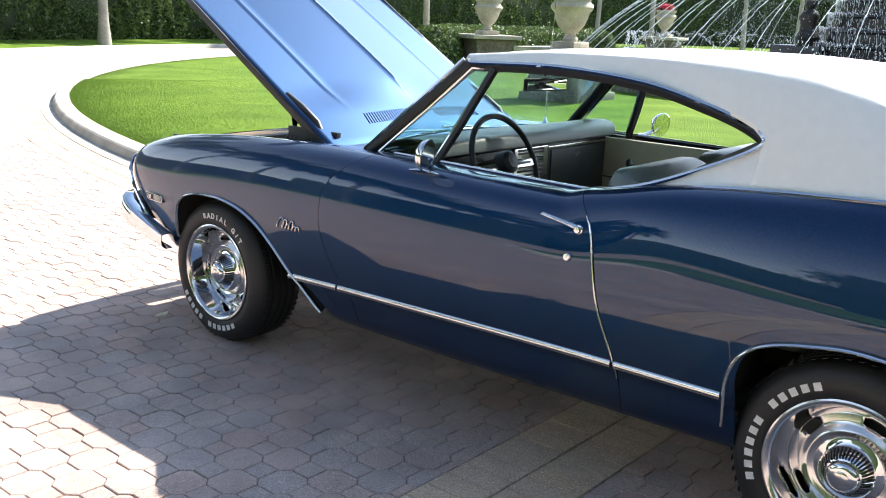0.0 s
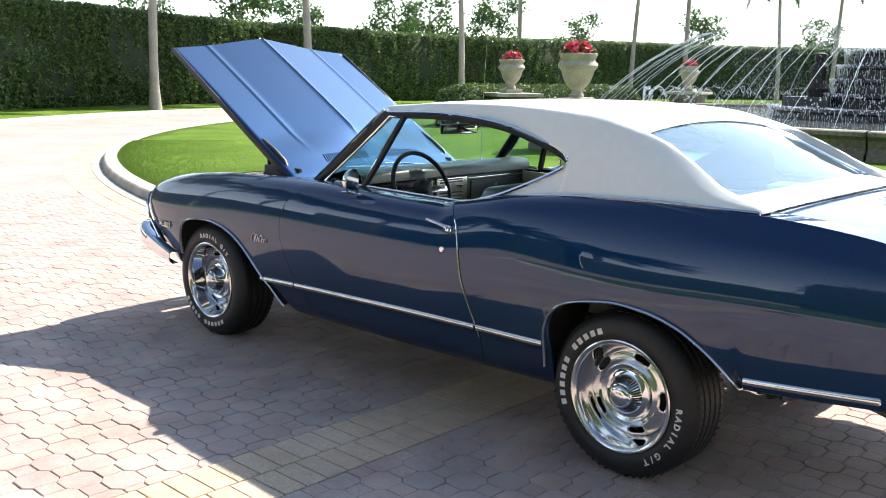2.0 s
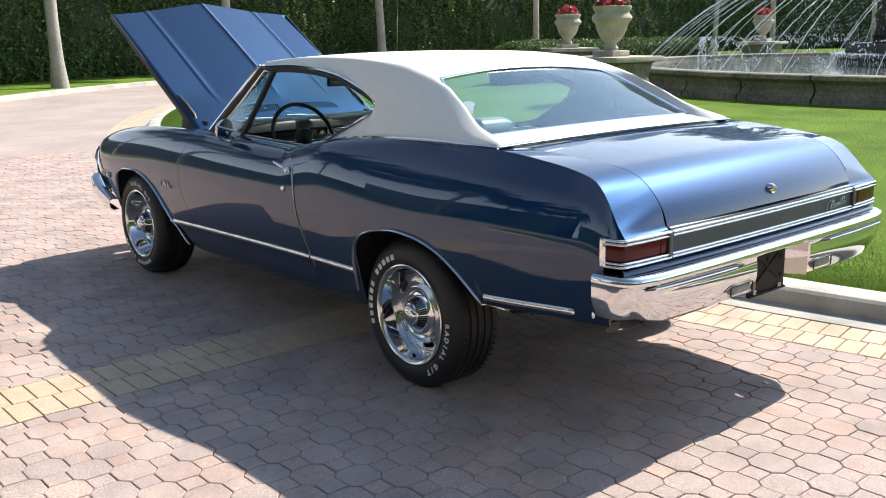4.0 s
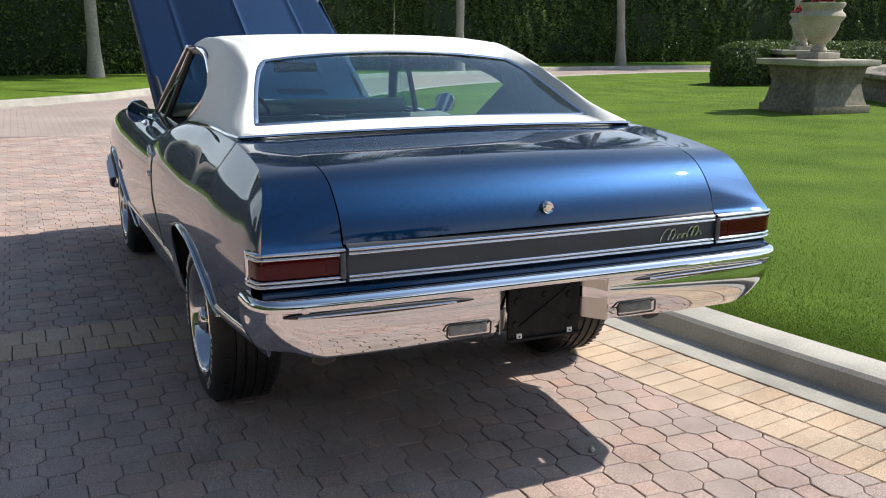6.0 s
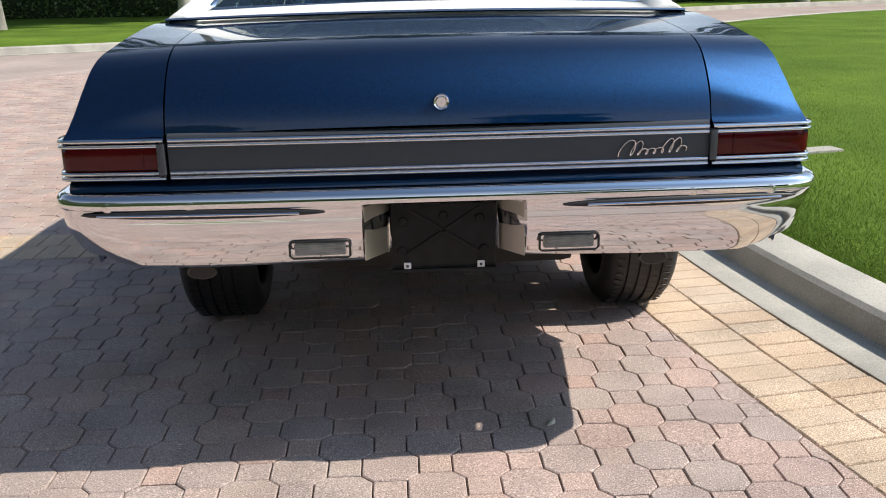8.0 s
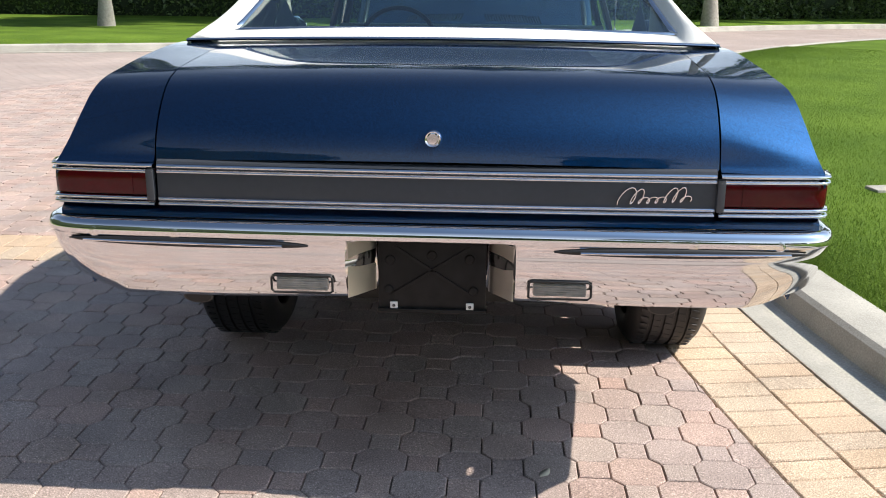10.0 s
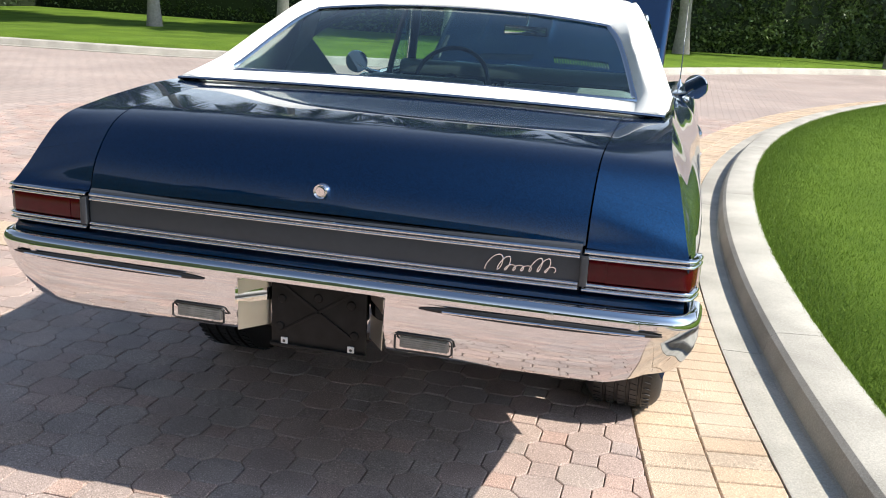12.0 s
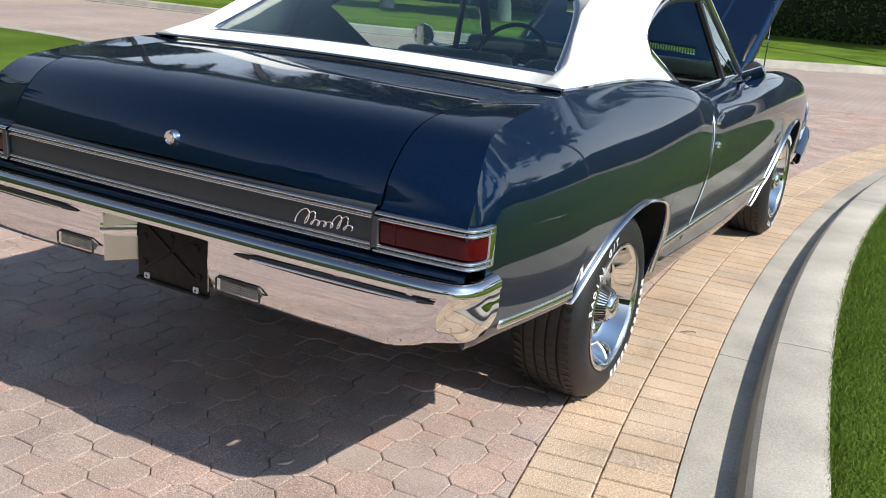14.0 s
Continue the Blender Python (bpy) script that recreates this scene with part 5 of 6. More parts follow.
def roof_mesh():
    """The whole vinyl cover as one welded sheet."""
    ys = list(np.linspace(1.655, tip_y, 36)) + list(np.linspace(tip_y, 0.145, 12))[1:] + list(np.linspace(0.145, -0.312, 24))[1:] + list(np.linspace(-0.312, -0.478, 9))[1:]
    rows = [roof_row(y) for y in ys]
    bm = bmesh.new()

    def quad(p):
        f = bm.faces.new([bm.verts.new(q) for q in p])
        return f
    lin = [(strip_x(tip_y), Zt(tip_y) + 0.003), rows[35][0][-1]]
    base = rows[35][0]
    for side in (-1, 1):
        def put(a, b):
            for k in range(len(a) - 1):
                p = [(side * q[0], q[1], q[2]) for q in (a[k], a[k + 1], b[k + 1], b[k])]
                if (Vector(p[0]) - Vector(p[3])).length < 1e-5 and (Vector(p[1]) - Vector(p[2])).length < 1e-5:
                    continue
                quad(p if side > 0 else p[::-1])
        for r0, r1 in zip(rows, rows[1:]):
            for a, b in zip(r0, r1):
                if a and b:
                    put(a, b)
        # under the window curve: the tip's section carried forward and flattened
        prev = base
        for x, y, z in W3[TIP + 1:]:
            sx, sz = strip_x(y), Zt(y) + 0.003
            scale_ = max(0.0, (z - sz) / (base[-1][2] - base[0][2]))
            now = []
            for k, q in enumerate(base):
                u = k / (len(base) - 1)
                rx = q[0] - mix(base[0][0], base[-1][0], u)
                rz = q[2] - mix(base[0][2], base[-1][2], u)
                now.append((mix(sx, x + 0.006, u) + rx * scale_, y, mix(sz, z + 0.006 * min(1, scale_ * 3), u) + rz * scale_))
            put(now, prev)
            prev = now
    bmesh.ops.remove_doubles(bm, verts=bm.verts[:], dist=0.0006)
    bmesh.ops.recalc_face_normals(bm, faces=bm.faces[:])
    if sum(f.normal.z * f.calc_area() for f in bm.faces) < 0:
        bmesh.ops.reverse_faces(bm, faces=bm.faces[:])
    ob = part_raw("vinyl_roof", bm, VINYL_W, car, "white grained vinyl roof covering")
    so = ob.modifiers.new("body", 'SOLIDIFY')
    so.thickness, so.offset = 0.012, -1
    return ob


def part_raw(name, bm, material, parent, label):
    me = bpy.data.meshes.new(name)
    bm.to_mesh(me)
    bm.free()
    me.materials.append(material)
    me.shade_smooth()
    ob = new(name, me)
    ob.parent = parent
    return tagged(ob, label=label)


vroof = roof_mesh()
tube("tail_strip", [(s * 0.795, -0.486 - 0.013 * (1 - s * s), 1.106 + 0.012 * (1 - s * s)) for s in np.linspace(-1, 1, 41)], 0.008, CHROME, vroof, "bright strip behind the vinyl", 6, flat=(1.4, 0.7))

# rear glass
rows = []
for v in np.linspace(0, 1, 20):
    y = mix(0.142, -0.308, v)
    xe, ze = glass_x(y), glass_z(y) - 0.004
    rows.append([(s * xe, y + (1 - s * s) * mix(0.012, -0.045, v), ze + (1 - s * s) * mix(0.034, 0.012, v) + 0.008 * math.sin(math.pi * v) * (1 - s * s)) for s in np.linspace(-1, 1, 31)])
rg = sheet("rear_window", rows, GLASS, car, "green-tinted rear window", flip=False, thick=0.005)
edge = rows[0] + [r[-1] for r in rows[1:]] + rows[-1][::-1][1:] + [r[0] for r in rows[::-1]][1:-1]
edge = [(p[0], p[1], p[2] + 0.006) for p in edge]
tube("window_trim", edge, 0.011, CHROME, rg, "bright rear window surround", 6, True, flat=(1.3, 0.7))

# windscreen
rows = []
for v in np.linspace(0, 1, 12):
    xe, ye, ze = mix(0.715, 0.575, v), mix(2.02, 1.64, v), mix(0.995, 1.362, v)
    rows.append([(s * xe, ye + (1 - s * s) * mix(0.16, 0.05, v), ze + (1 - s * s) * mix(0.012, 0.028, v)) for s in np.linspace(-1, 1, 25)])
ws = sheet("windshield", rows, GLASS, car, "clear tinted windshield", flip=True, thick=0.005)
tube("header_trim", [(p[0], p[1], p[2] + 0.004) for p in rows[-1]], 0.013, CHROME, ws, "bright header moulding", 6)
tube("base_trim", [(p[0], p[1], p[2] + 0.002) for p in rows[0]], 0.010, CHROME, ws, "bright lower moulding", 6)
for side in (-1, 1):
    tube("a_pillar", [(side * mix(0.725, 0.585, v), mix(2.00, 1.61, v), mix(0.99, 1.362, v)) for v in np.linspace(0, 1, 10)], 0.028, BLACK, car, "black windshield pillar", 8)
    tube("pillar_trim", [(side * mix(0.744, 0.606, v), mix(2.018, 1.632, v), mix(0.998, 1.378, v)) for v in np.linspace(0, 1, 10)], 0.009, CHROME, car, "bright pillar moulding", 6)
    tube("window_reveal", [(side * (x + 0.014), y, z + 0.006) for x, y, z in W3], 0.008, CHROME, car, "bright side window moulding", 6)
    tube("window_seal", [(side * (x - 0.004), y, z - 0.008) for x, y, z in W3[:TIP + 2]], 0.021, BLACK, car, "black window seal", 6)
    ys = np.linspace(0.86, -0.478, 40)
    tube("vinyl_strip", [(side * (strip_x(y) + 0.003), y, Zt(y) + 0.005) for y in ys], 0.0075, CHROME, car, "bright strip under the vinyl", 6)
    # ventilator window
    vent = tube("vent_frame", [(side * 0.735, 1.95, 0.995), (side * 0.735, 1.66, 0.99), (side * 0.69, 1.60, 1.12), (side * 0.605, 1.50, 1.345), (side * 0.605, 1.59, 1.345), (side * 0.66, 1.77, 1.17)], 0.008, CHROME, car, "bright ventilator frame", 6, True)
    tube("vent_post", [(side * 0.738, 1.645, 0.985), (side * 0.69, 1.58, 1.12), (side * 0.605, 1.485, 1.35)], 0.017, BLACK, vent, "black division post", 6)
    raw("vent_glass", [(side * 0.735, 1.94, 1.0), (side * 0.735, 1.66, 1.0), (side * 0.605, 1.5, 1.34), (side * 0.605, 1.59, 1.34)], [(0, 1, 2, 3)], GLASS, vent, "", False).modifiers.new("body", 'SOLIDIFY').thickness = 0.004

# ---- hood ----
HOOD_A = 31.7
hood = new("hood")
hood.parent = car
hood.matrix_basis = pose(0, 2.13, 0.926, HOOD_A)
tagged(hood, label="blue hood propped wide open on its hinges")
HW, HL = 0.698, 1.575


def hood_z(x, y):
    """Peaked middle, two soft creases, flat wings; the creases fade out near the louvres."""
    a = abs(x)
    k = smooth01((y - 0.33) / 0.25)
    peak = (0.056 * max(0.0, 1 - a / 0.43) + (0.010 if a < 0.43 else 0.010 * (HW - a) / (HW - 0.43))
            + 0.007 * max(0.0, 1 - abs(a - 0.43) / 0.02) + 0.006 * max(0.0, 1 - a / 0.018))
    plain_ = 0.050 * (1 - (a / HW) ** 2)
    return mix(plain_, peak, k) - 0.036 - 0.018 * max(0.0, y / HL) ** 3


def hood_back(x):
    return 0.135 - 0.055 * (1 - (x / HW) ** 2)


xs = sorted(set([round(s, 4) for s in np.linspace(-HW, HW, 41)] + [round(q, 4) for b in (-0.43, 0, 0.43) for q in (b - 0.02, b - 0.01, b, b + 0.01, b + 0.02)]))
rows = []
for dy, dz in ((0.004, -0.036), (-0.010, -0.022), (-0.008, -0.010), (0.004, -0.003)):
    rows.append([(x, hood_back(x) + dy, hood_z(x, 0.1) + dz) for x in xs])
for t in np.linspace(0.012, 1, 34):
    rows.append([(x, mix(hood_back(x), HL - 0.05 * (abs(x) / HW) ** 1.5 + 0.02, t), hood_z(x, mix(hood_back(x), HL, t))) for x in xs])
last = rows[-1]
for drop_, back in ((0.025, 0.0), (0.04, 0.012)):
    rows.append([(x, p[1] - back, p[2] - drop_) for x, p in zip(xs, last)])
skin = sheet("hood_skin", rows, PAINT, hood, "", flip=False, thick=0.005, angle=40)
skin.modifiers.remove(skin.modifiers["crisp rim"])
rows = [[(x * 0.98, mix(0.36, HL - 0.06, t), hood_z(x, t * HL) - 0.032) for x in np.linspace(-HW, HW, 21)] for t in np.linspace(0, 1, 12)]
sheet("hood_inner", rows, UNDER, hood, "dark inner hood frame", flip=True)
louvres, slots = [], bmesh.new()
for side in (-1, 1):
    bm = bmesh.new()
    box_bm(bm, (side * HW - 0.004, 0.15, -0.072), (side * HW + 0.004, HL - 0.05, -0.040), 0.002)
    part("hood_flange", bm, BLACK, hood, "dark hood edge")
    for k in range(21):
        x = side * (0.072 + k * 0.0158)
        sl = (hood_z(x + 0.01, 0.27) - hood_z(x - 0.01, 0.27)) / 0.02
        m = Matrix.Translation((x, 0.272, hood_z(x, 0.27))) @ Matrix.Rotation(-math.atan(sl), 4, 'Y') @ Matrix.Rotation(radians(side * 14), 4, 'Z')
        louvres.append(m)
        box_bm(slots, (-0.0042, -0.038, -0.03), (0.0042, 0.038, 0.02), 0.0, m)
        bm = bmesh.new()
        for x0, x1, y0, y1 in ((-0.0054, -0.0042, -0.0392, 0.0392), (0.0042, 0.0054, -0.0392, 0.0392), (-0.0042, 0.0042, 0.038, 0.0392), (-0.0042, 0.0042, -0.0392, -0.038)):
            box_bm(bm, (x0, y0, -0.016), (x1, y1, -0.0005), 0.0, m)
        part("hood_louvre", bm, UNDER, hood, "dark open air louvre" if k == 0 and side < 0 else "")
    # hinge arms and springs
    tube("hood_hinge", [(side * 0.60, 2.38, 0.90), (side * 0.60, 2.42, 1.02), (side * 0.60, 2.50, 1.10)], 0.021, BLACK, car, "black hood hinge arm", 8)
    tube("hood_hinge", [(side * 0.605, 2.62, 0.92), (side * 0.605, 2.60, 1.06), (side * 0.605, 2.66, 1.19)], 0.018, BLACK, car, "black hood hinge arm", 8)
    box("hinge_plate", (side * 0.62 - 0.012, 2.30, 0.90), (side * 0.62 + 0.012, 2.62, 1.025), BLACK, car, "black hinge plate", 0.004)
    tube("hood_hinge", [(side * 0.655, 2.34, 0.97), (side * 0.655, 2.40, 1.06), (side * 0.655, 2.50, 1.12), (side * 0.655, 2.60, 1.165)], 0.016, BLACK, car, "black hood hinge arm", 8)
    helix = [(side * 0.60 + 0.03 * math.cos(a), 2.42 + 0.22 * a / 50, 0.965 + 0.03 * math.sin(a)) for a in np.linspace(0, 50, 160)]
    tube("hinge_spring", helix, 0.0065, BLACK, car, "black coil spring", 6)

# the louvres go right through the skin
me = bpy.data.meshes.new("slots")
bmesh.ops.recalc_face_normals(slots, faces=slots.faces[:])
slots.to_mesh(me)
slots.free()
cutter = new("slots", me)
cutter.matrix_world = hood.matrix_basis.copy()
cutting = skin.modifiers.new("louvres", 'BOOLEAN')
cutting.object, cutting.operation, cutting.solver = cutter, 'DIFFERENCE', 'EXACT'
dg = bpy.context.evaluated_depsgraph_get()
dg.update()
done = bpy.data.meshes.new_from_object(skin.evaluated_get(dg))
skin.modifiers.clear()
skin.data = done
bpy.data.objects.remove(cutter)

# engine bay
bay = box("engine_bay", (-0.67, 2.06, 0.45), (0.67, 3.40, 0.55), UNDER, car, "dark engine bay floor", 0.01)
box("firewall", (-0.68, 2.02, 0.45), (0.68, 2.06, 0.97), BLACK, car, "black firewall")
for side in (-1, 1):
    box("fender_apron", (side * 0.67 - 0.01, 2.06, 0.5), (side * 0.67 + 0.01, 3.45, 0.90), BLACK, car, "black fender apron")
box("radiator_support", (-0.67, 3.36, 0.5), (0.67, 3.42, 0.86), BLACK, car, "black radiator support")
lathe("air_cleaner", [(0.01, 0.93), (0.02, 0.93), (0.02, 0.915), (0.17, 0.91), (0.178, 0.90), (0.178, 0.84), (0.165, 0.83), (0.01, 0.83)], CHROME, car, "chrome round air cleaner", 36, 'Z', (0.0, 2.65, 0.0))
box("engine_block", (-0.30, 2.25, 0.55), (0.30, 3.05, 0.80), BLACK, car, "dark engine block", 0.03)
for side in (-1, 1):
    box("valve_cover", (side * 0.24 - 0.07, 2.32, 0.78), (side * 0.24 + 0.07, 2.98, 0.86), CHROME, car, "chrome valve cover", 0.025)
lathe("brake_booster", [(0.005, 2.03), (0.10, 2.05), (0.12, 2.09), (0.10, 2.15), (0.03, 2.17)], BRIGHT, car, "round brake booster", 24, 'Y', (-0.38, 0, 0.87))
box("heater_box", (0.12, 2.06, 0.70), (0.55, 2.22, 0.95), BLACK, car, "black heater box", 0.02)
# cowl between hood and glass
sheet("cowl", [[(s * 0.71, mix(2.03, 2.19, v) - (0 if v else 0.03), mix(0.985, 0.985, v) + 0.01 * (1 - s * s)) for s in np.linspace(-1, 1, 21)] for v in (0, 0.5, 1)], PAINT, car, "blue cowl panel", flip=False, thick=0.004)
for side in (-1, 1):
    tube("wiper", [(side * 0.15 + 0.12, 2.165, 1.012), (side * 0.15 - 0.1, 2.15, 1.03), (side * 0.15 - 0.32, 2.09, 1.045)], 0.006, BRIGHT, car, "bright wiper arm", 6)

# front end
plan_f = spline([(0.0, 3.74), (0.4, 3.725), (0.7, 3.69), (0.83, 3.655), (0.888, 3.59), (0.912, 3.48), (0.922, 3.34), (0.922, 3.20)], 45)
fullp = [(-p[0], p[1]) for p in plan_f[::-1]][:-1] + [(p[0], p[1]) for p in plan_f]
rows = []
for i, (x, y) in enumerate(fullp):
    a, b = fullp[max(i - 1, 0)], fullp[min(i + 1, len(fullp) - 1)]
    t = Vector((b[0] - a[0], b[1] - a[1])).normalized()
    n = Vector((-t.y, t.x))
    e = max(0.0, min(1.0, (3.64 - y) / 0.44))
    rows.append([(x + n.x * o, y + n.y * o, 0.525 + (z - 0.51) * (1 - 0.45 * e) - 0.105 * e) for o, z in ((-0.05, 0.575), (-0.01, 0.58), (0.008, 0.565), (0.012, 0.52), (0.008, 0.47), (-0.012, 0.44), (-0.05, 0.44))])
sheet("front_bumper", rows, CHROME, car, "polished chrome front bumper", flip=True, thick=0.004, angle=50)
sheet("grille_panel", [[(s * 0.78, 3.565 + 0.04 * (1 - s * s), z) for s in np.linspace(-1, 1, 15)] for z in (0.45, 0.60, 0.76)], BLACK, car, "black grille", flip=True, thick=0.01)
sheet("header_panel", [[(s * 0.74, 3.46 + v * (0.13 + 0.06 * (1 - s * s)), mix(0.87, 0.77, v ** 1.5) + 0.01 * (1 - s * s)) for s in np.linspace(-1, 1, 21)] for v in np.linspace(0, 1, 8)], PAINT, car, "blue nose panel", flip=False, thick=0.004)
for side in (-1, 1):
    tube("nose_trim", [(side * (surf_x(nose(z), z) + 0.002), nose(z) + 0.003, z) for z in np.linspace(0.44, 0.80, 16)] , 0.0085, CHROME, car, "bright nose moulding", 6)


# ---- wheels ----
def letters(text, radius, a0, step, size, parent, x, material):
    """Raised letters set round the sidewall, a mesh."""
    cu = bpy.data.curves.new("lettering", 'FONT')
    verts, faces = [], []
    for k, ch in enumerate(text):
        if ch == " ":
            continue
        cu.body, cu.size, cu.extrude, cu.align_x, cu.offset = ch, size, 0.0008, 'CENTER', 0.0012
        tmp = bpy.data.objects.new("lettering", cu)
        scene.collection.objects.link(tmp)
        dg = bpy.context.evaluated_depsgraph_get()
        dg.update()
        me = bpy.data.meshes.new_from_object(tmp.evaluated_get(dg))
        a = radians(a0 + k * step)
        o = len(verts)
        for v in me.vertices:
            r, s = radius + v.co.y, v.co.x
            verts.append((x - v.co.z, r * math.cos(a) - s * math.sin(a), r * math.sin(a) + s * math.cos(a)))
        faces += [tuple(i + o for i in f.vertices) for f in me.polygons]
        bpy.data.meshes.remove(me)
        bpy.data.objects.remove(tmp)
    bpy.data.curves.remove(cu)
    return verts, faces


def bars(count_, radius, a0, step, height, wide):
    """Plain raised blocks round the sidewall."""
    verts, faces = [], []
    for k in count_:
        a = radians(a0 + k * step)
        o = len(verts)
        for r in (radius, radius + height):
            for s in (-wide / 2, wide / 2):
                for xx in (0.0, -0.0016):
                    verts.append((xx, r * math.cos(a) + s * math.sin(a), r * math.sin(a) - s * math.cos(a)))
        for f in ((0, 2, 3, 1), (4, 5, 7, 6), (0, 1, 5, 4), (2, 6, 7, 3), (1, 3, 7, 5), (0, 4, 6, 2)):
            faces.append(tuple(i + o for i in f))
    return verts, faces


TR, TW = 0.334, 0.122


def make_wheel(width=1.0):
    """A wheel that looks towards -x, its middle at the origin."""
    w = new("wheel")
    w.parent = car
    tagged(w, label="five-slot steel rally wheel with white-lettered tyre")
    t = TW * width
    prof = [(0.222, -t + 0.012), (0.225, -t + 0.002), (0.232, -t - 0.004), (0.246, -t - 0.010), (0.264, -t - 0.0125), (0.288, -t - 0.009), (0.308, -t + 0.002), (0.322, -t + 0.016), (0.330, -t + 0.032), (0.3335, -t + 0.05)]
    groove = []
    for gx in (-0.06, -0.02, 0.02, 0.06):
        groove += [(0.334, gx - 0.007), (0.327, gx - 0.0045), (0.327, gx + 0.0045), (0.334, gx + 0.007)]
    prof += groove + [(r, -h) for r, h in prof[::-1]]
    tyre = lathe("tyre", prof, RUBBER, w, "black radial tyre", 72, 'X', angle=28)
    verts, faces = [], []
    for k in range(64):
        for lane, gx in enumerate((-0.084, -0.04, 0.0, 0.04, 0.084)):
            a = 2 * math.pi * (k + 0.5 * (lane % 2)) / 64
            o = len(verts)
            for da, xx in ((-0.010, gx - 0.013), (0.004, gx - 0.013), (0.012, gx + 0.013), (-0.002, gx + 0.013)):
                for r in (0.3325, 0.3352):
                    verts.append((xx * width, r * math.cos(a + da * 2.4), r * math.sin(a + da * 2.4)))
            for f in ((1, 3, 5, 7), (0, 1, 3, 2), (2, 3, 5, 4), (4, 5, 7, 6), (6, 7, 1, 0)):
                faces.append(tuple(i + o for i in f))
    tagged(raw("tread", verts, faces, RUBBER, tyre, "tread blocks", False), kind="stuff")
    for k in range(12):
        if k != 6:
            v, f = bars([k], 0.252, -18, 7.9, 0.024, 0.022)
            raw("raised_block", [(p[0] - t - 0.0128, p[1], p[2]) for p in v], f, WHITE_LETTER, tyre, "raised white block" if k == 0 else "", False)
    for k, ch in enumerate("RADIAL G/T"):
        if ch != " ":
            v, f = letters(ch, 0.257, 178 + k * 6.7, 0, 0.034, tyre, -t - 0.0128, WHITE_LETTER)
            raw("raised_letter", v, f, WHITE_LETTER, tyre, "raised white letter", False)
    # trim ring with a rolled lip, deep polished barrel, slotted centre, tall ribbed cap
    lathe("trim_ring", [(0.226, -t + 0.008), (0.229, -t - 0.002), (0.2275, -t - 0.008), (0.222, -t - 0.0105), (0.214, -t - 0.008), (0.2085, -t - 0.001), (0.206, -t + 0.004)], BRIGHT, w, "satin trim ring lip", 72, 'X')
    lathe("barrel", [(0.206, -t + 0.004), (0.201, -t + 0.020), (0.194, -t + 0.042), (0.186, -t + 0.064), (0.179, -t + 0.082), (0.172, -t + 0.090), (0.168, 0.04)], CHROME, w, "polished deep rim barrel", 72, 'X')
    verts, faces = [], []
    seg, f0 = 120, -t + 0.085
    rad = [(0.181, f0 + 0.008), (0.175, f0 - 0.003), (0.166, f0 - 0.009), (0.163, f0 - 0.010), (0.144, f0 - 0.013), (0.141, f0 - 0.0135), (0.130, f0 - 0.018), (0.121, f0 - 0.027), (0.116, f0 - 0.029), (0.111, f0 - 0.027), (0.100, f0 - 0.022), (0.07, f0 - 0.020), (0.02, f0 - 0.020)]
    for r, h in rad:
        for k in range(seg):
            a = 2 * math.pi * k / seg
            verts.append((h, r * math.cos(a), r * math.sin(a)))
    for i in range(len(rad) - 1):
        for k in range(seg):
            q = k % 24
            if (i == 3 and 8 <= q <= 16) or (i in (2, 4) and 9 <= q <= 15):
                continue
            j = (k + 1) % seg
            faces.append((i * seg + k, i * seg + j, (i + 1) * seg + j, (i + 1) * seg + k))
    sp = raw("spider", verts, faces, BRIGHT, w, "silver slotted wheel centre", True, 40)
    so = sp.modifiers.new("body", 'SOLIDIFY')
    so.thickness, so.offset = 0.006, 0
    lathe("brake_drum", [(0.02, -t + 0.105), (0.15, -t + 0.105), (0.15, -t + 0.17)], UNDER, w, "dark brake drum", 32, 'X')
    x0 = -t - 0.010
    cap = lathe("hub_cap", [(0.001, x0), (0.028, x0), (0.036, x0 + 0.003), (0.043, x0 + 0.009), (0.0455, x0 + 0.018), (0.050, x0 + 0.020), (0.056, x0 + 0.024), (0.073, x0 + 0.058), (0.078, x0 + 0.063), (0.096, x0 + 0.067), (0.104, x0 + 0.076)], CHROME, w, "chrome ribbed hub cap", 72, 'X')
    for k in range(40):
        a = 2 * math.pi * k / 40
        rib_v = []
        for r, h in ((0.0515, x0 + 0.0195), (0.057, x0 + 0.023), (0.066, x0 + 0.041), (0.0735, x0 + 0.056)):
            for da in (-0.042, 0.042):
                rib_v.append((h - 0.0016, r * math.cos(a + da), r * math.sin(a + da)))
        raw("cap_rib", rib_v, [(0, 1, 3, 2), (2, 3, 5, 4), (4, 5, 7, 6)], BLACK, cap, "dark flute" if k == 0 else "", False)
    lathe("cap_emblem", [(0.001, x0 - 0.002), (0.018, x0 - 0.002), (0.0205, x0 - 0.0005), (0.0205, x0 + 0.002)], BRIGHT, cap, "", 28, 'X')
    return w


w0 = make_wheel()
HUBZ = 0.332
spots = [(-0.752, 2.845, -102, 0), (-0.752, 0.0, 0, 0), (0.752, 2.845, 60, 180), (0.752, 0.0, 193, 180)]
for n_, (x, y, spin, turn) in enumerate(spots):
    m = pose(x, y, HUBZ, 0, 0, turn) @ Matrix.Rotation(radians(spin), 4, 'X')
    if n_ == 0:
        w0.matrix_basis = m
    else:
        made = copy_thing(w0, m)
# ---- car: outer details ----
def out_pt(side, y, z, off=0.0):
    return (side * (surf_x(y, z) + off), y, z)


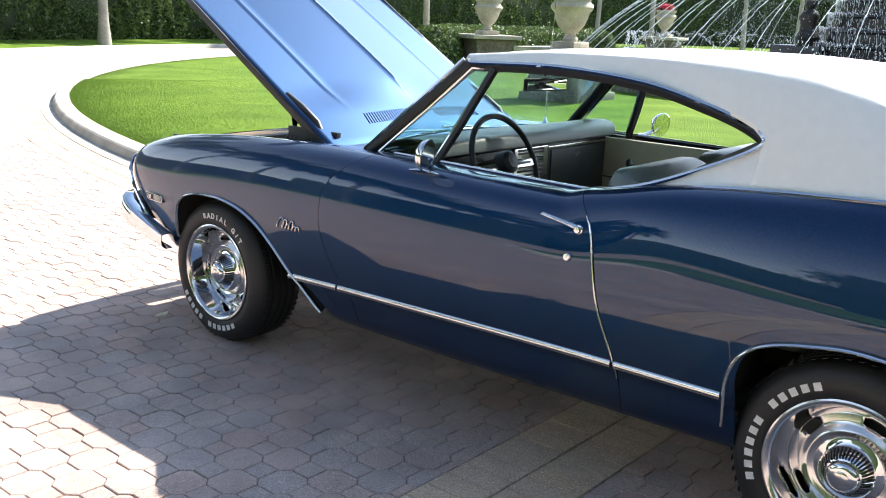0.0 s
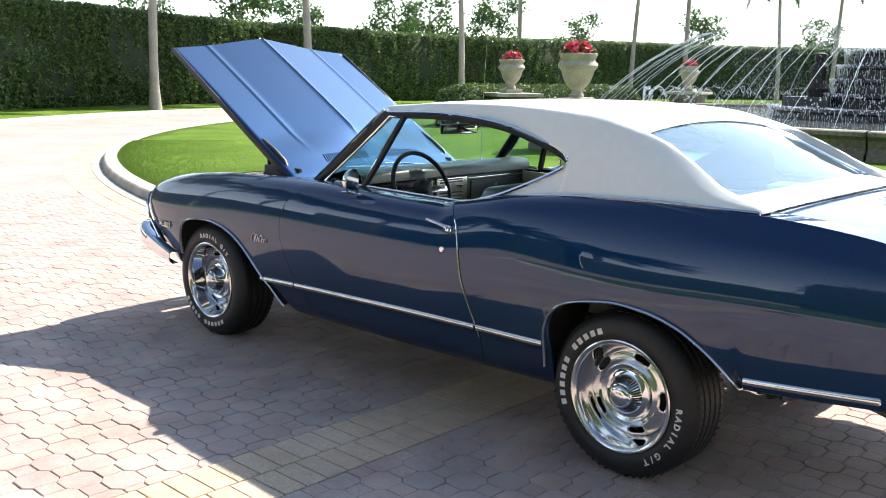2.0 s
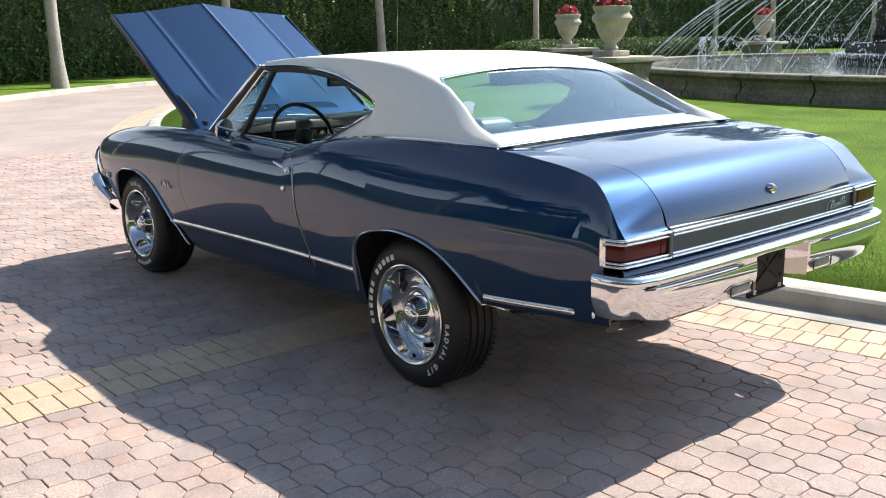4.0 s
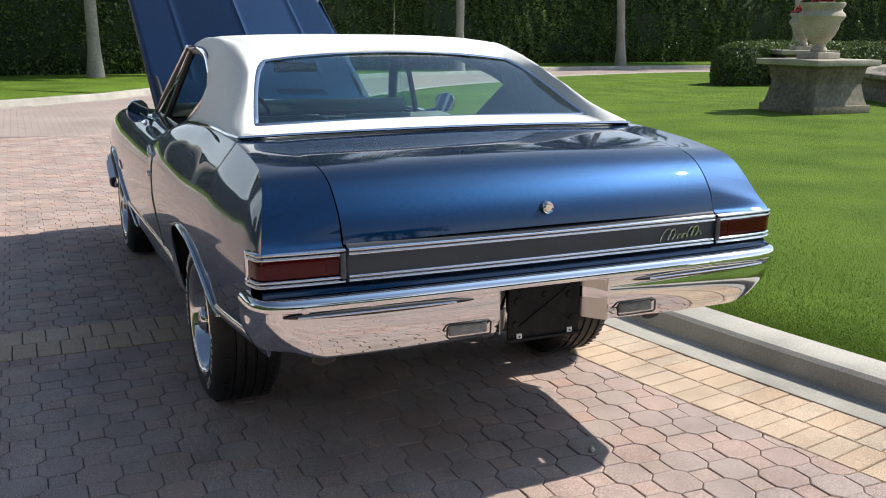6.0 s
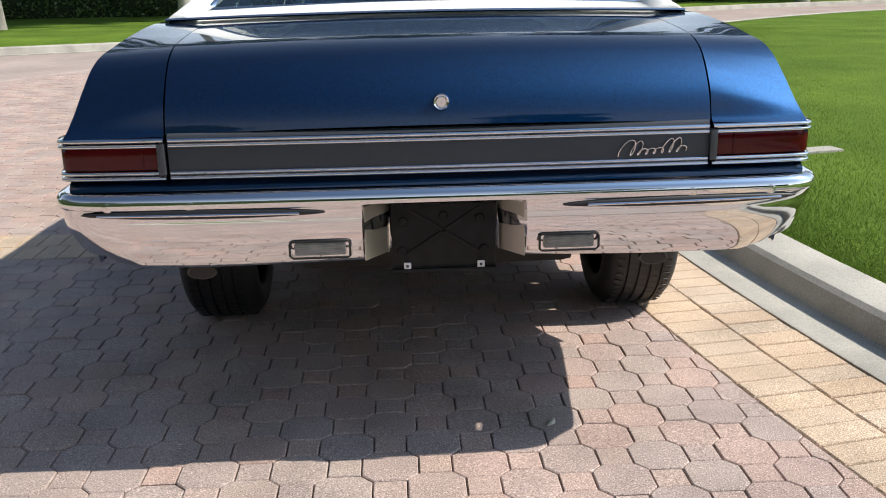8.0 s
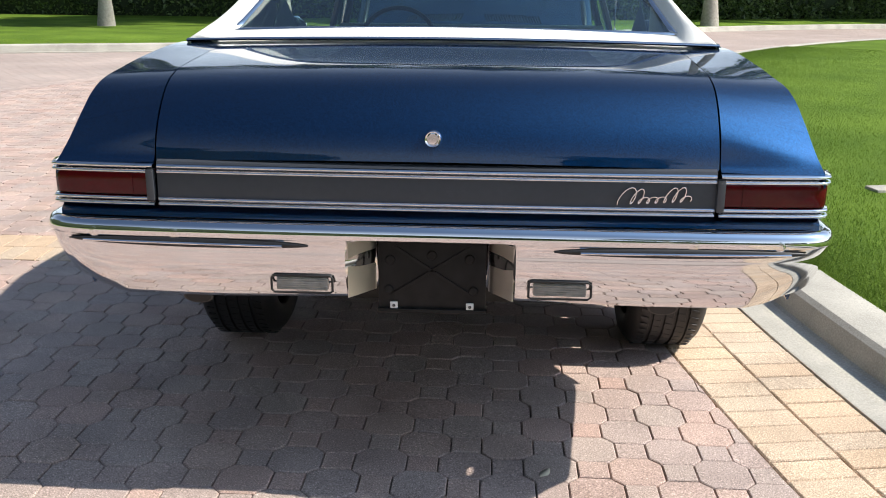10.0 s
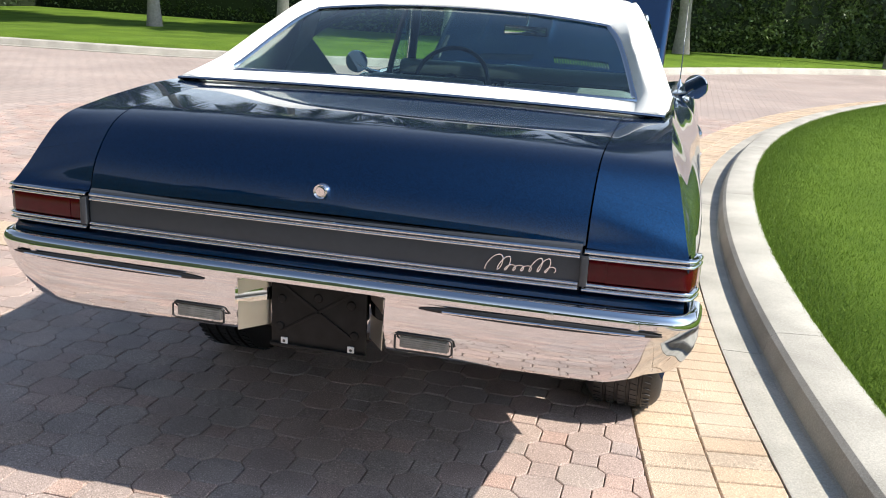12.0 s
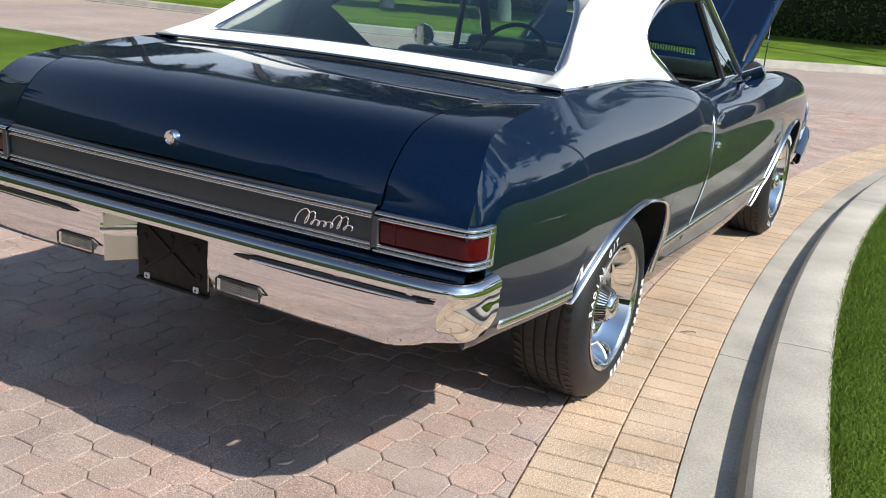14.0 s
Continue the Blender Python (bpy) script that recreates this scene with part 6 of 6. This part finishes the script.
def flourish(length, tall, small, loops, slant=0.45):
    """A row of slanted pen loops, tall or small, as (along, up) pairs."""
    out, step = [], length / (len(loops) + 0.6)
    x = 0.0
    for n, big in enumerate(loops):
        w, h = (step * 1.5, tall) if n == 0 else (step, tall * 0.9 if big else small)
        for u in np.linspace(0, 1, 15)[:-1]:
            z = h * (1 - math.cos(2 * math.pi * u)) / 2
            out.append((x + w * u - 0.36 * w * math.sin(2 * math.pi * u) + slant * z, z))
        x += w
    out.append((x + step * 0.15, small * 0.25))
    return out


for side in (-1, 1):
    # door edge guard
    zs = np.linspace(0.425, 0.955, 26)
    tube("edge_guard", [out_pt(side, seam_r(z) + 0.004, z, 0.0015) for z in zs], 0.0032, BRIGHT, car, "thin bright door edge guard", 6)
    # dark seam in front of the door
    zs = np.linspace(0.34, 0.97, 26)
    tube("door_seam", [out_pt(side, seam_f(z) + 0.0014, z, -0.0035) for z in zs], 0.0022, BLACK, car, "dark shut line", 6)
    # handle
    hd = tube("door_handle", [out_pt(side, 1.035, 0.917, 0.004), out_pt(side, 0.99, 0.913, 0.012), out_pt(side, 0.93, 0.906, 0.016), out_pt(side, 0.89, 0.899, 0.015), out_pt(side, 0.872, 0.897, 0.006)], [0.003, 0.0045, 0.006, 0.0075, 0.006], CHROME, car, "chrome door handle", 8)
    lathe("handle_button", [(0.001, side * 0.012), (0.010, side * 0.011), (0.0115, side * 0.002), (0.016, 0.0), (0.016, -side * 0.008)], CHROME, hd, "", 18, 'X', (side * (surf_x(0.88, 0.892) + 0.006), 0.88, 0.892))
    tube("handle_plate", [out_pt(side, 1.03, 0.918, 0.004), out_pt(side, 0.865, 0.896, 0.004)], 0.0065, CHROME, hd, "", 8, flat=(0.5, 1.0))
    lathe("door_lock", [(0.001, side * 0.007), (0.011, side * 0.006), (0.0145, side * 0.001), (0.0145, -side * 0.006)], CHROME, car, "round chrome door lock", 20, 'X', out_pt(side, 0.905, 0.800, 0.003))
    # mirror
    base = out_pt(side, 1.56, 0.965, 0.0)
    mr = tube("door_mirror", [(side * 0.785, 1.62, 0.985), (side * 0.82, 1.60, 0.992), (side * 0.862, 1.57, 1.012), (side * 0.885, 1.56, 1.03)], [0.016, 0.012, 0.009, 0.009], CHROME, car, "round chrome door mirror", 8)
    hm = pose(side * 0.895, 1.555, 1.043, 8, 0, side * -16)
    bm_v, bm_f = [], []
    prof_ = [(0.001, 0.040), (0.03, 0.036), (0.05, 0.022), (0.060, 0.004), (0.0605, -0.004), (0.057, -0.0065)]
    for r, h in prof_:
        for k in range(28):
            a = 2 * math.pi * k / 28
            bm_v.append(hm @ Vector((r * math.cos(a), h, r * math.sin(a))))
    raw("mirror_shell", bm_v, grid_faces(len(prof_), 28, wrap=True, flip=True), CHROME, mr, "", True, 40)
    raw("mirror_glass", [hm @ Vector((0.0575 * math.cos(a), -0.0055, 0.0575 * math.sin(a))) for a in np.linspace(0, 2 * math.pi, 29)[:-1]], [tuple(range(28))], MIRROR, mr, "round mirror glass", False)
    tube("mirror_base", [out_pt(side, 1.66, 0.975, 0.004), out_pt(side, 1.60, 0.98, 0.008), out_pt(side, 1.52, 0.975, 0.004)], [0.006, 0.016, 0.006], CHROME, mr, "", 8, flat=(1.0, 0.5))
    # script badge on the fender: a plain flowing shape
    tube("script_badge", [out_pt(side, 2.335 - u, 0.648 + v, 0.004) for u, v in flourish(0.135, 0.046, 0.022, (1, 1, 0, 1, 0, 0))], 0.0027, CHROME, car, "chrome flowing emblem", 6)
    # displacement badge and marker lamp
    ob = box("side_marker", (-0.075, -0.006, -0.019), (0.075, 0.006, 0.019), CHROME, car, "chrome side marker with dark number panel", 0.004)
    y_, z_ = 3.30, 0.622
    slope = math.degrees(math.atan2(surf_x(3.44, z_) - surf_x(3.31, z_), 0.13))
    ob.matrix_basis = Matrix.Translation(out_pt(side, y_, z_, 0.002)) @ pose(0, 0, 0, 0, 0, 90 * side - slope * side * 1.0) @ pose(0, 0, 0, 4 * 0)
    pn = box("number_panel", (-0.070, -0.009, -0.0145) if side < 0 else (-0.0, -0.009, -0.0145), (0.0, -0.004, 0.0145) if side < 0 else (0.07, -0.004, 0.0145), BLACK, ob, "black panel", 0.001)
    box("marker_lens", (0.004, -0.009, -0.0145) if side < 0 else (-0.07, -0.009, -0.0145), (0.07, -0.004, 0.0145) if side < 0 else (-0.004, -0.004, 0.0145), CLEAR_LENS, ob, "clear marker lens", 0.001)
    cu = bpy.data.curves.new("badge_number", 'FONT')
    cu.body, cu.size, cu.extrude, cu.align_x, cu.align_y, cu.offset = "350", 0.026, 0.0008, 'CENTER', 'CENTER', 0.0006
    tmp = new("tmp_text", cu)
    dg = bpy.context.evaluated_depsgraph_get()
    dg.update()
    me = bpy.data.meshes.new_from_object(tmp.evaluated_get(dg))
    bpy.data.objects.remove(tmp)
    bpy.data.curves.remove(cu)
    me.materials.clear()
    me.materials.append(CHROME)
    tx = new("badge_number", me)
    tx.parent = ob
    tx.matrix_basis = pose(-0.035 if side < 0 else 0.035, -0.0102, 0, 90)

# tail script: a plain flowing shape
pts = [(0.43 + u, tail_y(0.43 + u) - 0.004, 0.790 + v + 0.05 * u) for u, v in flourish(0.165, 0.038, 0.014, (1, 1, 0, 0, 0, 1, 1, 0))]
tube("tail_script", pts, 0.0019, CHROME, car, "chrome flowing emblem on the tail panel", 6, up=(0, 1, 0))

# aerial on the right fender
aer = tube("antenna", [(0.81, 2.2, 0.985), (0.81, 2.19, 1.35), (0.81, 2.17, 1.78)], [0.0035, 0.0026, 0.0016], CHROME, car, "thin chrome radio aerial", 6)
lathe("antenna_base", [(0.022, 0.985), (0.018, 0.998), (0.009, 1.012), (0.005, 1.03)], CHROME, aer, "", 16, 'Z', (0.81, 2.2, 0.0))


# ---- car: inside ----
def pad_shape(name, lo, hi, material, parent, label, soft=0.05, m=None, tufts=0):
    """A stuffed block with rounded edges and a few pressed seams."""
    bm = bmesh.new()
    box_bm(bm, lo, hi, min(soft, 0.45 * min(hi[i] - lo[i] for i in range(3))), m)
    return part(name, bm, material, parent, label, True, 60)


dash = new("dashboard")
dash.parent = car
tagged(dash, label="black dashboard with bright strips and a padded top")
rows = []
for s in np.linspace(-1, 1, 21):
    x = s * 0.695
    b = 0.09 * (1 - s * s)
    rows.append([(x, y + (b if y > 1.9 else 0), z) for y, z in ((2.0, 0.995), (1.94, 1.028), (1.84, 1.058), (1.77, 1.064), (1.72, 1.055), (1.70, 1.03), (1.698, 0.995), (1.735, 0.982))])
sheet("dash_pad", rows, DASHPAD, dash, "dark grey-green padded dash top", flip=False, thick=0.006, angle=60)
box("dash_face", (-0.69, 1.745, 0.70), (0.69, 1.79, 1.02), DASH, dash, "black dash face", 0.006)
box("instrument_panel", (-0.56, 1.728, 0.84), (-0.185, 1.748, 0.98), BLACK, dash, "black instrument panel", 0.006)
for x, z, r in ((-0.50, 0.915, 0.045), (-0.37, 0.915, 0.052), (-0.148, 0.948, 0.027), (-0.148, 0.888, 0.027)):
    g = lathe("gauge", [(0.001, 0.004), (r * 0.8, 0.004), (r * 0.86, -0.004), (r, -0.006), (r * 1.02, 0.004)], BRIGHT if r < 0.03 else BLACK, dash, "round gauge with bright rim", 24, 'Y', (x, 1.726, z))
    box("needle", (x - 0.002, 1.722, z - 0.004), (x + 0.002, 1.7245, z + r * 0.6), WHITE_LETTER, g, "", 0.0005)
radio = box("radio_panel", (-0.11, 1.725, 0.84), (0.15, 1.748, 0.98), BRIGHT, dash, "bright metal radio panel", 0.005)
for z in (0.852, 0.872, 0.892, 0.952, 0.966):
    box("slot", (-0.085, 1.721, z), (0.105, 1.727, z + 0.009), BLACK, radio, "", 0.001)
for x in (-0.07, 0.09):
    lathe("knob", [(0.001, -0.02), (0.010, -0.02), (0.011, -0.004), (0.011, 0.0)], CHROME, radio, "", 14, 'Y', (x, 1.724, 0.925))
box("dash_strip", (0.17, 1.735, 0.958), (0.67, 1.749, 0.970), BRIGHT, dash, "bright ribbed strip", 0.003)
box("glove_door", (0.20, 1.738, 0.78), (0.64, 1.749, 0.95), DASH, dash, "black glove box door", 0.004)
lathe("glove_lock", [(0.001, -0.008), (0.012, -0.007), (0.014, 0.0)], CHROME, dash, "chrome lock", 14, 'Y', (0.42, 1.737, 0.915))

wheel_m = pose(-0.37, 1.585, 0.962, -24)
steer = new("steering_wheel")
steer.parent = car
steer.matrix_basis = wheel_m
tagged(steer, label="black two-spoke steering wheel with a silver bar")
tube("rim", [(0.2 * math.cos(a), 0, 0.2 * math.sin(a)) for a in np.linspace(0, 2 * math.pi, 49)[:-1]], 0.0125, BLACK, steer, "", 10, True, up=(0, 1, 0))
for s in (-1, 1):
    box("spoke", (0.02 * s if s > 0 else -0.185, -0.006, -0.028), (0.185 if s > 0 else -0.02, 0.006, 0.004), BRIGHT, steer, "slotted silver spoke", 0.004)
    box("spoke_slot", (0.06 if s > 0 else -0.165, -0.0075, -0.016), (0.165 if s > 0 else -0.06, 0.0075, -0.006), BLACK, steer, "", 0.001)
lathe("horn_cap", [(0.001, -0.045), (0.03, -0.043), (0.045, -0.03), (0.05, -0.005), (0.05, 0.02)], BLACK, steer, "", 24, 'Y')
tube("column", [(0, 0.01, 0), (0, 0.30, 0.02)], 0.032, BLACK, steer, "", 12)

bench = new("front_bench")
bench.parent = car
tagged(bench, label="grey-green vinyl front bench seat with split backs")
pad_shape("seat", (-0.64, 0.98, 0.50), (0.64, 1.50, 0.70), SEAT_D, bench, "", 0.06)
for s in (-1, 1):
    pad_shape("backrest", (s * 0.335 - 0.30, -0.07, 0.0), (s * 0.335 + 0.30, 0.07, 0.46), SEAT_D, bench, "", 0.065, pose(0, 1.0, 0.60, 14))
rear = new("rear_bench")
rear.parent = car
tagged(rear, label="grey-green vinyl rear bench seat")
pad_shape("seat", (-0.60, 0.22, 0.50), (0.60, 0.62, 0.70), SEAT_D, rear, "", 0.06)
pad_shape("backrest", (-0.62, -0.07, 0.0), (0.62, 0.07, 0.42), SEAT_D, rear, "", 0.06, pose(0, 0.24, 0.60, 14))
sheet("parcel_shelf", [[(s * 0.70, y, z) for s in np.linspace(-1, 1, 9)] for y, z in ((-0.36, 1.075), (-0.20, 1.05), (0.02, 1.035), (0.14, 1.03))], DASHPAD, car, "dark parcel shelf under the rear window", flip=False, thick=0.01)
box("rear_bulkhead", (-0.70, 0.02, 0.52), (0.70, 0.06, 1.03), BLACK, car, "", 0.004)
ob = tagged(box("paper_box", (-0.11, -0.06, 0.0), (0.11, 0.06, 0.045), PLASTER, None, "small white paper box lying on the parcel shelf", 0.006), category="box")
ob.matrix_world = pose(0.30, -0.10, 1.046, 0, 0, 10)
for side in (-1, 1):
    dc = box("door_card", (side * 0.712 - 0.014, 0.86, 0.46), (side * 0.712 + 0.014, 1.92, 0.975), SEAT, car, "gold-cream vinyl door card", 0.008)
    box("armrest", (side * 0.675 - 0.03, 1.12, 0.70), (side * 0.675 + 0.03, 1.45, 0.745), SEAT, dc, "padded armrest", 0.015)
    box("card_strip", (side * 0.695 - 0.004, 0.88, 0.775), (side * 0.695 + 0.004, 1.88, 0.783), CHROME, dc, "bright strip", 0.002)
    cr = lathe("window_crank", [(0.001, 0.0), (0.022, 0.004), (0.026, 0.012)], CHROME, dc, "chrome window crank", 16, 'X', (side * 0.688, 1.60, 0.86))
    tube("crank_arm", [(side * 0.682, 1.60, 0.86), (side * 0.672, 1.53, 0.84), (side * 0.655, 1.53, 0.84)], 0.006, CHROME, dc, "", 6)
    lathe("lock_button", [(0.006, 0.0), (0.007, 0.02), (0.005, 0.024), (0.001, 0.025)], CHROME, dc, "", 10, 'Z', (side * 0.712, 0.93, 0.975))
    box("quarter_trim", (side * 0.70 - 0.012, 0.10, 0.77), (side * 0.70 + 0.012, 0.855, 0.99), SEAT, car, "cream vinyl side trim", 0.008)
    box("trim_strip", (side * 0.685 - 0.003, 0.25, 0.86), (side * 0.685 + 0.003, 0.83, 0.866), BLACK, car, "", 0.001)
    raw("sail_lining", [(side * 0.69, 0.80, 1.0), (side * 0.69, 0.10, 1.06), (side * 0.62, 0.16, 1.30), (side * 0.64, 0.40, 1.33), (side * 0.69, 0.42, 1.21)], [(0, 1, 2, 3, 4)], DASHPAD, car, "dark inner sail lining", False)
rows = [[(s * 0.56, y, mid_z(y) - 0.035 - 0.03 * s * s) for s in np.linspace(-1, 1, 13)] for y in np.linspace(0.2, 1.62, 12)]
sheet("headliner", rows, DASHPAD, car, "dark headliner", flip=True)
im = new("inside_mirror")
im.parent = car
im.matrix_basis = pose(0.0, 1.665, 1.262, 0, 0, -12)
tagged(im, label="rear-view mirror under the header")
bm = bmesh.new()
box_bm(bm, (-0.125, -0.012, -0.028), (0.125, 0.008, 0.028), 0.012)
part("shell", bm, BLACK, im, "")
box("mirror_face", (-0.115, -0.0135, -0.022), (0.115, -0.0115, 0.022), MIRROR, im, "silvered glass", 0.0004)
tube("stalk", [(0, 0.0, 0.02), (0, 0.02, 0.06), (0, 0.03, 0.10)], 0.006, CHROME, im, "", 6)

# ---- small things on the ground ----
def leaf(at, turn, size, material, label):
    pts = [Vector((size * (t - 0.5) * 2, size * 0.42 * math.sin(math.pi * t) * s, 0.35 * size * (t - 0.5) ** 2 + 0.004)) for s in (-1, 1) for t in np.linspace(0, 1, 8)]
    faces = [(k, k + 1, 8 + k + 1, 8 + k) for k in range(7)]
    ob = raw("fallen_leaf", pts, faces, material, None, label, True)
    so = ob.modifiers.new("body", 'SOLIDIFY')
    so.thickness = 0.001
    ob.matrix_world = pose(*at, 0, 0, turn)
    return tagged(ob, category="leaf")


DRY = plain("dry_leaf", (0.62, 0.55, 0.40), 0.8, vary=0.2)
leaf((-0.86, 3.33, 0.001), 20, 0.055, DRY, "pale dry leaf lying on the pavers")
leaf((0.30, -1.06, 0.001), 60, 0.028, DRY, "small pale leaf lying on the pavers")
tw = tube("twig", [(0.93, 0.79, 0.006), (0.95, 0.80, 0.012), (0.965, 0.83, 0.007), (0.985, 0.835, 0.005)], 0.0022, BLACK, None, "thin dark twig lying on the tan pavers", 5)
tagged(tw, category="twig")
vb = tagged(box("valve_cover_plate", (-0.15, -0.07, 0), (0.15, 0.07, 0.03), CONCRETE, None, "pale concrete utility cover set in the lawn", 0.008), category="cover")
vb.matrix_world = pose(2.52, 2.26, 0.10, 0, 0, 12)
# ---- paving, piece by piece ----
PER, ROW, FLAT, SLOPE, CUT = 0.235, 0.1175, 0.088, 0.030, 0.030
paving = thing("pavement", "interlocking pink-grey eight-sided concrete pavers with dark joints", "pavement", kind="structure")
bed = sheet("joint_sand", [[across(t, a, -0.018, R_GUTTER + 0.004, out_r(a) - 0.16) for a in np.linspace(PAVE_A0 + 0.66, PAVE_A1, 100)] for t in (0, 0.2, 0.45, 0.7, 1)], SAND, None, "dark sand bed under the pavers", smooth=False)
tagged(bed, kind="structure", category="pavement")


def outline(kind):
    """Half of one course's shape: the wide eight-sided stone or the narrow one beside it."""
    g = 0.0016
    if kind == "wide":
        a, b, H, h = FLAT / 2, FLAT / 2 + SLOPE, (ROW + CUT) / 2 - g, (ROW - CUT) / 2 - g
        return [(-a, -H), (a, -H), (b - g, -h), (b - g, h), (a, H), (-a, H), (-b + g, h), (-b + g, -h)]
    w, h = (PER - FLAT - 2 * SLOPE) / 2 - g, (ROW - CUT) / 2 - g
    return [(-w, -h), (w, -h), (w, h), (-w, h)]


def piece_data(pts, z0=-0.03, z1=0.0, ch=0.003):
    """A stone with a chamfered top edge."""
    n = len(pts)
    c = (sum(p[0] for p in pts) / n, sum(p[1] for p in pts) / n)
    def shrink(p, d):
        v = Vector((p[0] - c[0], p[1] - c[1]))
        return (p[0] - v.x / v.length * d, p[1] - v.y / v.length * d)
    verts = [(*p, z0) for p in pts] + [(*p, z1 - ch) for p in pts] + [(*shrink(p, ch * 1.2), z1) for p in pts]
    faces = []
    for k in range(n):
        j = (k + 1) % n
        faces += [(k, j, n + j, n + k), (n + k, n + j, 2 * n + j, 2 * n + k)]
    faces.append(tuple(range(2 * n, 3 * n)))
    return verts, faces


def mesh_of(name, pts, material):
    v, f = piece_data(pts)
    me = bpy.data.meshes.new(name)
    me.from_pydata(v, [], f)
    me.materials.append(material)
    return me


BAND_Y0, BAND_Y1 = 0.782, 1.212


def trim(pts, keep):
    """The part of a convex outline on the side where keep() is positive; keep is linear."""
    out = []
    for p, q in zip(pts, pts[1:] + pts[:1]):
        a, b = keep(p), keep(q)
        if a >= 0:
            out.append(p)
        if a * b < 0:
            t = a / (a - b)
            out.append((mix(p[0], q[0], t), mix(p[1], q[1], t)))
    return out


near = {k: mesh_of("paver", outline(k), PAVER) for k in ("wide", "narrow")}
pr = random.Random(11)
rest_v, rest_f, single = [], [], 0
for j in range(-72, 90):
    y = j * ROW + 0.036
    for i in range(-42, 24):
        for kind, off in (("wide", 0.0), ("narrow", PER / 2)):
            x = i * PER + off + (PER / 2 if j % 2 else 0.0) - 0.036
            r = math.hypot(x - ISLE.x, y - ISLE.y)
            ang = math.degrees(math.atan2(y - HUB.y, x - HUB.x)) % 360
            if r < R_PINK - 0.07 or math.hypot(x - HUB.x, y - HUB.y) + 0.08 > out_r(ang) - 0.19 or not PAVE_A0 + 0.1 < ang < PAVE_A1 - 0.1:
                continue
            dz, tilt = pr.uniform(-0.0022, 0.0012), (pr.gauss(0, 0.006), pr.gauss(0, 0.006))
            pts = [(x + p[0], y + p[1]) for p in outline(kind)]
            whole = len(pts)
            # stones are sawn off at the tan border and at the band
            ox, oy = (x - ISLE.x) / r, (y - ISLE.y) / r
            cut = trim(pts, lambda p: (p[0] - ISLE.x) * ox + (p[1] - ISLE.y) * oy - R_PINK - 0.003)
            if x < 0.6 and y < (BAND_Y0 + BAND_Y1) / 2:
                cut = trim(cut, lambda p: BAND_Y0 - 0.003 - p[1])
            if x < 0.6 and y >= (BAND_Y0 + BAND_Y1) / 2:
                cut = trim(cut, lambda p: p[1] - BAND_Y1 - 0.003)
            area = abs(sum(p[0] * q[1] - q[0] * p[1] for p, q in zip(cut, cut[1:] + cut[:1]))) / 2
            if len(cut) < 3 or area < 0.0006:
                continue
            if cut == pts and -1.45 < x < 0.95 and -1.9 < y < -0.75 and single < 300:
                ob = new("paver", near[kind])
                ob.parent = paving
                ob.matrix_basis = Matrix.Translation((x, y, dz)) @ Matrix.Rotation(tilt[0], 4, 'X') @ Matrix.Rotation(tilt[1], 4, 'Y')
                single += 1
                continue
            v, f = piece_data([(p[0] - x, p[1] - y) for p in cut])
            o = len(rest_v)
            rest_v += [(x + p[0], y + p[1], p[2] + dz + p[1] * tilt[0] - p[0] * tilt[1]) for p in v]
            rest_f += [tuple(q + o for q in t) for t in f]
rest = raw("pavers", rest_v, rest_f, PAVER_I, paving, "", False)
tagged(rest, kind="stuff")

# tan border of two courses along the gutter
border = thing("paver_border", "two courses of tan concrete pavers along the gutter", "pavement", kind="structure")
bm_v, bm_f, single = [], [], 0
for c, (r0, r1) in enumerate(((R_GUTTER + 0.004, R_TAN - 0.0018), (R_TAN + 0.0018, R_PINK - 0.002))):
    step = math.degrees(0.1045 / R_TAN)
    a = 138 + c * step * 0.4
    while a < PAVE_A1 - 0.3:
        g = math.degrees(0.0034 / R_TAN)
        pts = [isle_pt(r0, a + g)[:2], isle_pt(r0, a + step - g)[:2], isle_pt(r1, a + step - g)[:2], isle_pt(r1, a + g)[:2]]
        mid = Vector(((pts[0][0] + pts[2][0]) / 2, (pts[0][1] + pts[2][1]) / 2))
        v, f = piece_data([(p[0] - mid.x, p[1] - mid.y) for p in pts][::-1], ch=0.0042)
        dz = pr.uniform(-0.002, 0.0015)
        if 175.5 < a < 196 and single < 250:
            me = bpy.data.meshes.new("paver")
            me.from_pydata(v, [], f)
            me.materials.append(TAN)
            ob = new("paver", me)
            ob.parent, ob.location = border, (mid.x, mid.y, dz)
            single += 1
        else:
            o = len(bm_v)
            bm_v += [(p[0] + mid.x, p[1] + mid.y, p[2] + dz) for p in v]
            bm_f += [tuple(q + o for q in t) for t in f]
        a += step
tagged(raw("pavers", bm_v, bm_f, TAN_I, border, "", False), kind="stuff")
# tan band of two courses across the road
band = thing("paver_band", "tan rectangular pavers in a band across the road", "pavement", kind="structure")
n = 0
wide = (BAND_Y1 - BAND_Y0) / 2
x = -5.2
while x < 0.55:
    for c in (0, 1):
        y0 = BAND_Y0 + c * wide
        px = x + c * 0.045
        pts = [(-0.0495, -wide / 2 + 0.003), (0.0495, -wide / 2 + 0.003), (0.0495, wide / 2 - 0.003), (-0.0495, wide / 2 - 0.003)]
        v, f = piece_data(pts)
        me = bpy.data.meshes.new("paver")
        me.from_pydata(v, [], f)
        me.materials.append(TAN)
        ob = new("paver", me)
        ob.parent, ob.location = band, (px, y0 + wide / 2, pr.uniform(0.001, 0.003))
        n += 1
    x += 0.1045
